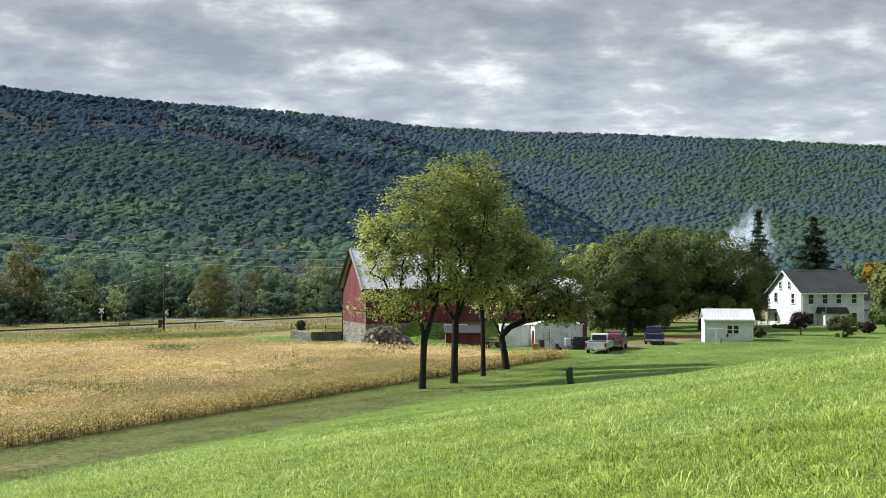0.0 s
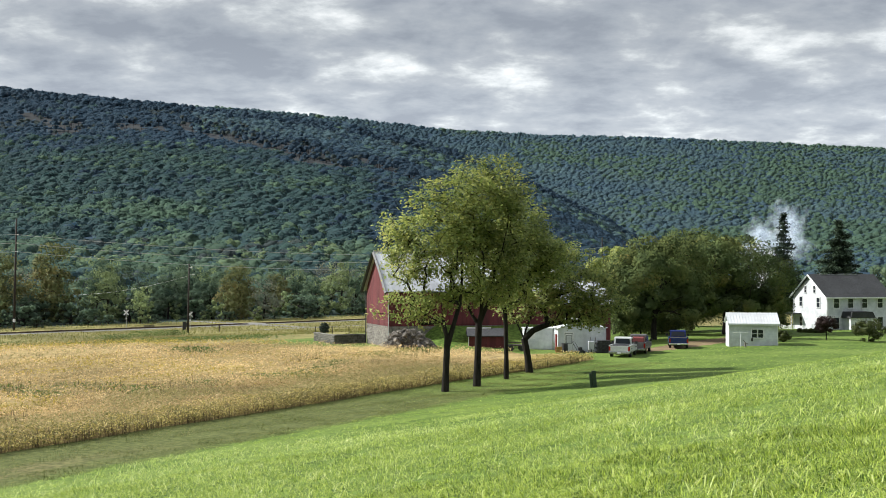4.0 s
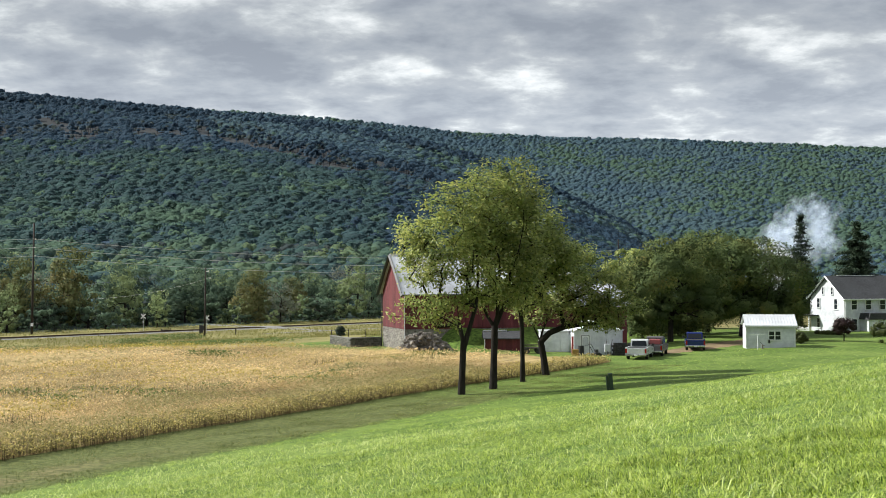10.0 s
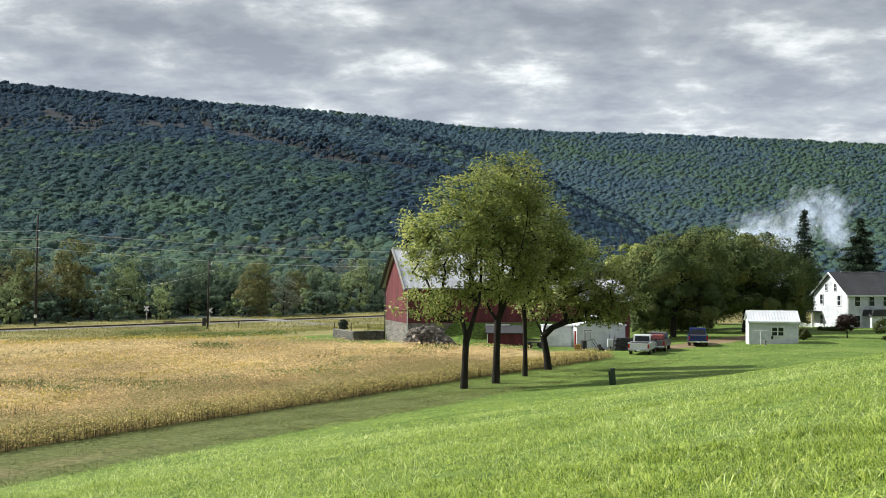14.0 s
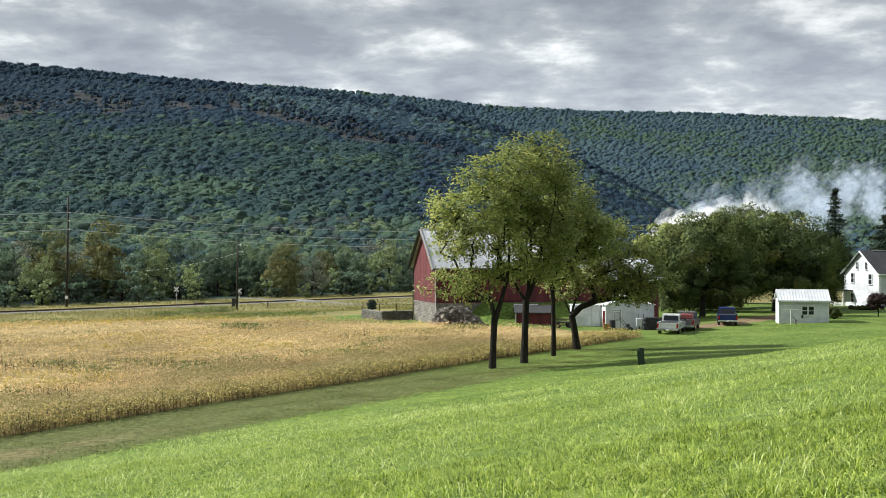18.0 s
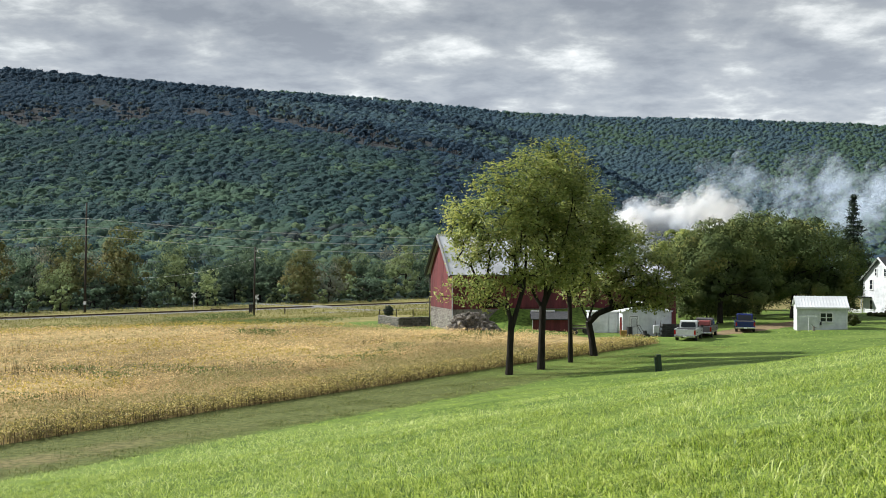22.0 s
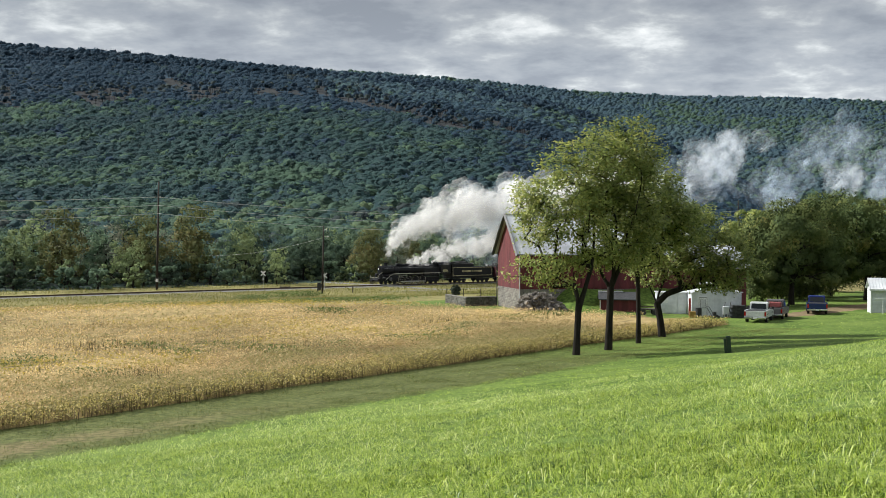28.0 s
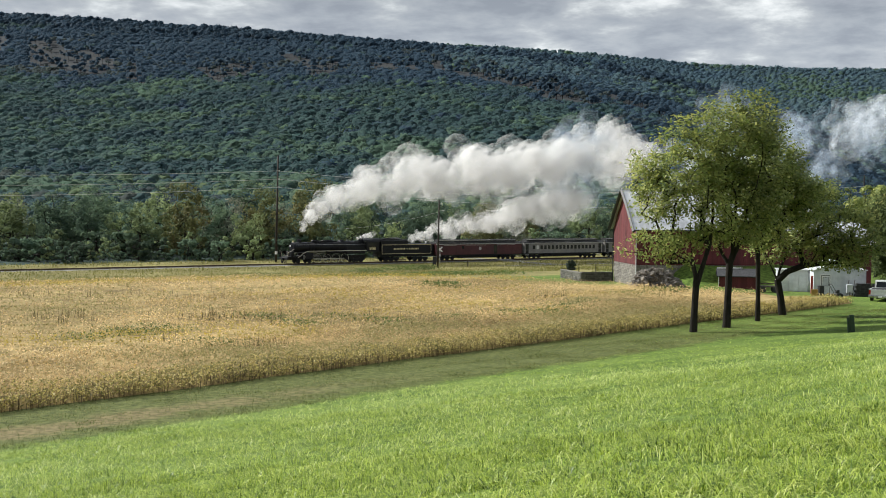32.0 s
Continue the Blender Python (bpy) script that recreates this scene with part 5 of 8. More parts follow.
def field_weeds():
    """Green weed patches standing in the crop and along the verge."""
    rng = np.random.default_rng(63)
    for k, (c, d, w, l, h) in enumerate(((455, 82, 2.6, 1.4, 1.0), (530, 88, 1.9, 0.9, 1.05), (505, 85, 1.6, 0.8, 0.95), (640, 104, 2.4, 1.0, 0.9), (300, 110, 2.6, 1.0, 0.85), (200, 74, 2.2, 0.8, 0.9), (110, 76, 2.8, 0.8, 0.85), (330, 79, 2.5, 0.7, 0.8), (-40, 74, 2.8, 0.8, 0.85), (-250, 66, 2.6, 0.8, 0.8), (-420, 60, 2.4, 0.8, 0.85), (300, 150, 7.0, 2.5, 0.6), (380, 152, 6.0, 2.0, 0.6), (240, 162, 8.0, 2.5, 0.5), (120, 158, 6.0, 2.0, 0.5),
                                         (30, 72, 1.6, 1.0, 0.75), (-140, 60, 1.8, 1.0, 0.8), (-330, 64, 2.2, 1.2, 0.75), (215, 204, 3.5, 1.5, 1.1), (262, 210, 3.0, 1.4, 1.0), (160, 196, 4.0, 1.4, 0.9), (700, 112, 2.0, 1.2, 0.7), (-60, 170, 6.0, 2.2, 0.7), (560, 97, 1.8, 1.0, 0.7))):
        n = int(700 * min(1.0, w * l / 4) + 250)
        x0 = ground_along(c, d)
        x = x0 + rng.normal(0, w * 0.5, n)
        y = d + rng.normal(0, l * 0.5, n)
        C = np.column_stack([x, y, ground_z(x, y) + h * rng.uniform(0.15, 1.0, n)])
        me = leaf_mesh("weed_patch", C - np.array([x0, d, 0]), 1, 0.02, 0.13 if d < 110 else 0.24, M_GREENWEED, 70 + k)
        ob = new("weed_patch", me)
        ob.location = (x0, d, 0)
        tagged(ob, "patch of dark green weeds among the crop", "weeds", "weed patches", "stuff")


field_weeds()
# ---------------------------------------------------------------- farm buildings
M_RED = surface("barn_red_boards", (0.075, 0.016, 0.019), (0.145, 0.030, 0.034), 3.0, 0.8, island=0.16, bump=0.3, stretch=(1, 1, 0.12), stain=0.3, stain_scale=0.5)
M_TIN = surface("galvanised_roof", (0.46, 0.47, 0.50), (0.66, 0.67, 0.69), 1.2, 0.5, 0.15, stain=0.3, stain_scale=0.35, island=0.05)
M_TINWHITE = surface("white_metal_roof", (0.54, 0.56, 0.58), (0.68, 0.69, 0.70), 1.0, 0.4, 0.1, stain=0.14, stain_scale=0.4, island=0.03)
M_STONE = surface("field_stone", (0.11, 0.10, 0.09), (0.32, 0.295, 0.26), 4.0, 0.9, island=0.35, bump=0.6, stain=0.2)
M_STONEDARK = surface("mossy_wall_stone", (0.07, 0.068, 0.06), (0.20, 0.19, 0.165), 4.0, 0.92, island=0.35, bump=0.6, stain=0.25)
M_MORTAR = surface("mortar", (0.20, 0.19, 0.17), (0.33, 0.31, 0.28), 5, 0.95, bump=0.4)
M_ROCK = surface("rubble_rock", (0.06, 0.052, 0.045), (0.24, 0.215, 0.185), 2.5, 0.9, obj=0.55, bump=0.6, stain=0.3, stain_scale=1.5)
M_WHITE = surface("white_siding", (0.50, 0.525, 0.555), (0.64, 0.66, 0.68), 2.0, 0.6, stain=0.18, stain_scale=0.5, island=0.03)
M_TRIM = plain("white_trim", (0.70, 0.71, 0.71), 0.5)
M_SHINGLE = surface("dark_shingle", (0.030, 0.031, 0.034), (0.062, 0.063, 0.067), 5, 0.9, bump=0.4, stain=0.25, stain_scale=0.4, island=0.18)
M_GLASS = glass_dark("window_glass")
M_DARK = plain("dark_iron", (0.025, 0.025, 0.027), 0.6)
M_WOODOLD = surface("weathered_wood", (0.05, 0.042, 0.034), (0.13, 0.11, 0.09), 4, 0.9, bump=0.4, stretch=(1, 1, 0.2))
M_BLOCK = surface("dark_stacked_block", (0.018, 0.019, 0.021), (0.05, 0.05, 0.05), 3, 0.9, obj=0.25, bump=0.4)
M_YELLOW = plain("yellow_paint", (0.34, 0.20, 0.05), 0.5)
M_REDPAINT = plain("red_paint", (0.30, 0.025, 0.02), 0.5)
M_BLACKGREEN = plain("dark_green_paint", (0.012, 0.03, 0.022), 0.45)


def boards_mesh(name, x0, x1, z0, ztop, step, mat, y=0.0, depth=0.03, seed=1):
    """Upright boards along x at face y (towards -y), each to the height ztop(x)."""
    rng = np.random.default_rng(seed)
    V, F = [], []
    x = x0
    while x < x1 - 1e-3:
        xe = min(x + step, x1)
        d = depth * rng.uniform(0.5, 1.0)
        a, b = x + 0.006, xe - 0.006
        o = len(V)
        za, zb = ztop(a), ztop(b)
        for yy in (y - d, y + 0.002):
            V += [(a, yy, z0), (b, yy, z0), (b, yy, zb), (a, yy, za)]
        F += [(o, o + 1, o + 2, o + 3), (o + 4, o, o + 3, o + 7), (o + 1, o + 5, o + 6, o + 2), (o + 3, o + 2, o + 6, o + 7), (o + 4, o + 5, o + 1, o)]
        x = xe
    return mesh_np(name, V, F, [mat])


def lap_mesh(name, x0, x1, z0, ztop, step, mat, y=0.0, gable=None):
    """Clapboards: level courses along x, each tipped outwards at its foot. gable(z) gives the x-range."""
    V, F = [], []
    z = z0
    while z < ztop - 1e-3:
        ze = min(z + step, ztop)
        a0, b0 = gable(z) if gable else (x0, x1)
        a1, b1 = gable(ze) if gable else (x0, x1)
        o = len(V)
        V += [(a0, y - 0.024, z), (b0, y - 0.024, z), (b1, y - 0.004, ze), (a1, y - 0.004, ze), (a0, y, z), (b0, y, z)]
        F += [(o, o + 1, o + 2, o + 3), (o + 4, o + 5, o + 1, o)]
        z = ze
    return mesh_np(name, V, F, [mat])


def stones_mesh(name, x0, x1, z0, z1, mat, y=0.0, size=0.34, seed=1, depth=0.06):
    """Rubble face of squared stones in uneven courses."""
    rng = np.random.default_rng(seed)
    V, F = [], []
    z = z0
    while z < z1 - 0.02:
        h = min(size * rng.uniform(0.45, 0.85), z1 - z)
        x = x0
        while x < x1 - 0.02:
            w = min(size * rng.uniform(0.6, 1.7), x1 - x)
            g, d = 0.016, depth * rng.uniform(0.3, 1)
            j = rng.uniform(-0.02, 0.02, 8)
            o = len(V)
            V += [(x + g, y, z + g), (x + w - g, y, z + g), (x + w - g, y, z + h - g), (x + g, y, z + h - g),
                  (x + g + 0.03 + j[0] * .5, y - d, z + g + 0.02 + j[1] * .5), (x + w - g - 0.03 + j[2], y - d, z + g + 0.02), (x + w - g - 0.03 + j[3], y - d, z + h - g - 0.02 + j[4] * .5), (x + g + 0.03, y - d, z + h - g - 0.02 + j[5] * .5)]
            F += [(o + 4, o + 5, o + 6, o + 7), (o, o + 1, o + 5, o + 4), (o + 1, o + 2, o + 6, o + 5), (o + 2, o + 3, o + 7, o + 6), (o + 3, o, o + 4, o + 7)]
            x += w
        z += h
    return mesh_np(name, V, F, [mat])


def turned(ob, m):
    ob.matrix_parent_inverse = Matrix.Identity(4)
    ob.matrix_basis = m
    return ob


def slope_roof(name, x0, x1, prof, mat, parent, rib=0.0, ribh=0.03, thick=0.09, label=""):
    """Roof plane: profile points (y, z) swept along x, with standing ribs."""
    V, F = [], []
    n = len(prof)
    for x in (x0, x1):
        for y, z in prof:
            V += [(x, y, z), (x, y, z - thick)]
    for i in range(n - 1):
        a, b, c, d = 2 * i, 2 * i + 2, 2 * n + 2 * i + 2, 2 * n + 2 * i
        F += [(a, d, c, b), (a + 1, b + 1, c + 1, d + 1), (a, b, b + 1, a + 1), (d, d + 1, c + 1, c)]
    F += [(0, 1, 2 * n + 1, 2 * n), (2 * n - 2, 4 * n - 2, 4 * n - 1, 2 * n - 1)]
    roof = part(name, mesh_np(name, V, F, [mat]), None, parent, label)
    if rib:
        RV, RF = [], []
        for q, ((ya, za), (yb, zb)) in enumerate(zip(prof, prof[1:])):
            o = len(RV)
            RV += [(0, ya, za), (0.05, ya, za), (0.05, yb, zb), (0, yb, zb), (0.01, ya, za + ribh), (0.04, ya, za + ribh), (0.04, yb, zb + ribh), (0.01, yb, zb + ribh)]
            RF += [(o + 4, o + 5, o + 6, o + 7), (o, o + 4, o + 7, o + 3), (o + 1, o + 2, o + 6, o + 5), (o, o + 1, o + 5, o + 4)]
        me = mesh_np("seam", RV, RF, [mat])
        x = x0 + 0.02
        while x < x1 - 0.05:
            part("seam", me, None, roof).location = (x, 0, 0)
            x += rib
    return roof


def sash_window(parent, m, w, h, frame_mat, cols=1, mullion=0.05, name="window"):
    """Sash window on a face that looks along -y; origin at the bottom centre of the opening."""
    win = part(name, boxes((-w / 2 - 0.09, -w / 2, -0.06, 0.02, -0.02, h + 0.1), (w / 2, w / 2 + 0.09, -0.06, 0.02, -0.02, h + 0.1), (-w / 2, w / 2, -0.06, 0.02, h, h + 0.1)), frame_mat, parent)
    turned(win, m)
    part("window_sill", boxes((-w / 2 - 0.13, w / 2 + 0.13, -0.11, 0.02, -0.08, -0.02)), frame_mat, win)
    bars = [(-w / 2, w / 2, -0.045, -0.015, h / 2 - 0.025, h / 2 + 0.025), (-w / 2, w / 2, -0.045, -0.015, 0, 0.04)]
    for k in range(1, cols):
        bars.append((-w / 2 + w * k / cols - 0.03, -w / 2 + w * k / cols + 0.03, -0.05, -0.012, 0, h))
    for k, bar in enumerate(bars):
        part(("meeting_rail", "bottom_rail")[k] if k < 2 else "mullion", boxes(bar), frame_mat, win)
    for k in range(2):
        part("pane", boxes((-w / 2, w / 2, -0.014, -0.004, h * k / 2, h * (k + 1) / 2)), M_GLASS, win)
    return win




def rock_mesh(k):
    V, F = lumpy(1, 30 + k, 0.5)
    V = V * np.array([1, 0.8, 0.62])
    return mesh_np("rock", V * 0.5, F, [M_ROCK])


def barn():
    L, W = 18.5, 8.6
    x, y = -7.76, 122.0
    b = holder("barn", pose(x, y, 0.0, 0, 0, 19.7), "red bank barn with stone foundation and weathered metal roof", "barn")
    ZS, ZE, ZP = 2.15, 5.9, 9.75
    part("foundation", boxes((0.05, L - 0.05, 0.05, W - 0.05, -1.5, ZS)), M_MORTAR, b)
    # front (long side), gable end; both as faces turned to look outwards
    f = part("stone_facing", stones_mesh("stone_facing", 0, L, -0.8, ZS, M_STONE, 0.05, 0.27, 3), None, b, "rubble field stone facing")
    f2 = part("stone_facing", stones_mesh("stone_facing", 0, W, -0.8, ZS, M_STONE, 0.05, 0.27, 4), None, b, "rubble field stone facing")
    turned(f2, pose(0, W, 0, 0, 0, -90))
    part("frame", boxes((0.06, L - 0.06, 0.06, W - 0.06, ZS, ZE)), M_RED, b)
    part("siding", boards_mesh("siding", 0, L, ZS, lambda q: ZE, 0.27, M_RED, 0.03), None, b, "dull red upright boards")
    top = lambda q: ZE + (ZP - ZE - 0.1) * (1 - abs(q - W / 2) / (W / 2)) + 0.28 * math.sin(math.pi * min(1, 2 * (W / 2 - abs(q - W / 2)) / W)) - 0.12
    gable = part("siding", boards_mesh("siding", 0, W, ZS, top, 0.27, M_RED, 0.03, seed=2), None, b, "dull red upright boards")
    turned(gable, pose(0, W, 0, 0, 0, -90))
    g2 = part("siding", boards_mesh("siding", 0, W, ZS, top, 0.27, M_RED, 0.0, seed=3), None, b)
    turned(g2, pose(L, 0, 0, 0, 0, 90))
    prof = [(-0.45, ZE - 0.28), (W * 0.25, ZE + (ZP - ZE) * 0.5 + 0.22), (W / 2, ZP)]
    slope_roof("roof", -0.4, L + 0.4, prof, M_TIN, b, 0.6, 0.012, label="weathered pale metal roofing")
    slope_roof("roof", -0.4, L + 0.4, [(W - yy, zz) for yy, zz in prof][::-1], M_TIN, b, 0.6, 0.012, label="weathered pale metal roofing")
    bm = bmesh.new()
    for s in (0, 1):
        pr = prof if s == 0 else [(W - yy, zz) for yy, zz in prof]
        for (ya, za), (yb, zb) in zip(pr, pr[1:]):
            tube(bm, (-0.43, ya, za - 0.14), (-0.43, yb, zb - 0.14), 0.17, seg=4)
    part("barge_board", bm, M_DARK, b)
    part("ridge_cap", boxes((-0.4, L + 0.4, W / 2 - 0.14, W / 2 + 0.14, ZP - 0.02, ZP + 0.05)), M_TIN, b)
    part("gutter", boxes((-0.35, L + 0.35, -0.55, -0.45, ZE - 0.36, ZE - 0.24)), M_DARK, b)
    part("downspout", tubes(((-0.06, -0.12, 0.2), (-0.06, -0.12, ZE - 0.3), 0.045)), M_TIN, b, "pale metal downspout")
    part("downspout", tubes(((-0.06, W + 0.06, -0.2), (-0.06, W + 0.06, ZE - 0.2), 0.05)), M_DARK, b)
    door = part("barn_door", boxes((6.5, 10.0, -0.06, -0.02, ZS + 0.1, 5.2)), M_RED, b)
    for k in range(12):
        part("board", boxes((6.5 + 0.29 * k + 0.008, 6.5 + 0.29 * (k + 1) - 0.008, -0.085, -0.061, ZS + 0.12, 5.18)), M_RED, door)
    # forebay extension at the far end
    part("lean_to", boxes((L, L + 6.5, 0.8, W - 1, -1, 4.4)), M_RED, b, "lower red wing")
    slope_roof("wing_roof", L - 0.2, L + 6.9, [(0.3, 4.3), (W / 2, 6.6), (W - 0.4, 4.3)], M_TIN, b, 0.6)
    return b


barn()


def rock_pile():
    p = holder("rock_pile", pose(-5.5, 118.4, 0, 0, 0, 12), "heap of loose grey-brown field stones beside the barn", "rock pile")
    core_v, core_f = lumpy(2, 77, 0.2)
    part("core", mesh_np("core", core_v * np.array([1.9, 0.9, 1.25]), core_f, [M_ROCK]), None, p)
    ms = [rock_mesh(k) for k in range(6)]
    rng = np.random.default_rng(9)
    for k in range(230):
        t = rng.uniform(-1, 1)
        top = 2.0 * (1 - t * t) ** 0.7 * (1 - 0.25 * t)
        h = rng.uniform(0, 1) ** 0.8
        yy = -1.35 * (1 - h) * rng.uniform(0.5, 1.0) + rng.uniform(-0.1, 0.35)
        o = part("rock", ms[k % 6], None, p)
        s = rng.uniform(0.35, 0.95) * (1.0 if h < 0.85 else 0.7)
        turned(o, Matrix.LocRotScale((t * 2.45, yy, top * h + 0.08), Euler(rng.uniform(-1.2, 1.2, 3)), (s * 1.2, s, s)))


def wall_run(name, p, q, h, label, seed):
    """Dry stone wall from p to q on the ground."""
    p, q = Vector(p), Vector(q)
    d = q - p
    a = math.degrees(math.atan2(d.y, d.x))
    z = min(gz(p.x, p.y), gz(q.x, q.y))
    w = holder(name, pose(p.x, p.y, z, 0, 0, a), label, "stone wall", "barnyard stone walls")
    ln = d.length
    part("core", boxes((0.02, ln - 0.02, 0.03, 0.47, -0.6, h - 0.1)), M_STONEDARK, w)
    part("stone_face", stones_mesh("stone_face", 0, ln, -0.25, h - 0.1, M_STONEDARK, 0.03, 0.33, seed, 0.09), None, w)
    s = part("stone_face", stones_mesh("stone_face", 0, 0.5, -0.25, h - 0.1, M_STONEDARK, 0.0, 0.33, seed + 1, 0.09), None, w)
    turned(s, pose(0, 0.5, 0, 0, 0, -90))
    part("coping", boxes((-0.04, ln + 0.02, -0.04, 0.54, h - 0.1, h + 0.02), bevel=0.02), M_STONEDARK, w)
    return w


rock_pile()
wall_run("stone_wall", (ground_along(514, 135), 135), (ground_along(551, 128.4), 128.4), 0.95, "low dry stone wall of grey field stones", 11)
wall_run("stone_wall", (ground_along(553, 128.5), 128.5), (ground_along(606, 130.2), 130.2), 0.98, "low shaded stone wall joining the barn", 14)


def yard_fence():
    f = holder("wire_fence", pose(ground_along(516, 137), 137, gz(ground_along(516, 137), 137), 0, 0, 6), "thin post and wire fence behind the stone wall", "fence")
    for k in range(4):
        part("post", boxes((k * 1.9, k * 1.9 + 0.09, 0, 0.09, -0.2, 1.55)), M_WOODOLD, f)
    part("wire", tubes(((0, 0.04, 1.4), (5.8, 0.04, 1.4), 0.012), ((0, 0.04, 1.0), (5.8, 0.04, 1.0), 0.012), seg=4), M_DARK, f)


yard_fence()


def red_coop():
    x0, d = ground_along(788, 119.5), 119.5
    s = holder("red_shed", pose(x0, d, gz(x0 + 2, d), 0, 0, 2), "low red chicken shed with a dark shingled roof", "shed")
    w, dp, h = 3.7, 2.6, 1.3
    part("wall", boxes((0.03, w - 0.03, 0.03, dp, -0.3, h)), M_RED, s)
    part("siding", boards_mesh("siding", 0, w, 0, lambda q: h, 0.3, M_RED, 0.03), None, s)
    slope_roof("roof", -0.15, w + 0.15, [(-0.25, h - 0.05), (dp / 2, h + 0.62)], M_SHINGLE, s)
    slope_roof("roof", -0.15, w + 0.15, [(dp / 2, h + 0.62), (dp + 0.25, h - 0.05)], M_SHINGLE, s)
    part("ridge_sheet", boxes((-0.1, w * 0.62, dp / 2 - 0.16, dp / 2 + 0.1, h + 0.57, h + 0.70)), M_TIN, s, "pale metal sheet on the ridge")
    part("corner_board", boxes((-0.02, 0.07, -0.03, 0.03, 0, h)), M_TRIM, s)
    return s


red_coop()


def garage():
    d = 117.0
    x0 = ground_along(946, d)
    g = holder("white_garage", pose(x0, d, gz(x0 + 2, d), 0, 0, 4), "small white metal-clad garage with a gable front", "garage")
    w, dp, h, pk = 4.45, 6.5, 2.25, 3.05
    part("wall", prism(bmesh.new(), [(0.02, -0.3), (w - 0.02, -0.3), (w - 0.02, h), (w / 2, pk - 0.02), (0.02, h)], 0.03, dp), M_WHITE, g)
    part("siding", boards_mesh("siding", 0, w, 0, lambda q: h + (pk - h) * (1 - abs(q - w / 2) / (w / 2)), 0.3, M_WHITE, 0.03, 0.025), None, g, "white ribbed metal cladding")
    for sgn in (0, 1):
        bm = bmesh.new()
        a, b = ((-0.12, h - 0.06), (w / 2, pk + 0.02)) if sgn == 0 else ((w / 2, pk + 0.02), (w + 0.12, h - 0.06))
        prism(bm, [a, b, (b[0], b[1] + 0.06), (a[0], a[1] + 0.06)], -0.15, dp + 0.1)
        part("roof", bm, M_TINWHITE, g)
    door = part("door", boxes((0.72, 1.42, -0.05, 0.0, 0.0, 1.78)), M_TRIM, g, "white storm door standing slightly askew")
    # dark sheet behind the door stands in for the shadow round its edge
    part("door_shadow_gap", boxes((0.67, 1.47, -0.012, 0.0, 0.0, 1.84)), M_DARK, g)
    part("window", boxes((0.84, 1.30, -0.066, -0.052, 0.86, 1.60)), M_TIN, door)
    part("window_bar", boxes((0.81, 0.84, -0.07, -0.05, 0.83, 1.63), (1.30, 1.33, -0.07, -0.05, 0.83, 1.63), (0.84, 1.30, -0.07, -0.05, 0.83, 0.86), (0.84, 1.30, -0.07, -0.05, 1.60, 1.63)), M_DARK, door)
    part("door_frame", boxes((0.58, 0.67, -0.06, 0.0, 0, 1.92), (1.47, 1.56, -0.06, 0.0, 0, 1.92), (0.58, 1.56, -0.06, 0, 1.84, 1.92)), M_TRIM, g)
    part("red_post", boxes((-0.24, -0.06, -0.05, 0.15, 0.0, 1.75)), M_REDPAINT, g, "red painted end board")
    # small side room
    part("side_room", boxes((w, w + 0.62, 2.2, dp, -0.3, 2.2)), M_WHITE, g)
    part("side_roof", boxes((w, w + 0.75, 2.1, dp, 2.2, 2.28)), M_TINWHITE, g)
    return g


garage()


def white_lean_shed():
    d = 119.5
    x0 = ground_along(888, d)
    s = holder("white_shed", pose(x0, d, gz(x0 + 1, d), 0, 0, 3), "low white panelled shed with a flat pale roof", "shed")
    w, dp, h = 2.75, 2.5, 2.0
    part("wall", boxes((0, w, 0.03, dp, -0.3, h)), M_WHITE, s)
    for k in range(3):
        part("panel", boxes((k * w / 3 + 0.05, (k + 1) * w / 3 - 0.05, -0.012, 0.03, 0.05, h - 0.1)), M_WHITE, s)
    part("roof", boxes((-0.1, w + 0.1, -0.12, dp + 0.1, h, h + 0.1)), M_TINWHITE, s)
    part("sign_panel", boxes((0.35, 1.0, -0.03, -0.014, 1.05, 1.6)), M_TRIM, s)
    # pale rounded tank beside it
    t = holder("storage_tank", pose(x0 + 3.0, d + 0.3, gz(x0 + 3, d)), "upright pale grey tank between shed and garage", "tank")
    bm = bmesh.new()
    tube(bm, (0, 0, 0), (0, 0, 1.9), 0.36, seg=16)
    part("shell", bm, M_TINWHITE, t, smooth=True)


white_lean_shed()


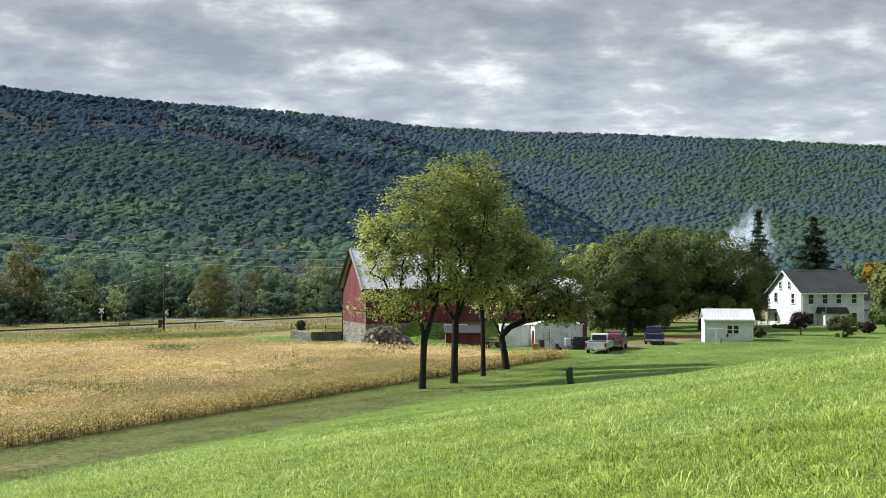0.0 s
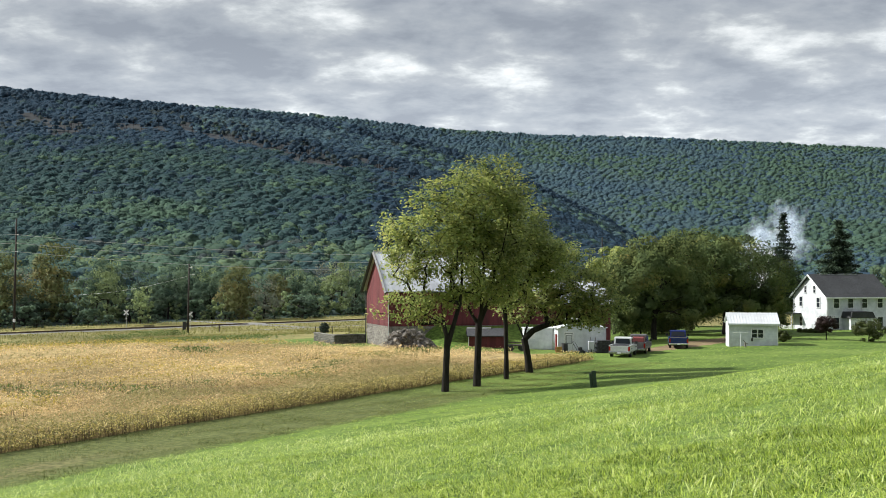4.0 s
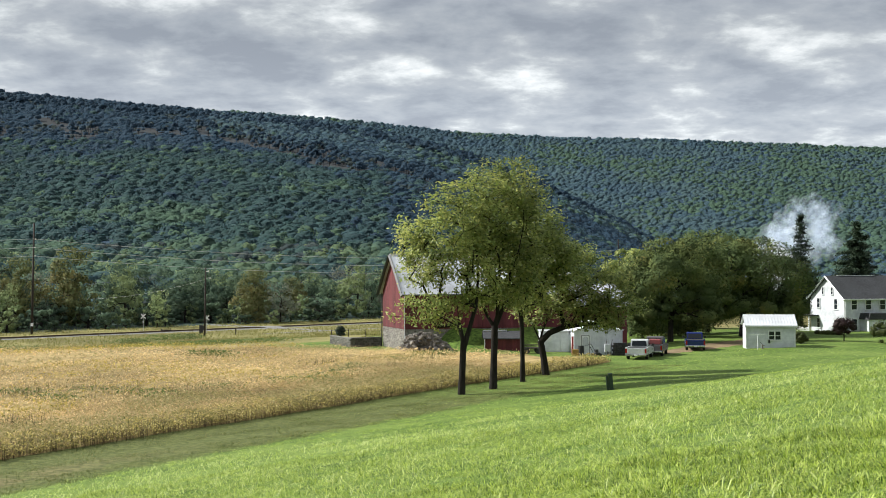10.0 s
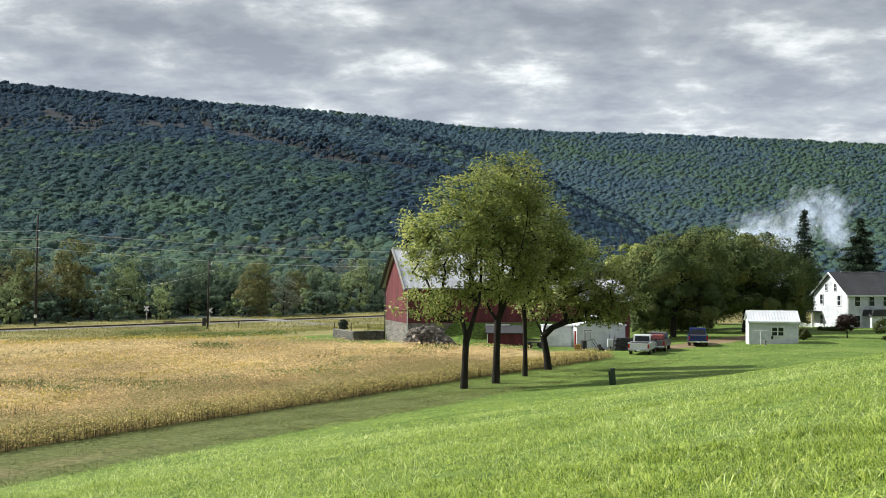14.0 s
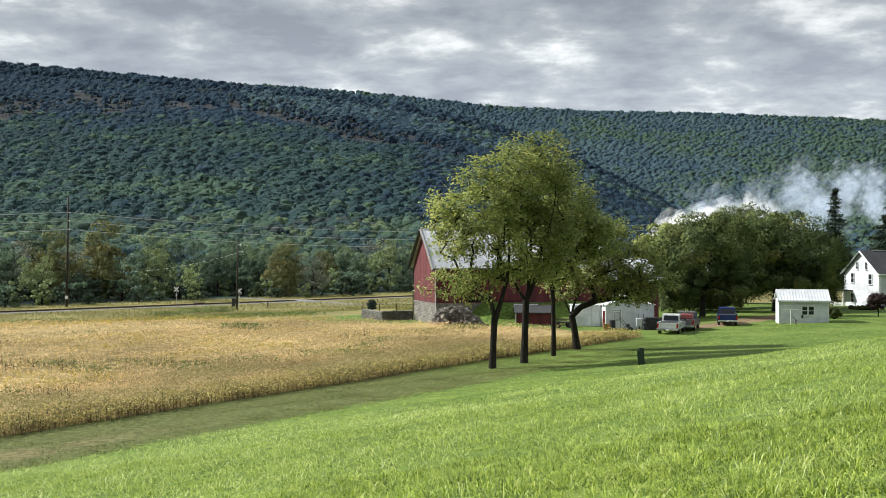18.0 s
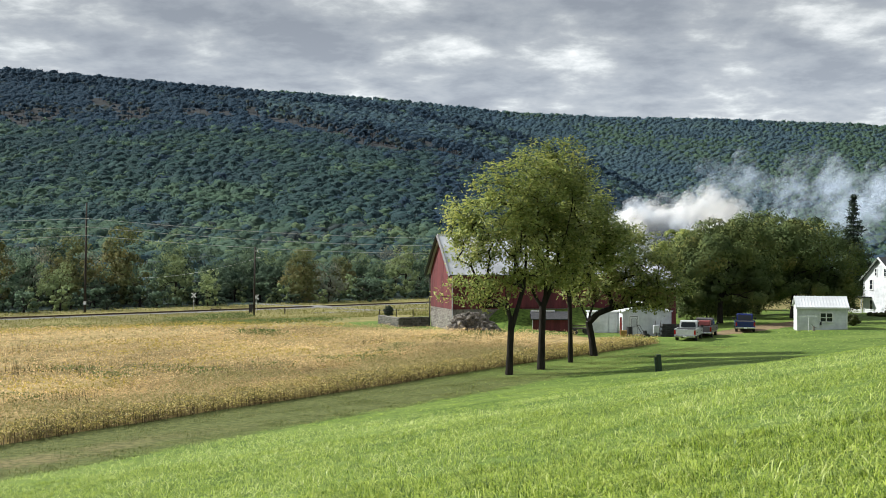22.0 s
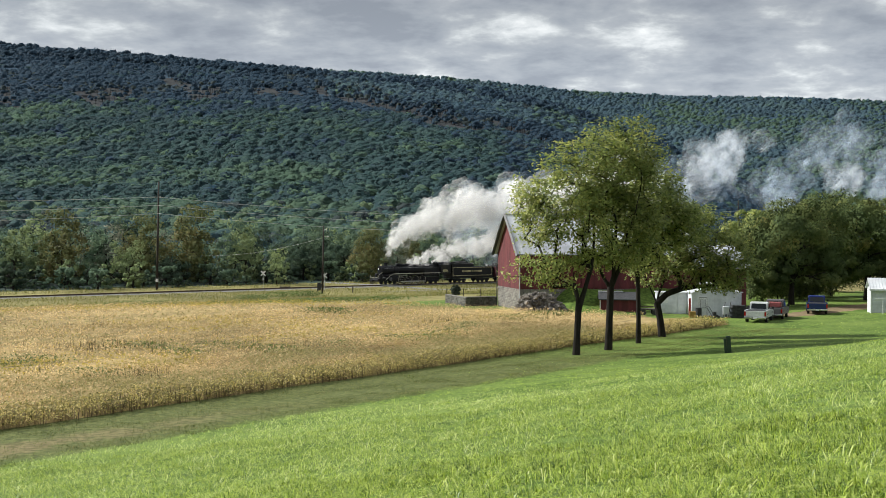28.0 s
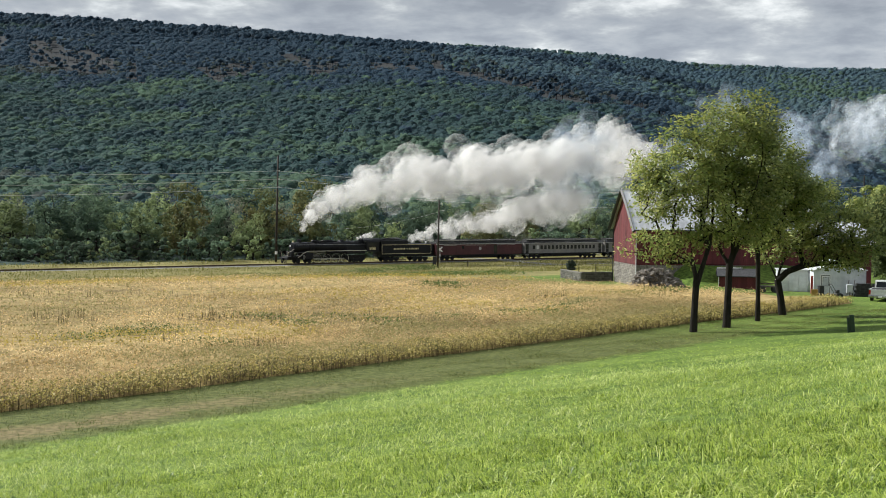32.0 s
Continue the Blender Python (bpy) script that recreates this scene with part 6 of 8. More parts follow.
def yard_clutter():
    d = 115.6
    # lawn mower
    x = ground_along(985, d)
    m = holder("lawn_mower", pose(x, d, gz(x, d), 0, 0, 30), "dark push lawn mower with an upright handle", "lawn mower")
    part("deck", boxes((-0.3, 0.3, -0.28, 0.28, 0.12, 0.32), bevel=0.05), M_DARK, m)
    part("engine", boxes((-0.16, 0.16, -0.15, 0.15, 0.32, 0.6), bevel=0.04), M_DARK, m)
    for sx in (-0.28, 0.28):
        for sy in (-0.3, 0.3):
            bm = bmesh.new()
            tube(bm, (sx, sy - 0.04, 0.12), (sx, sy + 0.04, 0.12), 0.12, seg=12)
            part("wheel", bm, M_DARK, m)
    part("handle", tubes(((-0.2, -0.22, 0.3), (-0.75, -0.22, 1.1), 0.025), ((-0.2, 0.22, 0.3), (-0.75, 0.22, 1.1), 0.025), ((-0.75, -0.22, 1.1), (-0.75, 0.22, 1.1), 0.025)), M_DARK, m)
    # wheelbarrow tipped on the wall
    x = ground_along(1006, d)
    w = holder("wheelbarrow", pose(x, d + 0.6, gz(x, d), 0, 0, 0), "grey wheelbarrow leaning against the garage", "wheelbarrow")
    part("tray", boxes((-0.3, 0.3, 0, 0.25, 0.25, 1.1), bevel=0.06), M_TIN, w)
    part("handle", tubes(((-0.25, 0.1, 0.1), (-0.05, 0.2, 1.5), 0.03), ((0.25, 0.1, 0.1), (0.45, 0.2, 1.5), 0.03)), M_WOODOLD, w)
    bm = bmesh.new()
    tube(bm, (-0.05, -0.05, 0.2), (0.05, -0.05, 0.2), 0.2, seg=12)
    part("wheel", bm, M_DARK, w)
    # stacked dark blocks
    x0 = ground_along(1014, 116.0)
    st = holder("block_stack", pose(x0, 116.0, gz(x0, 116), 0, 0, 5), "stack of dark grey building blocks by the garage", "block stack")
    rng = np.random.default_rng(4)
    bm0 = boxes((0, 0.40, 0, 0.5, 0, 0.195), bevel=0.012)
    me = bpy.data.meshes.new("block")
    bm0.to_mesh(me)
    bm0.free()
    me.materials.append(M_BLOCK)
    for r in range(6):
        for c in range(4 if r < 5 else 3):
            o = part("block", me, None, st)
            turned(o, pose(c * 0.41 + (0.2 if r % 2 else 0) * 0.5, rng.uniform(-0.03, 0.03), r * 0.2, 0, 0, rng.uniform(-2, 2)))
    # yellow crate and drum
    x = ground_along(948, 115.4)
    c = holder("yellow_crate", pose(x, 115.4, gz(x, 115.4)), "yellow slatted crate among the weeds", "crate")
    for k in range(3):
        part("slat", boxes((-0.3, 0.3, -0.25, -0.22, k * 0.2, k * 0.2 + 0.15)), M_YELLOW, c)
    part("body", boxes((-0.28, 0.28, -0.22, 0.25, 0, 0.58)), M_YELLOW, c)
    x = ground_along(958, 116.2)
    b = holder("oil_drum", pose(x, 116.2, gz(x, 116.2)), "dark upright oil drum by the garage door", "drum")
    bm = bmesh.new()
    tube(bm, (0, 0, 0), (0, 0, 0.88), 0.29, seg=16)
    part("shell", bm, M_DARK, b, smooth=False)
    for zz in (0.05, 0.3, 0.6, 0.86):
        bm = bmesh.new()
        tube(bm, (0, 0, zz - 0.015), (0, 0, zz + 0.015), 0.305, seg=16)
        part("hoop", bm, M_DARK, b)
    # farm cart and tools before the low white shed
    x = ground_along(872, 117.5)
    k = holder("farm_cart", pose(x, 117.5, gz(x, 117.5), 0, 0, 10), "dark old farm cart parked by the sheds", "cart")
    part("bed", boxes((-0.9, 0.9, -0.4, 0.4, 0.5, 0.62)), M_WOODOLD, k)
    for sx in (-0.9, 0.86):
        part("rail", boxes((sx, sx + 0.05, -0.4, 0.4, 0.62, 1.05)), M_WOODOLD, k)
    part("rail", boxes((-0.9, 0.9, -0.42, -0.38, 0.8, 0.9)), M_WOODOLD, k)
    for sx in (-0.6, 0.6):
        for sy in (-0.45, 0.45):
            bm = bmesh.new()
            tube(bm, (sx, sy - 0.05, 0.3), (sx, sy + 0.05, 0.3), 0.3, seg=14)
            part("wheel", bm, M_DARK, k)


yard_clutter()


def white_outbuilding():
    d = 125.0
    x0 = ground_along(1247, d)
    s = holder("white_outbuilding", pose(x0, d, gz(x0 + 2, d), 0, 0, -6), "small white clapboard outbuilding with a pale metal roof", "shed")
    w, dp, h, pk = 4.85, 3.6, 2.42, 3.35
    part("wall", boxes((0.03, w - 0.03, 0.03, dp, -0.3, h)), M_WHITE, s)
    part("siding", lap_mesh("siding", 0, w, 0, h, 0.13, M_WHITE, 0.03), None, s, "white clapboards")
    sd = part("siding", lap_mesh("siding", 0, dp, 0, h, 0.13, M_WHITE, 0.0), None, s)
    turned(sd, pose(w, 0.0, 0, 0, 0, 90))
    gb = part("gable", prism(bmesh.new(), [(0.05, h), (dp - 0.05, h), (dp / 2, pk - 0.1)], 0, 0.1), M_WHITE, s)
    turned(gb, pose(w - 0.02, 0, 0, 0, 0, 90))
    slope_roof("roof", -0.15, w + 0.2, [(-0.3, h - 0.12), (dp / 2, pk)], M_TINWHITE, s, 0.3, 0.035, label="ribbed white metal roofing")
    slope_roof("roof", -0.15, w + 0.2, [(dp / 2, pk), (dp + 0.3, h - 0.12)], M_TINWHITE, s, 0.3, 0.035)
    part("fascia", boxes((-0.15, w + 0.2, -0.33, -0.29, h - 0.3, h - 0.13)), M_TRIM, s)
    part("corner_board", boxes((-0.02, 0.08, -0.03, 0.03, 0, h)), M_TRIM, s)
    part("corner_board", boxes((w - 0.08, w + 0.02, -0.03, 0.03, 0, h)), M_TRIM, s)
    for k in (0, 1):
        sash_window(s, pose(2.52 + k * 0.62, 0.0, 0.83), 0.5, 0.85, M_TRIM)
    part("meter_box", boxes((2.18, 2.36, -0.14, 0.0, 0.5, 0.85)), M_DARK, s)
    # clothes post with a cross bar, and a hydrant by it
    x = ground_along(1267, 122.6)
    p = holder("pipe_frame", pose(x, 122.6, gz(x, 122.6)), "thin white pipe frame standing before the outbuilding", "pipe frame")
    part("post", tubes(((0, 0, -0.2), (0, 0, 1.5), 0.03)), M_TRIM, p)
    part("crossbar", tubes(((-0.75, 0, 1.5), (0.75, 0, 1.5), 0.025)), M_TRIM, p)
    h = holder("water_pump", pose(x + 0.45, 122.5, gz(x, 122.6)), "small rusty yard pump by the outbuilding", "pump")
    part("body", tubes(((0, 0, 0), (0, 0, 0.5), 0.09)), M_ROCK, h)
    part("spout", tubes(((0, 0, 0.42), (0.25, 0, 0.36), 0.035)), M_ROCK, h)
    part("handle", tubes(((0, 0, 0.5), (-0.22, 0, 0.72), 0.025)), M_DARK, h)


white_outbuilding()


def farmhouse():
    x, y, zb = 46.5, 158.0, -0.75
    L, W = 9.7, 7.4
    h = holder("farmhouse", pose(x, y, zb, 0, 0, 18.9), "two-storey white clapboard farmhouse with a dark shingle roof", "house")
    EH, PK = 5.3, 8.05
    part("foundation", boxes((0.04, L - 0.04, 0.04, W - 0.04, -1.0, 0.2)), M_STONE, h)
    part("wall", boxes((0.05, L - 0.05, 0.05, W - 0.05, 0.0, EH)), M_WHITE, h)
    part("siding", lap_mesh("siding", 0, L, 0.15, EH, 0.15, M_WHITE, 0.03), None, h, "white clapboards")
    slope = (PK - EH) / (W / 2)

    def rng_x(z):
        k = max(0, (z - EH) / slope)
        return (k, max(k + 0.01, W - k))

    gb = part("siding", lap_mesh("siding", 0, W, 0.15, PK - 0.05, 0.15, M_WHITE, 0.03, rng_x), None, h, "white clapboards")
    turned(gb, pose(0, W, 0, 0, 0, -90))
    bk = part("attic", prism(bmesh.new(), [(0.02, EH), (W - 0.02, EH), (W / 2, PK - 0.04)], 0.0, L - 0.1), M_WHITE, h)
    turned(bk, pose(0.05, W, 0, 0, 0, -90))
    slope_roof("roof", -0.35, L + 0.3, [(-0.4, EH - 0.2), (W / 2, PK + 0.06)], M_SHINGLE, h, 0, label="dark grey shingle roof")
    slope_roof("roof", -0.35, L + 0.3, [(W / 2, PK + 0.06), (W + 0.4, EH - 0.2)], M_SHINGLE, h)
    part("ridge_cap", boxes((1.5, L - 2.5, W / 2 - 0.1, W / 2 + 0.1, PK + 0.03, PK + 0.1)), M_TIN, h)
    part("roof_patch", mesh_np("roof_patch", [(0.55, 1.9, 6.62), (1.6, 1.9, 6.62), (1.6, 2.15, 6.80), (0.55, 2.15, 6.80), (0.55, 1.9, 6.60), (1.6, 1.9, 6.60), (1.6, 2.15, 6.78), (0.55, 2.15, 6.78)], [(0, 1, 2, 3), (4, 5, 1, 0), (5, 6, 2, 1), (6, 7, 3, 2), (7, 4, 0, 3)], [M_TIN]), None, h)
    bm = bmesh.new()
    for ya, yb in ((-0.42, W / 2), (W + 0.42, W / 2)):
        tube(bm, (-0.36, ya, EH - 0.36), (-0.36, yb, PK - 0.06), 0.13, seg=4)
    part("barge_board", bm, M_TRIM, h)
    part("cornice", boxes((-0.3, L + 0.3, -0.36, 0.0, EH - 0.36, EH - 0.2)), M_TRIM, h)
    part("gutter", boxes((-0.3, L + 0.3, -0.52, -0.4, EH - 0.3, EH - 0.17)), M_TRIM, h)
    part("downspout", tubes(((0.12, -0.09, 0.1), (0.12, -0.09, EH - 0.4), 0.05)), M_TRIM, h)
    part("downspout", tubes(((-0.09, W - 0.1, 0.1), (-0.09, W - 0.1, EH - 0.4), 0.05)), M_TIN, h)
    part("corner_board", boxes((-0.03, 0.12, -0.02, 0.03, 0.1, EH - 0.2)), M_TRIM, h)
    part("corner_board", boxes((L - 0.12, L + 0.03, -0.02, 0.03, 0.1, EH - 0.2)), M_TRIM, h)
    # gable windows: local x along the gable runs from the far corner
    for gx, gzz, w, hh in ((1.75, 3.85, 0.62, 1.25), (5.6, 3.75, 0.66, 1.3), (1.75, 1.2, 0.62, 1.25), (5.6, 1.1, 0.66, 1.3), (2.75, 5.65, 0.4, 0.9), (4.75, 5.65, 0.42, 0.92)):
        sash_window(h, pose(0.0, W - gx, gzz, 0, 0, -90), w, hh, M_TRIM)
    for wx in (1.45, 3.6, 5.75, 8.15):
        sash_window(h, pose(wx, 0.0, 3.72), 0.78, 1.35, M_TRIM)
    for wx in (1.45, 8.15):
        sash_window(h, pose(wx, 0.0, 1.05), 0.8, 1.45, M_TRIM)
    # enclosed porch on the front
    p = part("porch", boxes((2.35, 5.75, -1.8, 0.03, 0.0, 2.55)), M_WHITE, h, "small enclosed front porch")
    part("porch_siding", lap_mesh("porch_siding", 3.75, 5.75, 0.1, 1.1, 0.15, M_WHITE, -1.8), None, p)
    part("porch_roof", prism(bmesh.new(), [(2.15, 2.5), (5.95, 2.5), (5.5, 3.3), (2.4, 3.3)], -2.05, 0.02), M_SHINGLE, p, "dark shingled porch roof")
    for wx in (4.25, 5.2):
        sash_window(p, pose(wx, -1.8, 0.95), 0.68, 1.2, M_TRIM, name="porch_window")
    d = part("door", boxes((2.7, 3.5, -1.86, -1.8, 0.1, 2.15)), M_TRIM, p, "white panelled front door with a glass light")
    part("door_light", boxes((2.95, 3.25, -1.875, -1.862, 0.95, 1.95)), M_GLASS, d)
    part("step", boxes((2.5, 3.7, -2.6, -1.8, -0.25, 0.08)), M_STONE, p)
    # side porch
    q = part("side_porch", boxes((-1.5, 0.0, W - 1.7, W + 1.2, 0.3, 0.42)), M_TRIM, h, "little white side porch")
    part("porch_roof", boxes((-1.7, 0.0, W - 1.8, W + 1.4, 2.75, 2.9)), M_SHINGLE, q)
    for py in (W - 1.6, W + 1.1):
        part("porch_post", boxes((-1.45, -1.31, py - 0.07, py + 0.07, 0.4, 2.75)), M_TRIM, q)
    part("railing", boxes((-1.42, -1.36, W - 1.6, W + 1.1, 1.15, 1.25), *[(-1.42, -1.37, W - 1.6 + k * 0.18, W - 1.54 + k * 0.18, 0.42, 1.15) for k in range(15)]), M_TRIM, q)
    # lower wing
    g = part("wing", boxes((L, L + 8.5, 1.6, W - 0.4, -0.4, 4.4)), M_WHITE, h, "lower white rear wing")
    part("wing_siding", lap_mesh("wing_siding", L, L + 8.5, 0.1, 4.4, 0.15, M_WHITE, 1.58), None, g)
    slope_roof("wing_roof", L + 0.02, L + 8.8, [(1.2, 4.2), (W / 2 + 0.6, 6.3)], M_SHINGLE, g)
    slope_roof("wing_roof", L + 0.02, L + 8.8, [(W / 2 + 0.6, 6.3), (W, 4.2)], M_SHINGLE, g)
    part("awning", boxes((L + 0.1, L + 1.9, 0.9, 1.58, 2.75, 2.85)), M_SHINGLE, g)
    sash_window(g, pose(L + 3.4, 1.56, 1.0), 0.8, 1.4, M_TRIM)
    sash_window(g, pose(L + 6.2, 1.56, 1.0), 0.8, 1.4, M_TRIM)


farmhouse()


def shrub(name, c, d, w, h, seed, mat, label, stem=False, per=60, size=0.16):
    x, y, z = spot(c, d)
    t = holder(name, pose(x, y, z - 0.03), label, "shrub")
    zc = h * 0.55 if not stem else h * 0.66
    bl = [((0, 0, zc), (w * 0.46, w * 0.46, h * (0.45 if not stem else 0.34))), ((w * 0.2, 0, zc * 0.85), (w * 0.32, w * 0.34, h * 0.32)), ((-w * 0.2, 0, zc * 0.85), (w * 0.32, w * 0.34, h * 0.32))]
    nodes, parent, ends = grow(seed, [(0, 0, 0), (0, 0, h * (0.1 if not stem else 0.22)), (0.02, 0, h * (0.2 if not stem else 0.4))], bl, 110, 0.35)
    part("stem", wood_mesh("stems", nodes, parent, 0.07, 0.008, 5), None, t)
    low = bl if stem else bl + [((0, 0, h * 0.28), (w * 0.46, w * 0.44, h * 0.26))]
    part("foliage", lobed_crown("foliage", low, 60, per * 110, size, mat, seed, 0.36, 0.3), None, t)


shrub("juniper_bush", 533, 170, 1.3, 1.7, 69, M_SPRUCE, "small dark evergreen bush behind the stone wall")
shrub("plum_tree", 1417, 135, 2.3, 2.75, 71, M_PLUM, "small dark purple-leaved ornamental tree", True)
shrub("rounded_bush", 1491, 132, 3.9, 2.75, 72, M_SHRUB, "large rounded olive-green bush on the lawn")
shrub("barberry_bush", 1535, 140, 2.0, 1.5, 73, M_PLUM, "low dark red bush near the house")
shrub("rounded_bush", 1341, 131, 1.4, 1.3, 74, M_SHRUB, "green bush against the outbuilding")
for k in range(5):
    shrub("flower_bed", 1372 + k * 9, 155 - k * 1.2, 1.0, 0.55, 75 + k, M_SHRUB, "low planting along the house foundation", per=30)


def green_post():
    x, y, z = spot(1008, 74.5)
    p = holder("utility_pedestal", pose(x, y, z, 0, -5, 8), "leaning dark green pedestal post in the grass", "post")
    part("post", boxes((0.0, 0.26, 0, 0.2, -0.4, 1.02), bevel=0.015), M_BLACKGREEN, p)
    part("side_post", boxes((-0.15, -0.02, 0.02, 0.14, -0.4, 0.88), bevel=0.01), M_BLACKGREEN, p)


green_post()


# ---------------------------------------------------------------- parked vehicles
M_TYRE = plain("tyre_rubber", (0.015, 0.015, 0.016), 0.85)
M_CHROME = surface("worn_chrome", (0.35, 0.35, 0.36), (0.6, 0.6, 0.6), 4, 0.25, 0.9)
M_TAIL = plain("tail_lamp_red", (0.35, 0.01, 0.01), 0.25)


def pickup(c, d, turn, paint, label, bed_load=None):
    x, y, z = spot(c, d)
    t = holder("pickup_truck", pose(x, y, z, 0, 0, turn), label, "pickup truck", "parked pickups by the barn")
    # x: width, y: towards the nose
    w = 0.96
    body = [(-2.6, 0.52), (-2.6, 1.06), (-0.3, 1.06), (-0.3, 1.05), (1.35, 1.03), (2.45, 0.95), (2.6, 0.75), (2.6, 0.45), (1.95, 0.42), (-1.9, 0.42)]
    bm = bmesh.new()
    prism(bm, body, -w, w)
    bmesh.ops.bevel(bm, geom=bm.edges[:], offset=0.035, segments=2, affect="EDGES")
    bmesh.ops.rotate(bm, verts=bm.verts, matrix=Matrix.Rotation(radians(90), 3, "Z"))
    part("body", bm, paint, t, smooth=False)
    bm = bmesh.new()
    prism(bm, [(-0.35, 1.04), (-0.22, 1.66), (0.05, 1.75), (0.85, 1.72), (1.5, 1.04)], -0.80, 0.80)
    bmesh.ops.bevel(bm, geom=bm.edges[:], offset=0.05, segments=2, affect="EDGES")
    bmesh.ops.rotate(bm, verts=bm.verts, matrix=Matrix.Rotation(radians(90), 3, "Z"))
    cab = part("cab", bm, paint, t)
    part("rear_glass", mesh_np("rear_glass", [(-0.68, -0.362, 1.14), (0.68, -0.362, 1.14), (0.62, -0.272, 1.60), (-0.62, -0.272, 1.60)], [(0, 1, 2, 3)], [M_GLASS]), None, cab)
    for s in (-1, 1):
        part("side_glass", mesh_np("side_glass", [(s * 0.806, -0.15, 1.12), (s * 0.806, 1.25, 1.12), (s * 0.806, 0.78, 1.6), (s * 0.806, -0.08, 1.6)], [(0, 1, 2, 3)], [M_GLASS]), None, cab)
        part("mirror", boxes((s * 0.98, s * 1.2, 0.95, 1.05, 1.1, 1.3)), M_DARK, cab)
        part("tail_lamp", boxes((s * 0.80, s * 0.95, -2.63, -2.56, 0.62, 1.0)), M_TAIL, t)
    for x0, x1 in ((-0.97, -0.86), (0.86, 0.97)):
        part("bed_rim", boxes((x0, x1, -2.6, -0.4, 1.05, 1.10)), paint, t)
    # flat dark sheet stands in for the shaded hollow of the bed
    part("bed_well", boxes((-0.85, 0.85, -2.5, -0.45, 1.062, 1.075)), M_DARK, t)
    part("tailgate", boxes((-0.78, 0.78, -2.645, -2.6, 0.56, 1.05), bevel=0.012), paint, t)
    part("bumper", boxes((-0.95, 0.95, -2.78, -2.6, 0.36, 0.54), bevel=0.03), M_CHROME, t, "worn chrome rear bumper")
    part("plate", boxes((-0.16, 0.16, -2.80, -2.782, 0.39, 0.51)), M_TRIM, t)
    for s in (-1, 1):
        for yy in (-1.55, 1.65):
            bm = bmesh.new()
            tube(bm, (s * 0.72, yy, 0.36), (s * 0.95, yy, 0.36), 0.36, seg=18)
            wh = part("wheel", bm, M_TYRE, t)
            bm = bmesh.new()
            tube(bm, (s * 0.94, yy, 0.36), (s * 0.965, yy, 0.36), 0.21, seg=14)
            part("rim", bm, M_CHROME, wh)
            part("wheel_arch", boxes((s * 0.9, s * 0.978, yy - 0.46, yy + 0.46, 0.72, 0.80), bevel=0.02), M_DARK, t)
    part("axle", tubes(((-0.7, -1.55, 0.36), (0.7, -1.55, 0.36), 0.07)), M_DARK, t)
    if bed_load:
        part("bed_cover", boxes((-0.55, 0.7, -1.7, -0.5, 1.08, 1.55), bevel=0.06), bed_load, t, "faded red box in the load bed")
    return t


M_WHITEPAINT = plain("white_car_paint", (0.50, 0.52, 0.52), 0.3)
M_BLUEPAINT = plain("blue_car_paint", (0.008, 0.020, 0.13), 0.22)
M_GREYPAINT = plain("faded_grey_paint", (0.09, 0.085, 0.09), 0.45)
M_RUSTRED = plain("faded_red_cap", (0.22, 0.05, 0.05), 0.5)
pickup(1061, 112.6, -15, M_WHITEPAINT, "older white pickup truck seen parked on the grass")
pickup(1088, 117.5, -15, M_GREYPAINT, "faded grey pickup truck with a red box in its bed", M_RUSTRED)
pickup(1157, 125.5, -8, M_BLUEPAINT, "dark blue pickup truck parked by the lane")


def farm_lane():
    """Bare earth track from the pickups to the shade trees."""
    pts = [(14.5, 117), (17.5, 120), (21, 125), (26, 133), (33, 143)]
    V, F = [], []
    n = 40
    for i in range(n + 1):
        f = i / n * (len(pts) - 1)
        k = min(int(f), len(pts) - 2)
        px = pts[k][0] + (pts[k + 1][0] - pts[k][0]) * (f - k)
        py = pts[k][1] + (pts[k + 1][1] - pts[k][1]) * (f - k)
        hw = 1.1 + 1.6 * (i / n) + 0.25 * math.sin(i * 1.7)
        for s in np.linspace(-1, 1, 7):
            xx, yy = px + s * hw * 0.8, py - s * hw * 0.55
            V.append((xx, yy, gz(xx, yy) + 0.03 - 0.06 * (abs(s) > 0.9)))
    for i in range(n):
        for j in range(6):
            a = i * 7 + j
            F.append((a, a + 1, a + 8, a + 7))
    tagged(new("farm_lane", mesh_np("farm_lane", V, F, [M_DIRT], True)), "worn earth lane by the parked pickups", "lane", kind="structure")


farm_lane()
# ---------------------------------------------------------------- railway
M_BALLAST = surface("grey_ballast", (0.12, 0.115, 0.11), (0.28, 0.27, 0.26), 6, 0.95, bump=0.7, stain=0.25, stain_scale=0.3)
M_TIE = surface("creosote_tie", (0.03, 0.024, 0.02), (0.08, 0.065, 0.052), 4, 0.9, island=0.3)
M_RAIL = surface("rusty_rail", (0.06, 0.038, 0.028), (0.13, 0.085, 0.06), 3, 0.55, 0.5)
M_BLACK = surface("locomotive_black", (0.004, 0.005, 0.008), (0.009, 0.010, 0.014), 3, 0.42, 0.0, stain=0.2, stain_scale=0.6, spec=0.25)
M_STEEL = surface("bright_steel", (0.30, 0.31, 0.32), (0.5, 0.5, 0.5), 4, 0.35, 0.8)
M_GOLD = plain("gold_lining", (0.74, 0.64, 0.36), 0.45)
M_LINING = plain("cream_lining", (0.66, 0.63, 0.52), 0.5)
M_MAROON = surface("maroon_car_paint", (0.050, 0.013, 0.017), (0.085, 0.022, 0.027), 1.5, 0.45, stain=0.2, stain_scale=0.4)
M_CARGREY = surface("grey_car_paint", (0.17, 0.165, 0.16), (0.26, 0.25, 0.24), 1.5, 0.5, stain=0.15, stain_scale=0.4)
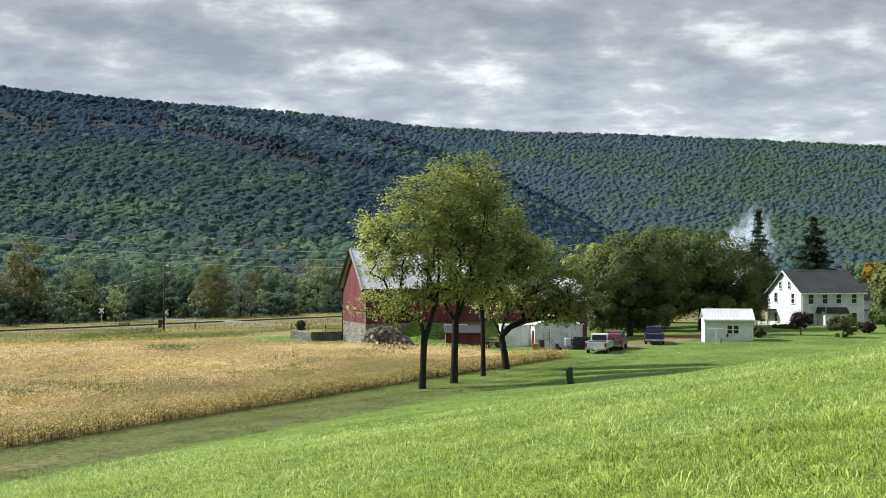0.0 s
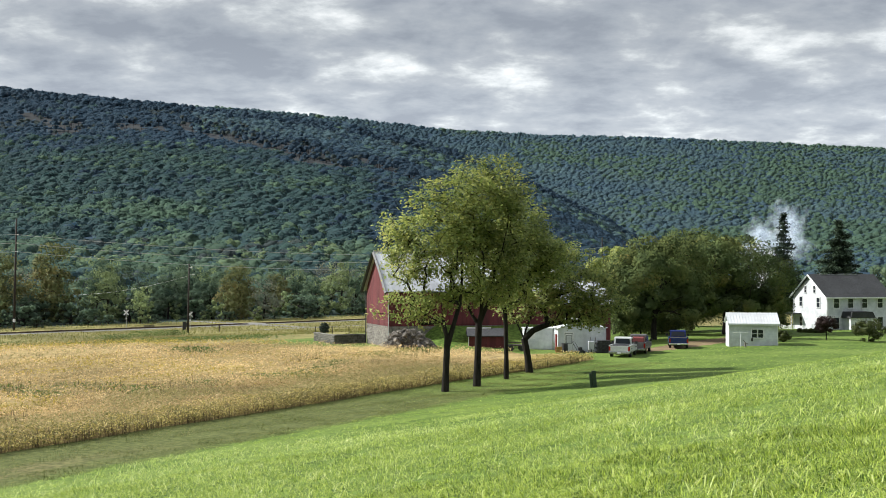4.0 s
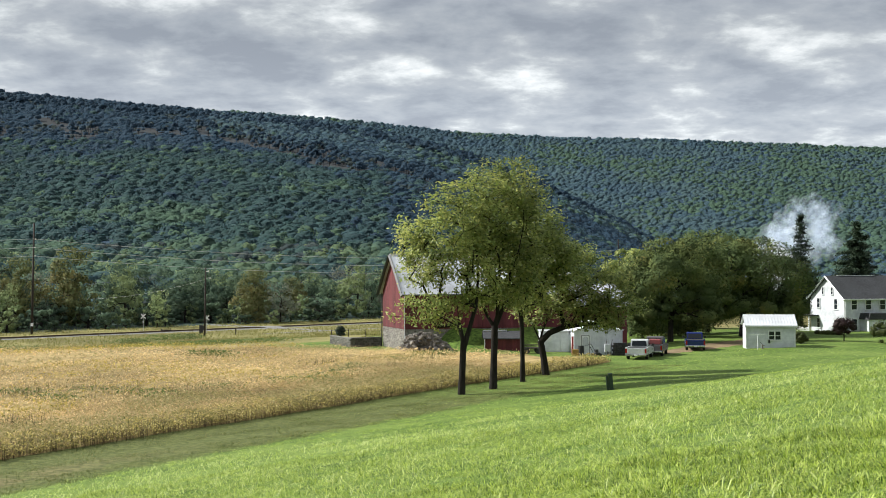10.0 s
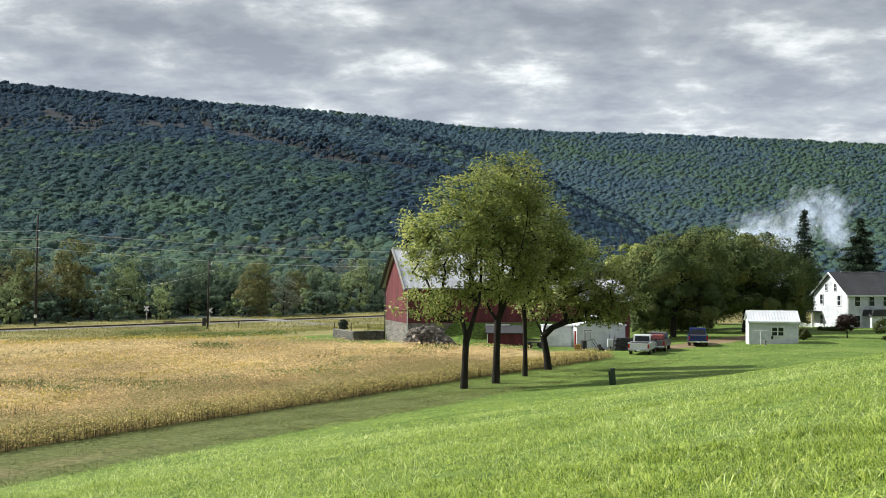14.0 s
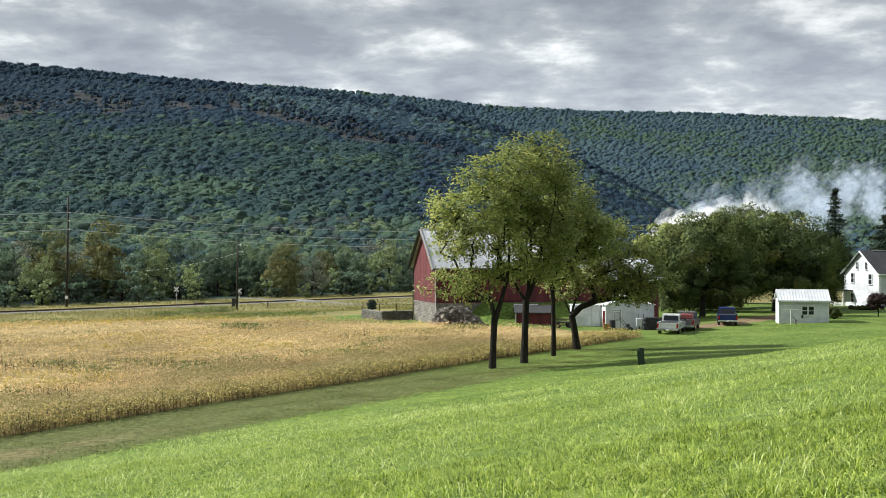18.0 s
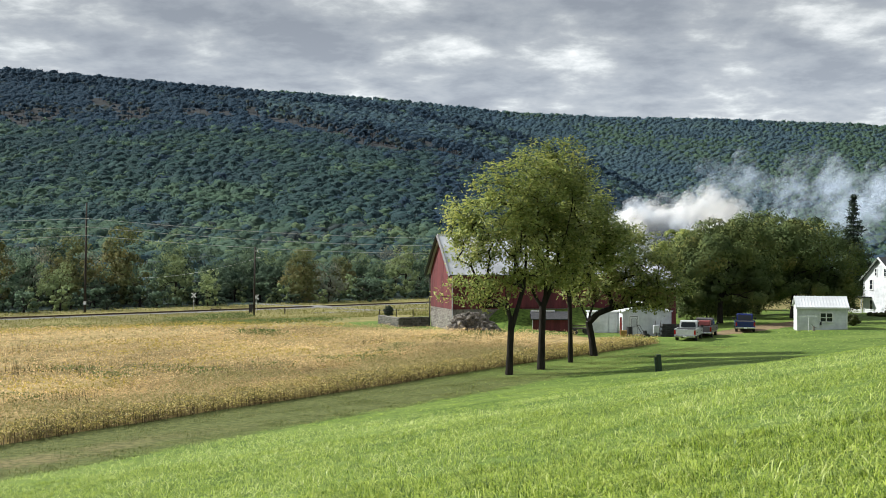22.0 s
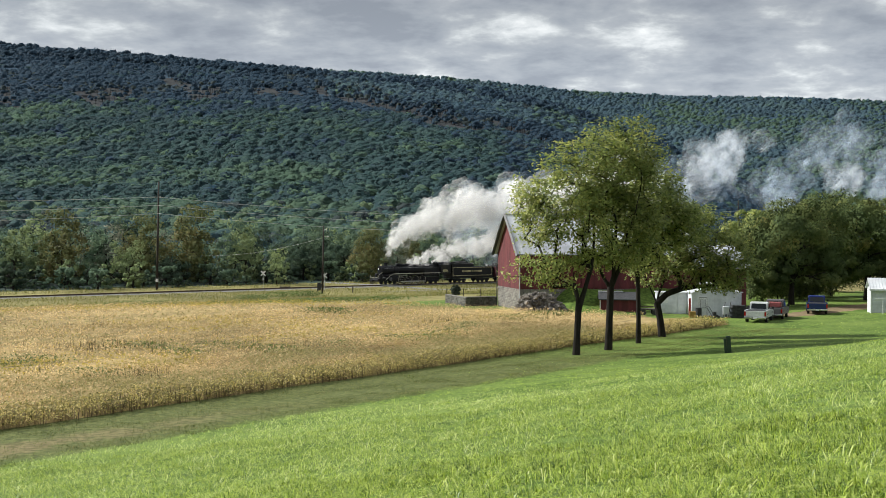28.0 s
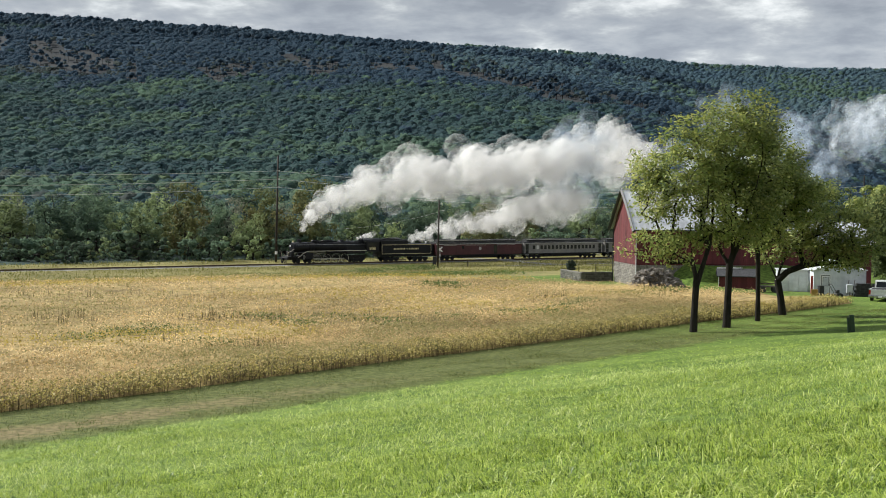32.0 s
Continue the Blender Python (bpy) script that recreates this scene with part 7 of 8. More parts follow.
M_CARROOF = surface("dark_car_roof", (0.015, 0.015, 0.016), (0.03, 0.03, 0.031), 1.5, 0.6)
M_CARTRIM = plain("pale_roof_edge", (0.45, 0.44, 0.42), 0.5)
M_POLE = surface("creosoted_pole", (0.018, 0.014, 0.012), (0.05, 0.04, 0.032), 3, 0.9, stretch=(1, 1, 0.1))
M_WIRE = plain("aluminium_wire", (0.62, 0.63, 0.62), 0.5, 0.0)
M_INSUL = plain("pale_insulator", (0.6, 0.6, 0.58), 0.3)
M_SIGN = plain("white_sign", (0.78, 0.78, 0.78), 0.45)
M_COAL = surface("coal", (0.008, 0.008, 0.009), (0.03, 0.03, 0.031), 5, 0.6, bump=0.9, bump_scale=4)


def track_angle(s):
    """Bearing of the line going back: straight past the field, then curving away up the valley."""
    return radians(42.16 - 29.0 * float(np.clip((s - 215) / 120.0, 0, 1)))


TS = np.arange(-160, 700, 1.0)
TX = np.cumsum([math.sin(track_angle(s)) for s in TS])
TY = np.cumsum([math.cos(track_angle(s)) for s in TS])
TX = TX - np.interp(0, TS, TX) + TRACK_P[0]
TY = TY - np.interp(0, TS, TY) + TRACK_P[1]


def on_track(s, off=0.0):
    """World x, y at s metres behind the engine's last place, off metres beyond the track's middle."""
    a = track_angle(s)
    p = np.array([np.interp(s, TS, TX), np.interp(s, TS, TY)]) + off * np.array([-math.cos(a), math.sin(a)])
    return float(p[0]), float(p[1])


def railway():
    n = 90
    V, F = [], []
    prof = [(-3.6, -0.75), (-2.6, -0.32), (-1.7, -0.20), (1.7, -0.20), (2.6, -0.32), (3.6, -0.75)]
    ss = np.linspace(-140, 520, n)
    for s in ss:
        for o, dz in prof:
            x, y = on_track(s, o)
            V.append((x, y, RAIL_Z + dz))
    k = len(prof)
    for i in range(n - 1):
        for j in range(k - 1):
            a = i * k + j
            F.append((a, a + 1, a + k + 1, a + k))
    t = tagged(new("railway_track", mesh_np("railway_track", V, F, [M_BALLAST], True)), "single railway track on grey ballast", "railway track", kind="structure")
    sec = [(-0.04, 0.0), (0.04, 0.0), (0.04, -0.03), (0.015, -0.045), (0.015, -0.12), (0.07, -0.15), (-0.07, -0.15), (-0.015, -0.12), (-0.015, -0.045), (-0.04, -0.03)]
    for o in (-0.72, 0.72):
        RV, RF = [], []
        q = len(sec)
        for i, s in enumerate(ss):
            for a, b in sec:
                RV.append((*on_track(s, o + a), RAIL_Z + b))
            if i:
                RF += [((i - 1) * q + j, (i - 1) * q + (j + 1) % q, i * q + (j + 1) % q, i * q + j) for j in range(q)]
        part("rail", mesh_np("rail", RV, RF, [M_RAIL]), None, t)
    TV, TF = [], []
    rng = np.random.default_rng(3)
    B = np.array([(-1, -1, 0), (1, -1, 0), (1, 1, 0), (-1, 1, 0), (-1, -1, 1), (1, -1, 1), (1, 1, 1), (-1, 1, 1)], float)
    Q = np.array([(4, 5, 6, 7), (0, 1, 5, 4), (1, 2, 6, 5), (2, 3, 7, 6), (3, 0, 4, 7)])
    for i, s in enumerate(np.arange(-120, 400, 0.56)):
        a = track_angle(s)
        tx, ty = on_track(s + rng.uniform(-0.04, 0.04), rng.uniform(-0.04, 0.04))
        T = B * np.array([0.11, 1.3, 0.12])
        P = np.column_stack([T[:, 0] * math.sin(a) - T[:, 1] * math.cos(a) + tx, T[:, 0] * math.cos(a) + T[:, 1] * math.sin(a) + ty, T[:, 2] + RAIL_Z - 0.27 + rng.uniform(-0.01, 0.01)])
        TV.append(P)
        TF.append(Q + i * 8)
    o = part("ties", mesh_np("ties", np.concatenate(TV), np.concatenate(TF), [M_TIE]), None, t)
    tagged(o, kind="stuff")


railway()


def pole_at(name, x, y, height, r, lean, label, arms=()):
    z = gz(x, y)
    p = holder(name, pose(x, y, z, 0, lean, 0), label, "utility pole", "poles along the railway")
    bm = bmesh.new()
    tube(bm, (0, 0, -0.5), (0, 0, height), r, r * 0.62, 10)
    part("pole", bm, M_POLE, p, smooth=True)
    for zz, ln in arms:
        part("crossarm", boxes((-ln, ln, -0.06, 0.06, zz - 0.06, zz + 0.06)), M_POLE, p)
    return p


def wire(name, a, b, sag, label, r=0.03, n=28):
    a, b = Vector(a), Vector(b)
    cu = bpy.data.curves.new(name, "CURVE")
    cu.dimensions, cu.bevel_depth, cu.bevel_resolution = "3D", r, 1
    sp = cu.splines.new("POLY")
    sp.points.add(n)
    for i in range(n + 1):
        f = i / n
        p = a.lerp(b, f)
        sp.points[i].co = (p.x, p.y, p.z - sag * 4 * f * (1 - f), 1)
    cu.materials.append(M_WIRE)
    ob = new(name, cu)
    return tagged(ob, label, "wire", "overhead wires")


def lines():
    y1 = 226.5
    x1 = ground_along(-21, y1)
    y3 = 350.0
    x3 = ground_along(1023, y3)
    d13 = Vector((x3 - x1, y3 - y1, 0))
    x0, y0 = x1 - d13.x * 0.9, y1 - d13.y * 0.9
    zt = [18.0, 16.4, 14.8]
    tall = []
    for x, y, ln, h in ((x1, y1, 0.9, 21.0), (x3, y3, 0.4, 21.0), (x0, y0, 0.5, 21.0)):
        p = pole_at("power_pole", x, y, h, 0.24, ln, "tall dark wooden power pole beside the railway")
        for zz in zt:
            part("insulator", tubes(((0.15, -0.1, zz), (0.5, -0.25, zz), 0.07), ((0.46, -0.22, zz - 0.1), (0.46, -0.22, zz + 0.12), 0.09)), M_INSUL, p)
        part("pole_band", tubes(((0, 0, 1.6), (0, 0, 2.2), 0.265)), M_SIGN, p)
        tall.append((x, y, gz(x, y)))
    for k, zz in enumerate(zt):
        for (a, b, sg) in ((tall[0], tall[1], 3.0 + 0.2 * k), (tall[2], tall[0], 2.2 + 0.2 * k)):
            wire("power_line", (a[0] + 0.3, a[1] - 0.2, a[2] + zz), (b[0] + 0.3, b[1] - 0.2, b[2] + zz), sg, "pale power line slung along the railway", 0.032)
    # low pole by the level crossing
    y2 = 221.0
    x2 = ground_along(290, y2)
    p = pole_at("utility_pole", x2, y2, 12.6, 0.20, 0.8, "dark wooden utility pole by the level crossing")
    part("insulator", tubes(((0.1, -0.1, 11.9), (0.55, -0.2, 11.9), 0.06), ((0.55, -0.2, 11.8), (0.55, -0.2, 12.2), 0.09)), M_INSUL, p)
    part("lamp_arm", tubes(((0.1, 0, 10.6), (0.8, -0.1, 10.75), 0.04), ((0.7, -0.1, 10.62), (1.0, -0.1, 10.72), 0.11)), M_INSUL, p)
    part("meter_box", boxes((-0.32, -0.12, -0.25, 0.1, 1.2, 1.9)), M_DARK, p)
    xb = ground_along(40, 262)
    wire("service_wire", (x2, y2, gz(x2, y2) + 10.4), (xb, 262, gz(xb, 262) + 6.0), 1.2, "thin wire from the crossing pole into the trees", 0.014)
    # crossing signs
    for c, y, tw in ((180, 240.0, 10), (294, 233.0, 10)):
        x = ground_along(c, y)
        z = gz(x, y)
        s = holder("crossbuck_sign", pose(x, y, z, 0, 0, tw), "white railway crossing sign of crossed boards on a post", "crossing sign", "level crossing signs")
        part("post", boxes((-0.06, 0.06, -0.05, 0.05, -0.3, 3.5)), M_CARTRIM, s)
        for a in (45, -45):
            bm = boxes((-0.66, 0.66, -0.09, -0.06, -0.115, 0.115))
            bmesh.ops.rotate(bm, verts=bm.verts, matrix=Matrix.Rotation(radians(a), 3, "Y"))
            bmesh.ops.translate(bm, verts=bm.verts, vec=(0, 0.015 * (a > 0), 2.95))
            part("board", bm, M_SIGN, s)
        part("marker", boxes((-0.12, 0.12, -0.08, -0.05, 1.6, 1.95)), M_SIGN, s)
    x, y = on_track(70, -8)
    c = holder("relay_cabinet", pose(ground_along(284, 231), 231, gz(ground_along(284, 231), 231), 0, 0, 12), "dark relay cabinet at the crossing", "cabinet")
    part("body", boxes((-0.35, 0.35, -0.3, 0.3, 0, 1.5), bevel=0.02), M_DARK, c)
    part("cap", boxes((-0.42, 0.42, -0.36, 0.36, 1.5, 1.6)), M_DARK, c)
    c = holder("marker_post", pose(ground_along(346, 226), 226, gz(ground_along(346, 226), 226)), "short dark marker post in the verge", "post")
    part("post", boxes((-0.09, 0.09, -0.09, 0.09, -0.2, 1.25), bevel=0.01), M_WOODOLD, c)
    c = holder("low_barrier", pose(ground_along(212, 238), 238, gz(ground_along(212, 238), 238), 0, 0, 8), "low weathered rail barrier near the crossing", "barrier")
    for k in range(3):
        part("post", boxes((k * 0.9, k * 0.9 + 0.12, 0, 0.12, -0.2, 0.6)), M_WOODOLD, c)
    for zz in (0.3, 0.55):
        part("rail", boxes((-0.1, 2.0, -0.04, 0.0, zz - 0.06, zz + 0.06)), M_WOODOLD, c)


lines()


def gravel_lane():
    V, F = [], []
    n = 60
    for i in range(n + 1):
        s = 30 + 110 * i / n
        for j, o in enumerate(np.linspace(-21.5, -19.0, 5)):
            x, y = on_track(s + 6, o + 1.0 * math.sin(s / 23))
            V.append((x, y, gz(x, y) + 0.05 - 0.08 * (j in (0, 4))))
    for i in range(n):
        for j in range(4):
            a = i * 5 + j
            F.append((a, a + 1, a + 6, a + 5))
    m = len(V)
    for i in range(31):
        f = i / 30
        for j, o in enumerate(np.linspace(-2.2, 2.2, 5)):
            x, y = on_track(52 + o, -21 + 42 * f)
            zz = max(gz(x, y), RAIL_Z - 0.02 if abs(-21 + 42 * f) < 2.2 else -99) + 0.045 - 0.08 * (j in (0, 4))
            V.append((x, y, zz))
    for i in range(30):
        for j in range(4):
            a = m + i * 5 + j
            F.append((a, a + 1, a + 6, a + 5))
    tagged(new("gravel_lane", mesh_np("gravel_lane", V, F, [M_BALLAST], True)), "pale gravel farm lane with a level crossing", "lane", kind="structure")


gravel_lane()


# ---------------------------------------------------------------- the train
DRIVER_R = 0.89
SPEED = 12.15
HEADING = math.degrees(math.atan2(-TRACK_D[1], -TRACK_D[0]))
DRIVERS, RODS = [], []
SMALL_WHEELS = {}


def frame_lines(x0, x1, z0, z1, y, w):
    return [(x0, x1, y - 0.006, y + 0.006, z0, z0 + w), (x0, x1, y - 0.006, y + 0.006, z1 - w, z1), (x0, x0 + w, y - 0.006, y + 0.006, z0 + w, z1 - w), (x1 - w, x1, y - 0.006, y + 0.006, z0 + w, z1 - w)]


def driver_wheel(r):
    bm = bmesh.new()
    seg = 36
    # tyre ring
    for a in range(seg):
        t0, t1 = 2 * math.pi * a / seg, 2 * math.pi * (a + 1) / seg
        q = []
        for t in (t0, t1):
            for rr, yy in ((r, -0.07), (r, 0.07), (r * 0.86, 0.07), (r * 0.86, -0.07)):
                q.append(bm.verts.new((rr * math.cos(t), yy, rr * math.sin(t))))
        for k in range(4):
            bm.faces.new((q[k], q[(k + 1) % 4], q[4 + (k + 1) % 4], q[4 + k]))
    for a in range(14):
        t = 2 * math.pi * a / 14
        tube(bm, (0, 0, 0), (r * 0.88 * math.cos(t), 0, r * 0.88 * math.sin(t)), 0.055, 0.04, 5)
    tube(bm, (0, -0.12, 0), (0, 0.12, 0), 0.22, seg=14)
    # counterweight
    prism(bm, [(r * 0.87 * math.cos(t), r * 0.87 * math.sin(t)) for t in np.linspace(2.1, 4.2, 9)], -0.06, 0.075)
    tube(bm, (0.36, 0.0, 0), (0.36, 0.2, 0), 0.09, seg=10)
    return bm


def small_wheel(r):
    bm = bmesh.new()
    tube(bm, (0, -0.06, 0), (0, 0.06, 0), r, seg=20)
    tube(bm, (0, 0.05, 0), (0, 0.10, 0), r * 0.35, seg=12)
    return bm


def wheel_row(parent, xs, r, name="wheel", big=False):
    me = None
    for x in xs:
        for s in (1, -1):
            if me is None:
                o = part(name, driver_wheel(r) if big else small_wheel(r), M_BLACK, parent)
                me = o.data
            else:
                o = part(name, me, None, parent)
            o.matrix_basis = pose(x, s * 0.78, r, 0, 0, 0)
            if big:
                DRIVERS.append((o, x, s * 0.78, r))
            else:
                SMALL_WHEELS[o.data.name] = r
            if big:
                bm = bmesh.new()
                k = 40
                vs = [bm.verts.new((rr * math.cos(2 * math.pi * i / k), 0.078 * s, rr * math.sin(2 * math.pi * i / k))) for i in range(k) for rr in (r * 0.985, r * 0.93)]
                for i in range(k):
                    bm.faces.new((vs[2 * i], vs[2 * i + 1], vs[(2 * i + 3) % (2 * k)], vs[(2 * i + 2) % (2 * k)]))
                part("tyre_rim", bm, M_LINING, o, "pale painted tyre edge")


def locomotive():
    e = holder("steam_locomotive", Matrix.Identity(4), "large black steam locomotive with cream lining, under way", "locomotive")
    # boiler
    bm = bmesh.new()
    tube(bm, (-2.0, 0, 3.05), (-6.5, 0, 3.05), 0.98, 0.98, 28)
    tube(bm, (-6.5, 0, 3.05), (-10.5, 0, 3.1), 0.99, 1.10, 28, False)
    tube(bm, (-10.5, 0, 3.1), (-17.6, 0, 3.1), 1.10, 1.14, 28)
    b = part("boiler", bm, M_BLACK, e, smooth=True)
    part("firebox", boxes((-17.6, -13.2, -1.25, 1.25, 1.7, 3.3), bevel=0.12), M_BLACK, e)
    for x in (-3.2, -5.2, -7.4, -9.6, -11.8, -14.2):
        bm = bmesh.new()
        rr = 1.0 if x > -6.5 else (1.06 if x > -10 else 1.14)
        tube(bm, (x, 0, 3.08), (x - 0.09, 0, 3.08), rr + 0.02, seg=28)
        part("boiler_band", bm, M_BLACK, b)
    bm = bmesh.new()
    tube(bm, (-1.9, 0, 3.05), (-2.02, 0, 3.05), 0.90, 0.96, 28)
    sd = part("smokebox_door", bm, M_BLACK, e)
    bm = bmesh.new()
    tube(bm, (-1.62, 0, 3.35), (-1.92, 0, 3.35), 0.24, 0.2, 14)
    hl = part("headlight", bm, M_BLACK, e)
    bm = bmesh.new()
    tube(bm, (-1.60, 0, 3.35), (-1.63, 0, 3.35), 0.19, seg=14)
    part("lens", bm, M_SIGN, hl)
    bm = bmesh.new()
    tube(bm, (-3.5, 0, 3.85), (-3.5, 0, 4.55), 0.42, 0.36, 18)
    tube(bm, (-3.5, 0, 4.5), (-3.5, 0, 4.62), 0.44, 0.44, 18)
    part("smokestack", bm, M_BLACK, e)
    part("bell", tubes(((-2.25, 0, 3.95), (-2.25, 0, 4.32), 0.2)), M_GOLD, e, "brass bell before the stack")
    for x0, x1, hh in ((-7.6, -6.2, 4.42), (-10.8, -8.4, 4.40), (-13.2, -12.2, 4.42)):
        part("dome", boxes((x0, x1, -0.42, 0.42, 3.9, hh), bevel=0.18), M_BLACK, e)
    part("top_casing", boxes((-11.6, -6.8, -0.5, 0.5, 4.05, 4.26), bevel=0.08), M_BLACK, e)
    for k in range(3):
        part("safety_valve", tubes(((-13.8 - k * 0.35, 0.2, 4.1), (-13.8 - k * 0.35, 0.2, 4.45), 0.07)), M_STEEL, e)
    # running board and its cream edge, falling at the front
    rb = part("running_board", boxes((-17.6, -5.2, 0.85, 1.5, 2.30, 2.38), (-17.6, -5.2, -1.5, -0.85, 2.30, 2.38)), M_BLACK, e)
    for s in (1, -1):
        bm = bmesh.new()
        box(bm, -17.6, -5.2, s * 1.5, s * 1.52, 2.29, 2.40)
        q = [(-5.2, 2.35), (-4.4, 2.28), (-3.6, 1.95), (-3.0, 1.45), (-2.5, 1.15)]
        for (xa, za), (xb, zb) in zip(q, q[1:]):
            tube(bm, (xa, s * 1.5, za), (xb, s * 1.5, zb), 0.05, seg=6)
        part("lining", bm, M_LINING, rb, "cream edging")
        part("handrail", tubes(((-17.5, s * 1.2, 3.55), (-2.4, s * 1.05, 3.55), 0.025), seg=6), M_STEEL, e)
        bm = bmesh.new()
        box(bm, -5.75, -4.0, s * 0.95, s * 1.55, 0.75, 1.75, bevel=0.15)
        tube(bm, (-5.8, s * 1.25, 1.75), (-3.9, s * 1.25, 1.75), 0.26, seg=14)
        cy = part("cylinder", bm, M_BLACK, e)
        bm = bmesh.new()
        tube(bm, (-3.98, s * 1.25, 1.2), (-3.9, s * 1.25, 1.2), 0.42, seg=18)
        part("cylinder_cover", bm, M_STEEL, cy)
        part("crosshead_guide", boxes((-7.3, -5.75, s * 1.2, s * 1.32, 1.35, 1.45), (-7.3, -5.75, s * 1.2, s * 1.32, 0.95, 1.03)), M_STEEL, e)
        # side rod and main rod, moved with the wheels
        sr = part("side_rod", boxes((-13.15, -7.05, s * 0.98 - 0.03, s * 0.98 + 0.03, -0.09, 0.09), *[(x - 0.16, x + 0.16, s * 0.98 - 0.05, s * 0.98 + 0.05, -0.16, 0.16) for x in (-7.1, -9.1, -11.1, -13.1)]), M_STEEL, e)
        RODS.append((sr, 0.0))
        mr = part("main_rod", boxes((-9.1, -6.6, s * 1.08 - 0.03, s * 1.08 + 0.03, -0.08, 0.08), (-9.3, -8.9, s * 1.08 - 0.06, s * 1.08 + 0.06, -0.17, 0.17)), M_STEEL, e)
        RODS.append((mr, 0.0))
        part("valve_gear", tubes(((-5.8, s * 1.28, 1.75), (-8.2, s * 1.28, 1.95), 0.04), ((-8.2, s * 1.28, 2.25), (-8.3, s * 1.28, 1.4), 0.05), ((-8.3, s * 1.2, 1.4), (-9.1, s * 1.2, 1.1), 0.04), seg=6), M_STEEL, e)
        part("air_tank", tubes(((-12.8, s * 1.15, 2.05), (-8.8, s * 1.15, 2.05), 0.2), seg=12), M_BLACK, e)
    # frame, pilot
    part("main_frame", boxes((-18.0, -1.2, -0.62, 0.62, 0.75, 1.45)), M_BLACK, e)
    part("pilot_deck", boxes((-2.6, -0.35, -1.4, 1.4, 1.15, 1.32)), M_BLACK, e)
    pl = part("pilot", boxes((-0.6, -0.3, -1.45, 1.45, 0.75, 1.2), bevel=0.04), M_BLACK, e)
    for k in range(13):
        yy = -1.2 + k * 0.2
        part("pilot_bar", tubes(((-0.35, yy, 0.95), (-0.02 - 0.25 * abs(yy) / 1.2, yy * 0.9, 0.15), 0.035), seg=5), M_BLACK, pl)
    part("coupler", boxes((-0.35, 0.15, -0.16, 0.16, 0.82, 1.08), bevel=0.04), M_BLACK, pl)
    part("step_rail", tubes(((-0.45, 1.35, 1.2), (-0.45, 1.35, 2.1), 0.025), ((-0.45, -1.35, 1.2), (-0.45, -1.35, 2.1), 0.025), ((-0.45, 1.35, 2.1), (-1.9, 1.1, 2.75), 0.025), ((-0.45, 1.35, 1.6), (-0.45, -1.35, 1.6), 0.02), seg=6), M_LINING, pl)
    part("air_pump", boxes((-2.0, -1.3, 0.3, 1.05, 1.32, 2.35), (-2.0, -1.3, -1.05, -0.3, 1.32, 2.35), bevel=0.1), M_BLACK, e)
    # wheels
    wheel_row(e, (-2.9, -5.3), 0.45)
    wheel_row(e, (-7.1, -9.1, -11.1, -13.1), DRIVER_R, "driving_wheel", True)
    wheel_row(e, (-15.2, -16.8), 0.5)
    part("trailing_frame", boxes((-17.6, -14.4, 0.88, 1.0, 0.45, 0.85), (-17.6, -14.4, -1.0, -0.88, 0.45, 0.85), bevel=0.05), M_BLACK, e)
    # cab
    cab = part("cab", boxes((-20.6, -17.7, 1.42, 1.5, 2.2, 4.0), (-20.6, -17.7, -1.5, -1.42, 2.2, 4.0), (-17.8, -17.7, -1.45, 1.45, 2.2, 4.1)), M_BLACK, e)
    part("cab_floor", boxes((-20.7, -17.7, -1.5, 1.5, 2.1, 2.22)), M_BLACK, cab)
    bm = bmesh.new()
    rp = [(1.62 * math.sin(t), 3.05 + 1.68 * math.cos(t)) for t in np.linspace(-0.98, 0.98, 13)]
    prism(bm, rp + [(q * 0.96, w - 0.06) for q, w in rp[::-1]], 17.2, 21.0)
    bmesh.ops.rotate(bm, verts=bm.verts, matrix=Matrix.Rotation(radians(90), 3, "Z"))
    part("cab_roof", bm, M_BLACK, cab)
    for s in (1, -1):
        for k in range(2):
            part("cab_window", boxes((-19.75 + k * 0.85, -19.05 + k * 0.85, s * 1.5, s * 1.512, 3.15, 3.85)), M_INSUL if k == 5 else M_GLASS, cab)
        part("window_frame", boxes(*frame_lines(-19.8, -18.1, 3.1, 3.9, s * 1.513, 0.06)), M_BLACK, cab)
        part("number_panel", boxes(*frame_lines(-19.75, -18.35, 2.45, 2.98, s * 1.51, 0.07)), M_GOLD, cab)
        for k in range(4):
            part("number_bar", boxes((-19.55 + k * 0.28, -19.37 + k * 0.28, s * 1.50, s * 1.514, 2.6, 2.84)), M_GOLD, cab)
    part("step", boxes((-20.3, -19.7, 1.3, 1.5, 0.7, 0.76), (-20.3, -19.7, 1.3, 1.5, 1.3, 1.36), (-20.3, -20.24, 1.4, 1.5, 0.7, 2.1)), M_BLACK, e)
    return e


LETTER_W = [0.34, 0.30, 0.32, 0.34, 0.14, 0.34, 0.34, 0, 0.30, 0, 0.34, 0.34, 0.32, 0.32, 0.34, 0.30, 0.32, 0.34]


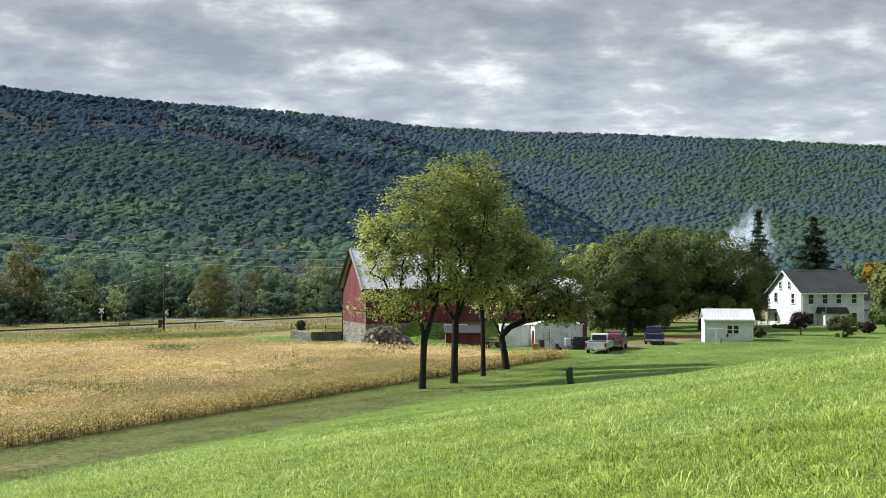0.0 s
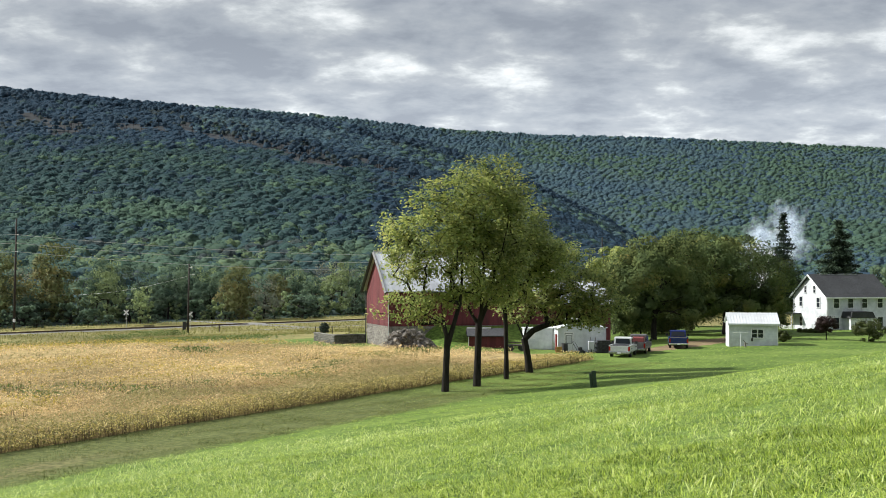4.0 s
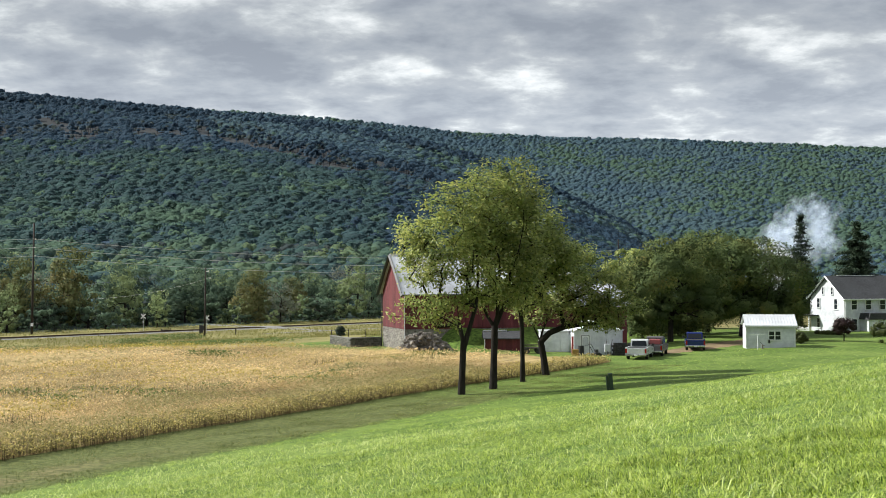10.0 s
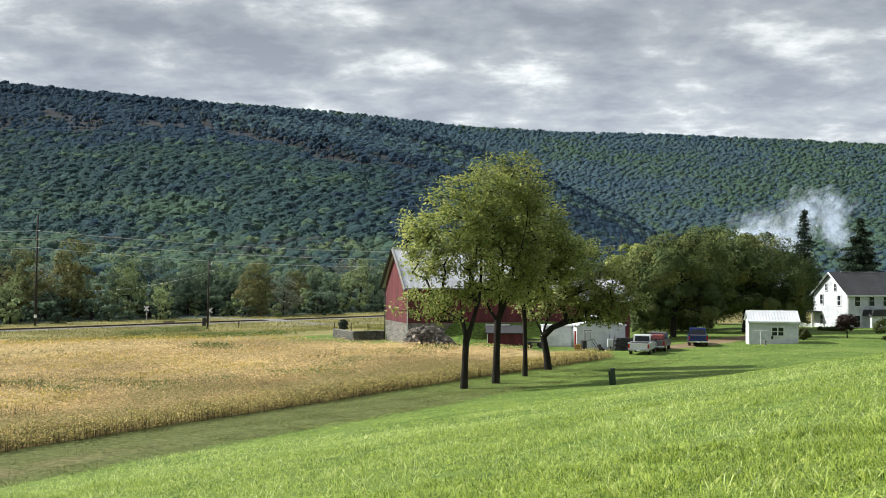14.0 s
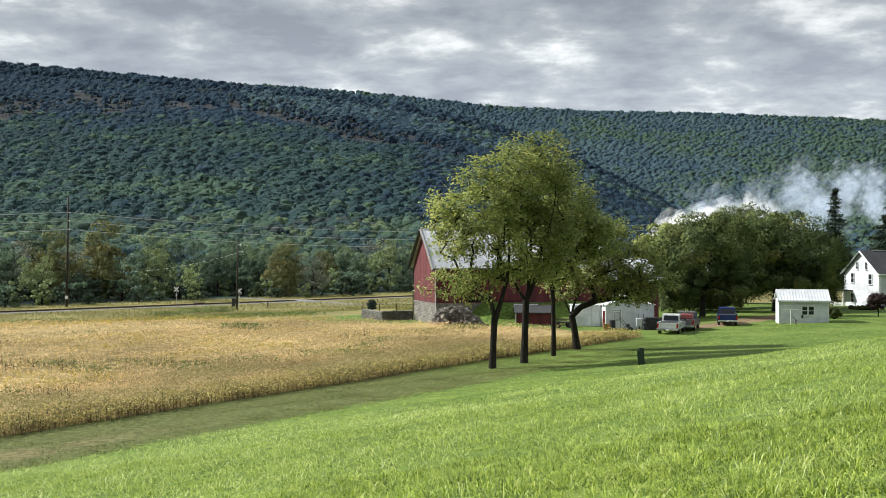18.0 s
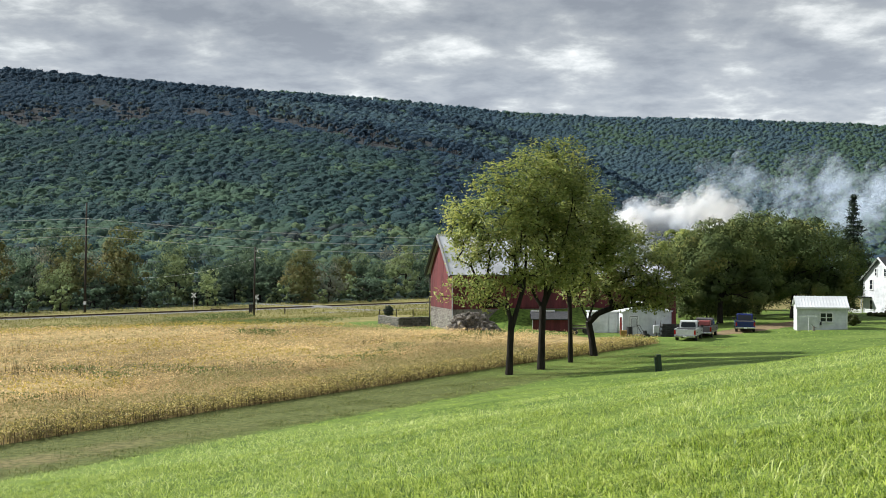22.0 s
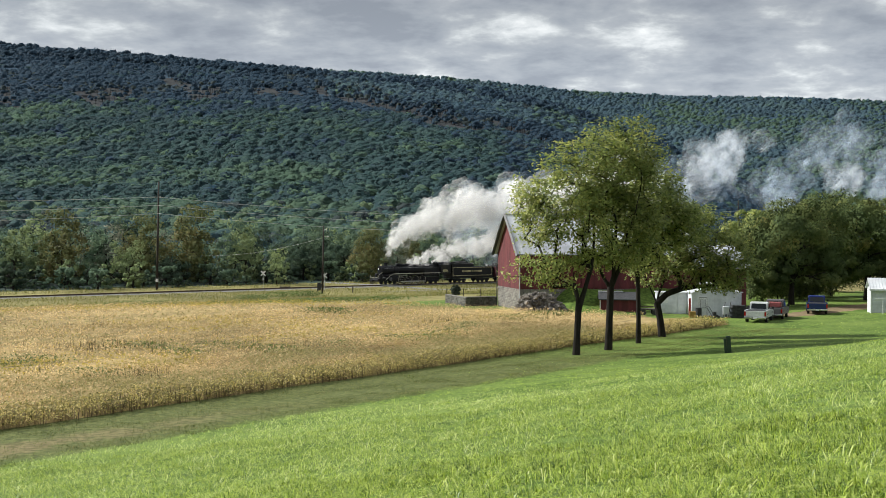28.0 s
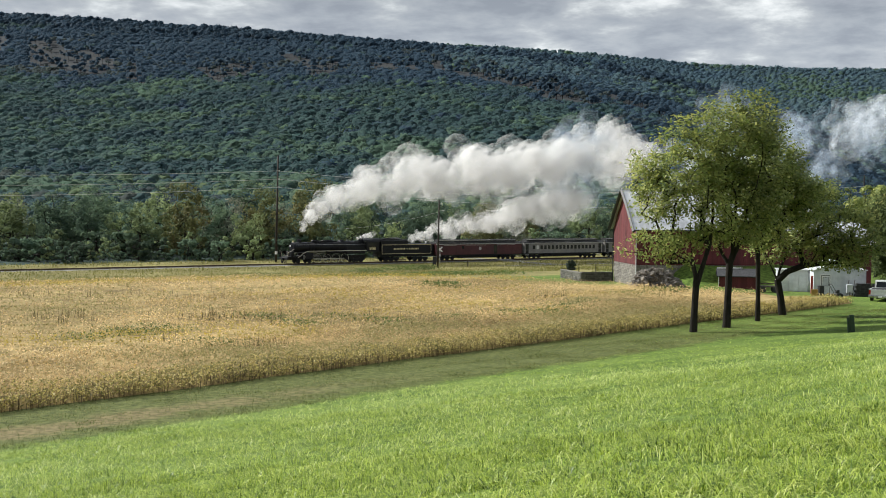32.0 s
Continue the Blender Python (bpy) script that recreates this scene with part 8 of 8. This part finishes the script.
def tender():
    t = holder("tender", Matrix.Identity(4), "black coal tender with gold lining and lettering bars", "tender")
    part("frame", boxes((-33.2, -20.9, -1.3, 1.3, 1.0, 1.35)), M_BLACK, t)
    part("tank", boxes((-33.2, -21.0, -1.52, 1.52, 1.35, 3.55), bevel=0.05), M_BLACK, t)
    bm = bmesh.new()
    prism(bm, [(-1.3, 3.55), (1.3, 3.55), (1.3, 4.1), (0.9, 4.4), (-0.9, 4.4), (-1.3, 4.1)], 21.1, 27.6)
    bmesh.ops.rotate(bm, verts=bm.verts, matrix=Matrix.Rotation(radians(90), 3, "Z"))
    part("coal_bunker", bm, M_BLACK, t)
    V, F = lumpy(3, 91, 0.3)
    part("coal", mesh_np("coal", V * np.array([2.8, 0.95, 0.4]) + np.array([-24.3, 0, 4.35]), F, [M_COAL]), None, t)
    for s in (1, -1):
        part("lining", boxes(*frame_lines(-33.0, -21.2, 1.55, 3.4, s * 1.528, 0.07)), M_GOLD, t, "thin gold lining")
        x = -29.9
        for w in LETTER_W:
            if w:
                part("lettering_bar", boxes((x, x + w * 0.62, s * 1.522, s * 1.534, 2.38, 2.72)), M_GOLD, t)
            x += max(w, 0.26) + 0.02
    part("rear_ladder", tubes(((-33.3, 0.9, 1.3), (-33.3, 0.9, 3.7), 0.03), ((-33.3, 0.5, 1.3), (-33.3, 0.5, 3.7), 0.03), *[((-33.3, 0.5, 1.5 + k * 0.35), (-33.3, 0.9, 1.5 + k * 0.35), 0.02) for k in range(6)], seg=5), M_INSUL, t)
    for xc in (-23.7, -30.7):
        part("truck_frame", boxes((xc - 1.9, xc + 1.9, 0.92, 1.05, 0.4, 0.85), (xc - 1.9, xc + 1.9, -1.05, -0.92, 0.4, 0.85), bevel=0.06), M_BLACK, t)
        wheel_row(t, (xc - 1.3, xc, xc + 1.3), 0.45)
    part("rear_lamp", boxes((-32.9, -32.6, -0.2, 0.2, 3.55, 3.95), bevel=0.05), M_INSUL, t)
    return t


def car_shell(t, L, paint):
    """Heavyweight car body, roof with raised clerestory, and two six-wheel trucks; x from 0 back to -L."""
    part("body", boxes((-L, 0, -1.5, 1.5, 1.15, 3.38)), paint, t)
    part("side_sill", boxes((-L, 0, -1.52, 1.52, 0.95, 1.18)), M_BLACK, t)
    bm = bmesh.new()
    prof = [(-1.6, 3.36), (1.6, 3.36), (1.5, 3.55), (1.05, 3.78), (-1.05, 3.78), (-1.5, 3.55)]
    prism(bm, prof, 0.0, L)
    bmesh.ops.rotate(bm, verts=bm.verts, matrix=Matrix.Rotation(radians(90), 3, "Z"))
    roof = part("roof", bm, M_CARROOF, t)
    bm = bmesh.new()
    prism(bm, [(-0.92, 3.76), (0.92, 3.76), (0.95, 4.12), (0.5, 4.28), (-0.5, 4.28), (-0.95, 4.12)], 1.1, L - 1.1)
    bmesh.ops.rotate(bm, verts=bm.verts, matrix=Matrix.Rotation(radians(90), 3, "Z"))
    part("clerestory", bm, M_CARROOF, roof)
    part("roof_edge", boxes((-L, 0, -1.64, -1.56, 3.30, 3.42), (-L, 0, 1.56, 1.64, 3.30, 3.42)), M_CARTRIM, roof)
    part("clerestory_edge", boxes((-L + 1.0, -1.0, 0.93, 0.99, 4.06, 4.16), (-L + 1.0, -1.0, -0.99, -0.93, 4.06, 4.16)), M_CARTRIM, roof)
    for k in range(6):
        x = -3 - k * (L - 6) / 5
        part("roof_vent", boxes((x - 0.2, x + 0.2, 0.2, 0.5, 4.26, 4.38)), M_CARROOF, roof)
    part("underframe", boxes((-L + 6, -6, -1.0, 1.0, 0.45, 0.95), bevel=0.08), M_BLACK, t)
    for x0 in (0, -L - 0.35):
        part("end_diaphragm", boxes((x0, x0 + 0.35, -0.6, 0.6, 1.2, 3.4)), M_BLACK, t)
    for xc in (-3.2, -L + 3.2):
        part("truck_frame", boxes((xc - 1.9, xc + 1.9, 0.92, 1.05, 0.4, 0.8), (xc - 1.9, xc + 1.9, -1.05, -0.92, 0.4, 0.8), bevel=0.06), M_BLACK, t)
        wheel_row(t, (xc - 1.3, xc, xc + 1.3), 0.45)


def baggage_car():
    L = 22.3
    t = holder("baggage_car", Matrix.Identity(4), "maroon baggage car with sliding doors and a dark roof", "railway car")
    car_shell(t, L, M_MAROON)
    for s in (1, -1):
        for xc, w in ((-14.2, 2.6), (-6.2, 2.2)):
            d = part("sliding_door", boxes((xc - w / 2, xc + w / 2, s * 1.5, s * 1.535, 1.25, 3.2)), M_MAROON, t)
            part("door_window", boxes((xc - w / 2 + 0.25, xc - w / 2 + 0.8, s * 1.53, s * 1.545, 2.3, 2.95)), M_GLASS, d)
        # closed dark panel imitates the shade inside an open doorway
        part("doorway", boxes((-15.7, -14.8, s * 1.49, s * 1.542, 1.25, 3.15)), M_GLASS, t, "dark panel standing in for shade in an open doorway")
        bm = bmesh.new()
        tube(bm, (-11.2, s * 1.5, 2.4), (-11.2, s * 1.52, 2.4), 0.34, seg=20)
        part("emblem", bm, M_CARTRIM, t, "pale round emblem")
        part("letter_band", boxes((-20.5, -2.0, s * 1.5, s * 1.508, 3.08, 3.14)), M_CARTRIM, t)
    return t


def coach():
    L = 22.5
    t = holder("passenger_coach", Matrix.Identity(4), "grey heavyweight passenger coach with a row of windows", "railway car", "grey coaches")
    car_shell(t, L, M_CARGREY)
    for s in (1, -1):
        n = 17
        for k in range(n):
            x = -2.6 - k * (L - 5.2) / (n - 1)
            w = part("window", boxes(*frame_lines(x - 0.40, x + 0.40, 1.98, 2.92, s * 1.508, 0.06)), M_CARGREY, t)
            part("pane", boxes((x - 0.34, x + 0.34, s * 1.5, s * 1.507, 2.04, 2.86)), M_GLASS if k != 1 else M_INSUL, w)
        part("belt_rail", boxes((-L + 0.3, -0.3, s * 1.5, s * 1.53, 1.84, 1.93)), M_CARGREY, t)
        for x in (-0.75, -L + 0.75):
            d = part("vestibule_door", boxes((x - 0.4, x + 0.4, s * 1.5, s * 1.512, 1.2, 3.15)), M_BLACK, t)
            part("door_glass", boxes((x - 0.25, x + 0.25, s * 1.512, s * 1.52, 2.1, 3.0)), M_GLASS, d)
            part("step", boxes(*[(x - 0.4, x + 0.4, s * 1.15, s * 1.55, 0.35 + 0.28 * q, 0.40 + 0.28 * q) for q in range(3)]), M_CARTRIM, t)
    return t


LOCO, TENDER, BAGGAGE = locomotive(), tender(), baggage_car()
COACHES = [coach()]
for _k in range(2):
    COACHES.append(copy_thing(COACHES[0], Matrix.Identity(4)))


def train_pose(t, back=0.0):
    s = SPEED * (32.0 - t) + back
    x, y = on_track(s)
    return pose(x, y, RAIL_Z, 0, 0, HEADING + 42.16 - math.degrees(track_angle(s + 10)))


TRAIN = [(LOCO, 0.0), (TENDER, 0.0), (BAGGAGE, 34.3), (COACHES[0], 57.4), (COACHES[1], 80.7), (COACHES[2], 104.0)]
# ---------------------------------------------------------------- smoke and steam
scene.cycles.transparent_max_bounces = 96
scene.cycles.diffuse_bounces = 8


def smoke_material(name, colour, dense, scale, bite, torn=0.0):
    m, t, p = material(name)
    N, L = t.nodes, t.links
    N.remove(p)
    co = N.new("ShaderNodeTexCoord")
    n = N.new("ShaderNodeTexNoise")
    n.inputs["Scale"].default_value, n.inputs["Detail"].default_value, n.inputs["Roughness"].default_value = scale, 5, 0.6
    L.new(co.outputs["Object"], n.inputs["Vector"])
    r = ramp_node(t, [(0.5 - bite + torn, (0, 0, 0)), (0.5 + bite + torn, (dense, dense, dense))])
    L.new(n.outputs["Fac"], r.inputs[0])
    d, tr, tp = N.new("ShaderNodeBsdfDiffuse"), N.new("ShaderNodeBsdfTranslucent"), N.new("ShaderNodeBsdfTransparent")
    d.inputs[0].default_value = tr.inputs[0].default_value = (*colour, 1)
    # normals bent toward the sun brighten a billow round its sides, imitating scattering
    add, nv = N.new("ShaderNodeVectorMath"), N.new("ShaderNodeVectorMath")
    add.operation, nv.operation = "ADD", "NORMALIZE"
    add.inputs[0].default_value = (-1.0, 0.0, 0.9)
    L.new(N.new("ShaderNodeNewGeometry").outputs["Normal"], add.inputs[1])
    L.new(add.outputs[0], nv.inputs[0]), L.new(nv.outputs[0], d.inputs["Normal"])
    ms = N.new("ShaderNodeMixShader")
    ms.inputs[0].default_value = 0.5
    L.new(d.outputs[0], ms.inputs[1]), L.new(tr.outputs[0], ms.inputs[2])
    mt = N.new("ShaderNodeMixShader")
    L.new(r.outputs[0], mt.inputs[0]), L.new(tp.outputs[0], mt.inputs[1]), L.new(ms.outputs[0], mt.inputs[2])
    L.new(mt.outputs[0], N["Material Output"].inputs[0])
    return m


M_SMOKE = smoke_material("thick_white_smoke", (0.985, 0.975, 0.96), 0.14, 2.4, 0.18)
M_STEAM = smoke_material("white_steam", (0.985, 0.975, 0.96), 0.17, 2.2, 0.2)
M_WISP = smoke_material("thin_blue_smoke", (0.72, 0.82, 0.96), 0.056, 2.0, 0.14, 0.05)


def puff_mesh(name, mat, seed, sub=2, shells=(1.0,), amp=0.34, lobes=6, reach=0.62, tall=1.0):
    """A cloud of several billowing lobes, each in soft shells."""
    rng = np.random.default_rng(seed + 900)
    VV, FF, off = [], [], 0
    for q in range(lobes):
        v, f = lobe(sub, seed * 17 + q, shells, amp)
        d = rng.normal(size=3)
        d /= np.linalg.norm(d)
        d *= reach * rng.uniform(0.3, 1.0) * (q > 0)
        d[2] *= tall
        r = rng.uniform(0.26, 0.5) if q else 0.58
        VV.append(v * r + d)
        FF.append(f + off)
        off += len(v)
    return mesh_np(name, np.concatenate(VV), np.concatenate(FF), [mat], True)


def lobe(sub, seed, shells, amp):
    V, F = ico(sub)
    base = np.empty(len(V))
    for i, p in enumerate(V):
        q = Vector(p)
        o = Vector((seed * 5.3, seed * 2.1, 0))
        b = 0.0
        for k, (fr, am) in enumerate(((1.3, 1.0), (2.7, 0.55), (5.6, 0.28), (11.0, 0.12))):
            b += am * (1 - 2 * abs(noise.noise(q * fr + o * (k + 1))))
        base[i] = 1 + amp * (b - 1.0)
    VV, FF = [], []
    for k, s in enumerate(shells):
        VV.append(V * (base * s)[:, None])
        FF.append(F + k * len(V))
    return np.concatenate(VV), np.concatenate(FF)


PUFFS = [puff_mesh("smoke_puff", M_SMOKE, k, lobes=10, reach=0.74) for k in range(6)]
STEAMS = [puff_mesh("steam_puff", M_STEAM, 11 + k, lobes=9, reach=0.74) for k in range(4)]
M_LINGER = smoke_material("lingering_white_smoke", (0.86, 0.91, 0.98), 0.10, 2.2, 0.16, 0.05)
LINGERS = [puff_mesh("smoke_puff", M_LINGER, 31 + k, 2, (1.0, 0.76), 0.5, 18, 1.0, 1.35) for k in range(3)]
WISPS = [puff_mesh("smoke_wisp", M_WISP, 21 + k, 2, (1.0, 0.72), 0.55, 16, 0.95, 1.4) for k in range(4)]
SMOKE = []


def add_puff(mesh, name, label, size, path, spin=0.0):
    o = new(name, mesh)
    tagged(o, label, "smoke", "smoke of the engine", "stuff")
    SMOKE.append((o, size, path, spin))


STACK = 3.5


def plume():
    rng = np.random.default_rng(17)
    # billows that follow the stack: lag behind it, height, size
    n = 64
    for k in range(n):
        f = (k + 0.5) / n
        lag = 0.4 + 92 * f ** 1.25
        h = 5.3 + 4.4 * (1 - math.exp(-lag / 3.0)) + 10.5 * (1 - math.exp(-lag / 24)) + (3.5 * float(smooth01((lag - 40) / 40)))
        size = 0.7 + 1.7 * (1 - math.exp(-lag / 4.0)) + 5.0 * (1 - math.exp(-lag / 26))
        dz = rng.uniform(-0.55, 0.5) * size * min(1.0, 0.4 + lag / 25)
        dn = rng.uniform(-0.4, 0.4) * size
        drift = 0.55 * min(1.0, lag / 20) * rng.uniform(0.6, 1.4)
        sz = size * rng.uniform(0.7, 1.06)
        # the engine coasts up the valley; only some billows then stand above the trees
        coast = rng.uniform(0.1, 0.4) if k % 5 == 0 else rng.uniform(0.75, 0.95)
        opens = 13.2 + 0.05 * lag + rng.uniform(-0.8, 1.2)

        def path(t, lag=lag, h=h, dz=dz, dn=dn, drift=drift, coast=coast, opens=opens):
            s = SPEED * (32.0 - t) + STACK + lag + drift * (t - 29)
            x, y = on_track(s, 1.5 * (1 - math.exp(-lag / 20)) + dn)
            idle = coast * (1 - float(smooth01((t - opens + 2.0) / 4.0)))
            return x, y, RAIL_Z + (h + dz) * (1 - idle) + 0.12 * drift * (t - 29)
        add_puff(PUFFS[k % 6], "smoke_puff", "billowing white locomotive smoke puff", sz, path, rng.uniform(-5, 5))
    # low steam blown back from the safety valves over the tender
    for k in range(34):
        f = (k + 0.5) / 34
        lag = 46 * f ** 1.1
        h = 4.6 + 7.6 * f ** 0.9
        size = 1.0 + 3.9 * f ** 0.7
        dz = rng.uniform(-0.4, 0.5) * size

        def path(t, lag=lag, h=h, dz=dz):
            # the cloud is left behind as the valves close
            late = 6.0 + 1.2 * max(0.0, min(4.0, t - 28.0)) ** 2
            s = SPEED * (32.0 - t) + STACK + lag + late
            x, y = on_track(s, -0.8)
            low = 0.75 * (1 - float(smooth01((t - 20.0) / 5.0)))
            return x, y, RAIL_Z + (h + dz) * (1 - low)
        add_puff(STEAMS[k % 4], "steam_puff", "white steam drifting low over the tender", size * rng.uniform(0.75, 1.1), path, rng.uniform(-6, 6))
    # a feather of steam over the firebox
    for k in range(5):
        def path(t, k=k):
            s = SPEED * (32.0 - t) + 16.6 + 0.8 * k
            x, y = on_track(s, 0.0)
            return x, y, RAIL_Z + 4.75 + 0.16 * k
        add_puff(STEAMS[k % 3], "steam_puff", "small feather of steam over the firebox", 0.45 + 0.12 * k, path, 4.0)
    # smoke left along the line: rides with the train, then stays and thins upwards
    drops = list(np.linspace(-14, 11, 15)) + list(np.linspace(12.2, 31, 27))
    for k, td in enumerate(drops):
        lag = 58 + rng.uniform(-8, 16)
        h = (27 if td < 12 else 25) + rng.uniform(-8, 9)
        rise = rng.uniform(0.5, 1.1)
        thin = k % 3 != 0 or td < 19

        side = rng.uniform(-8, 5)

        def path(t, td=td, lag=lag, h=h, rise=rise, side=side):
            # slows down over the three seconds before it is left behind
            s_ride = SPEED * (32.0 - t) + STACK + lag
            s_stay = SPEED * (32.0 - td) + STACK + lag
            q = t - td
            s = s_ride if q < -3 else (s_stay + SPEED * 0.5 * (-(q) * ((-q) / 3.0)) if q < 0 else s_stay + 0.6 * q)
            if q < -3:
                s = s_ride - SPEED * 1.5
            up = rise * max(0.0, q) * (1 / (1 + 0.04 * max(0.0, q)))
            x, y = on_track(s, 3.0 - 1.3 * max(0.0, q) + side)
            return x, y, RAIL_Z + h * (0.62 + 0.38 * float(smooth01((q + 3.0) / 7.0))) + up
        if thin:
            add_puff(WISPS[k % 4], "smoke_wisp", "thin bluish smoke hanging over the trees", rng.uniform(5.5, 9.5), path, rng.uniform(-3, 3))
        else:
            add_puff(LINGERS[k % 3], "smoke_puff", "white smoke cloud lingering above the line", rng.uniform(5.2, 8.0), path, rng.uniform(-3, 3))


plume()


# ---------------------------------------------------------------- what moves
def motions():
    times = [0.0, 2.0, 4.0, 6.0, 8.0, 10.0, 12.0, 14.0, 16.0, 18.0, 20.0, 24.0, 28.0, 32.0]
    for ob, back in TRAIN:
        walk(ob, [(t, train_pose(t, back)) for t in times])
    # wheels turn while the train can be seen
    step = 0.1
    roll_from = 26.0
    ts = [0.0] + list(np.arange(roll_from, 32.001, step))
    for o, x, y, r in DRIVERS:
        walk(o, [(t, pose(x, y, r, 0, math.degrees(SPEED * max(0.0, t - roll_from) / r), 0)) for t in ts])
    fine = [0.0] + list(np.arange(roll_from, 32.001, 0.05))
    for ob, back in TRAIN:
        for o in ob.children_recursive:
            if o.type == "MESH" and o.data.name in SMALL_WHEELS:
                r, at = SMALL_WHEELS[o.data.name], o.location.copy()
                walk(o, [(t, pose(at.x, at.y, at.z, 0, math.degrees(SPEED * max(0.0, t - roll_from) / r), 0)) for t in fine])
    for o, off in RODS:
        rows = []
        for t in ts:
            a = SPEED * max(0.0, t - roll_from) / DRIVER_R
            rows.append((t, pose(0.36 * math.cos(a), 0, DRIVER_R - 0.36 * math.sin(a))))
        walk(o, rows)
    for o, size, path, spin in SMOKE:
        rows = []
        for t in np.arange(0, 32.001, 2.0):
            x, y, z = path(float(t))
            rows.append((float(t), pose(x, y, z, spin * t, spin * 0.6 * t, spin * t * 0.8)))
        o.scale = (size, size, size * (1.0 + 0.4 * (len(o.name) % 2)))
        walk(o, rows)


motions()
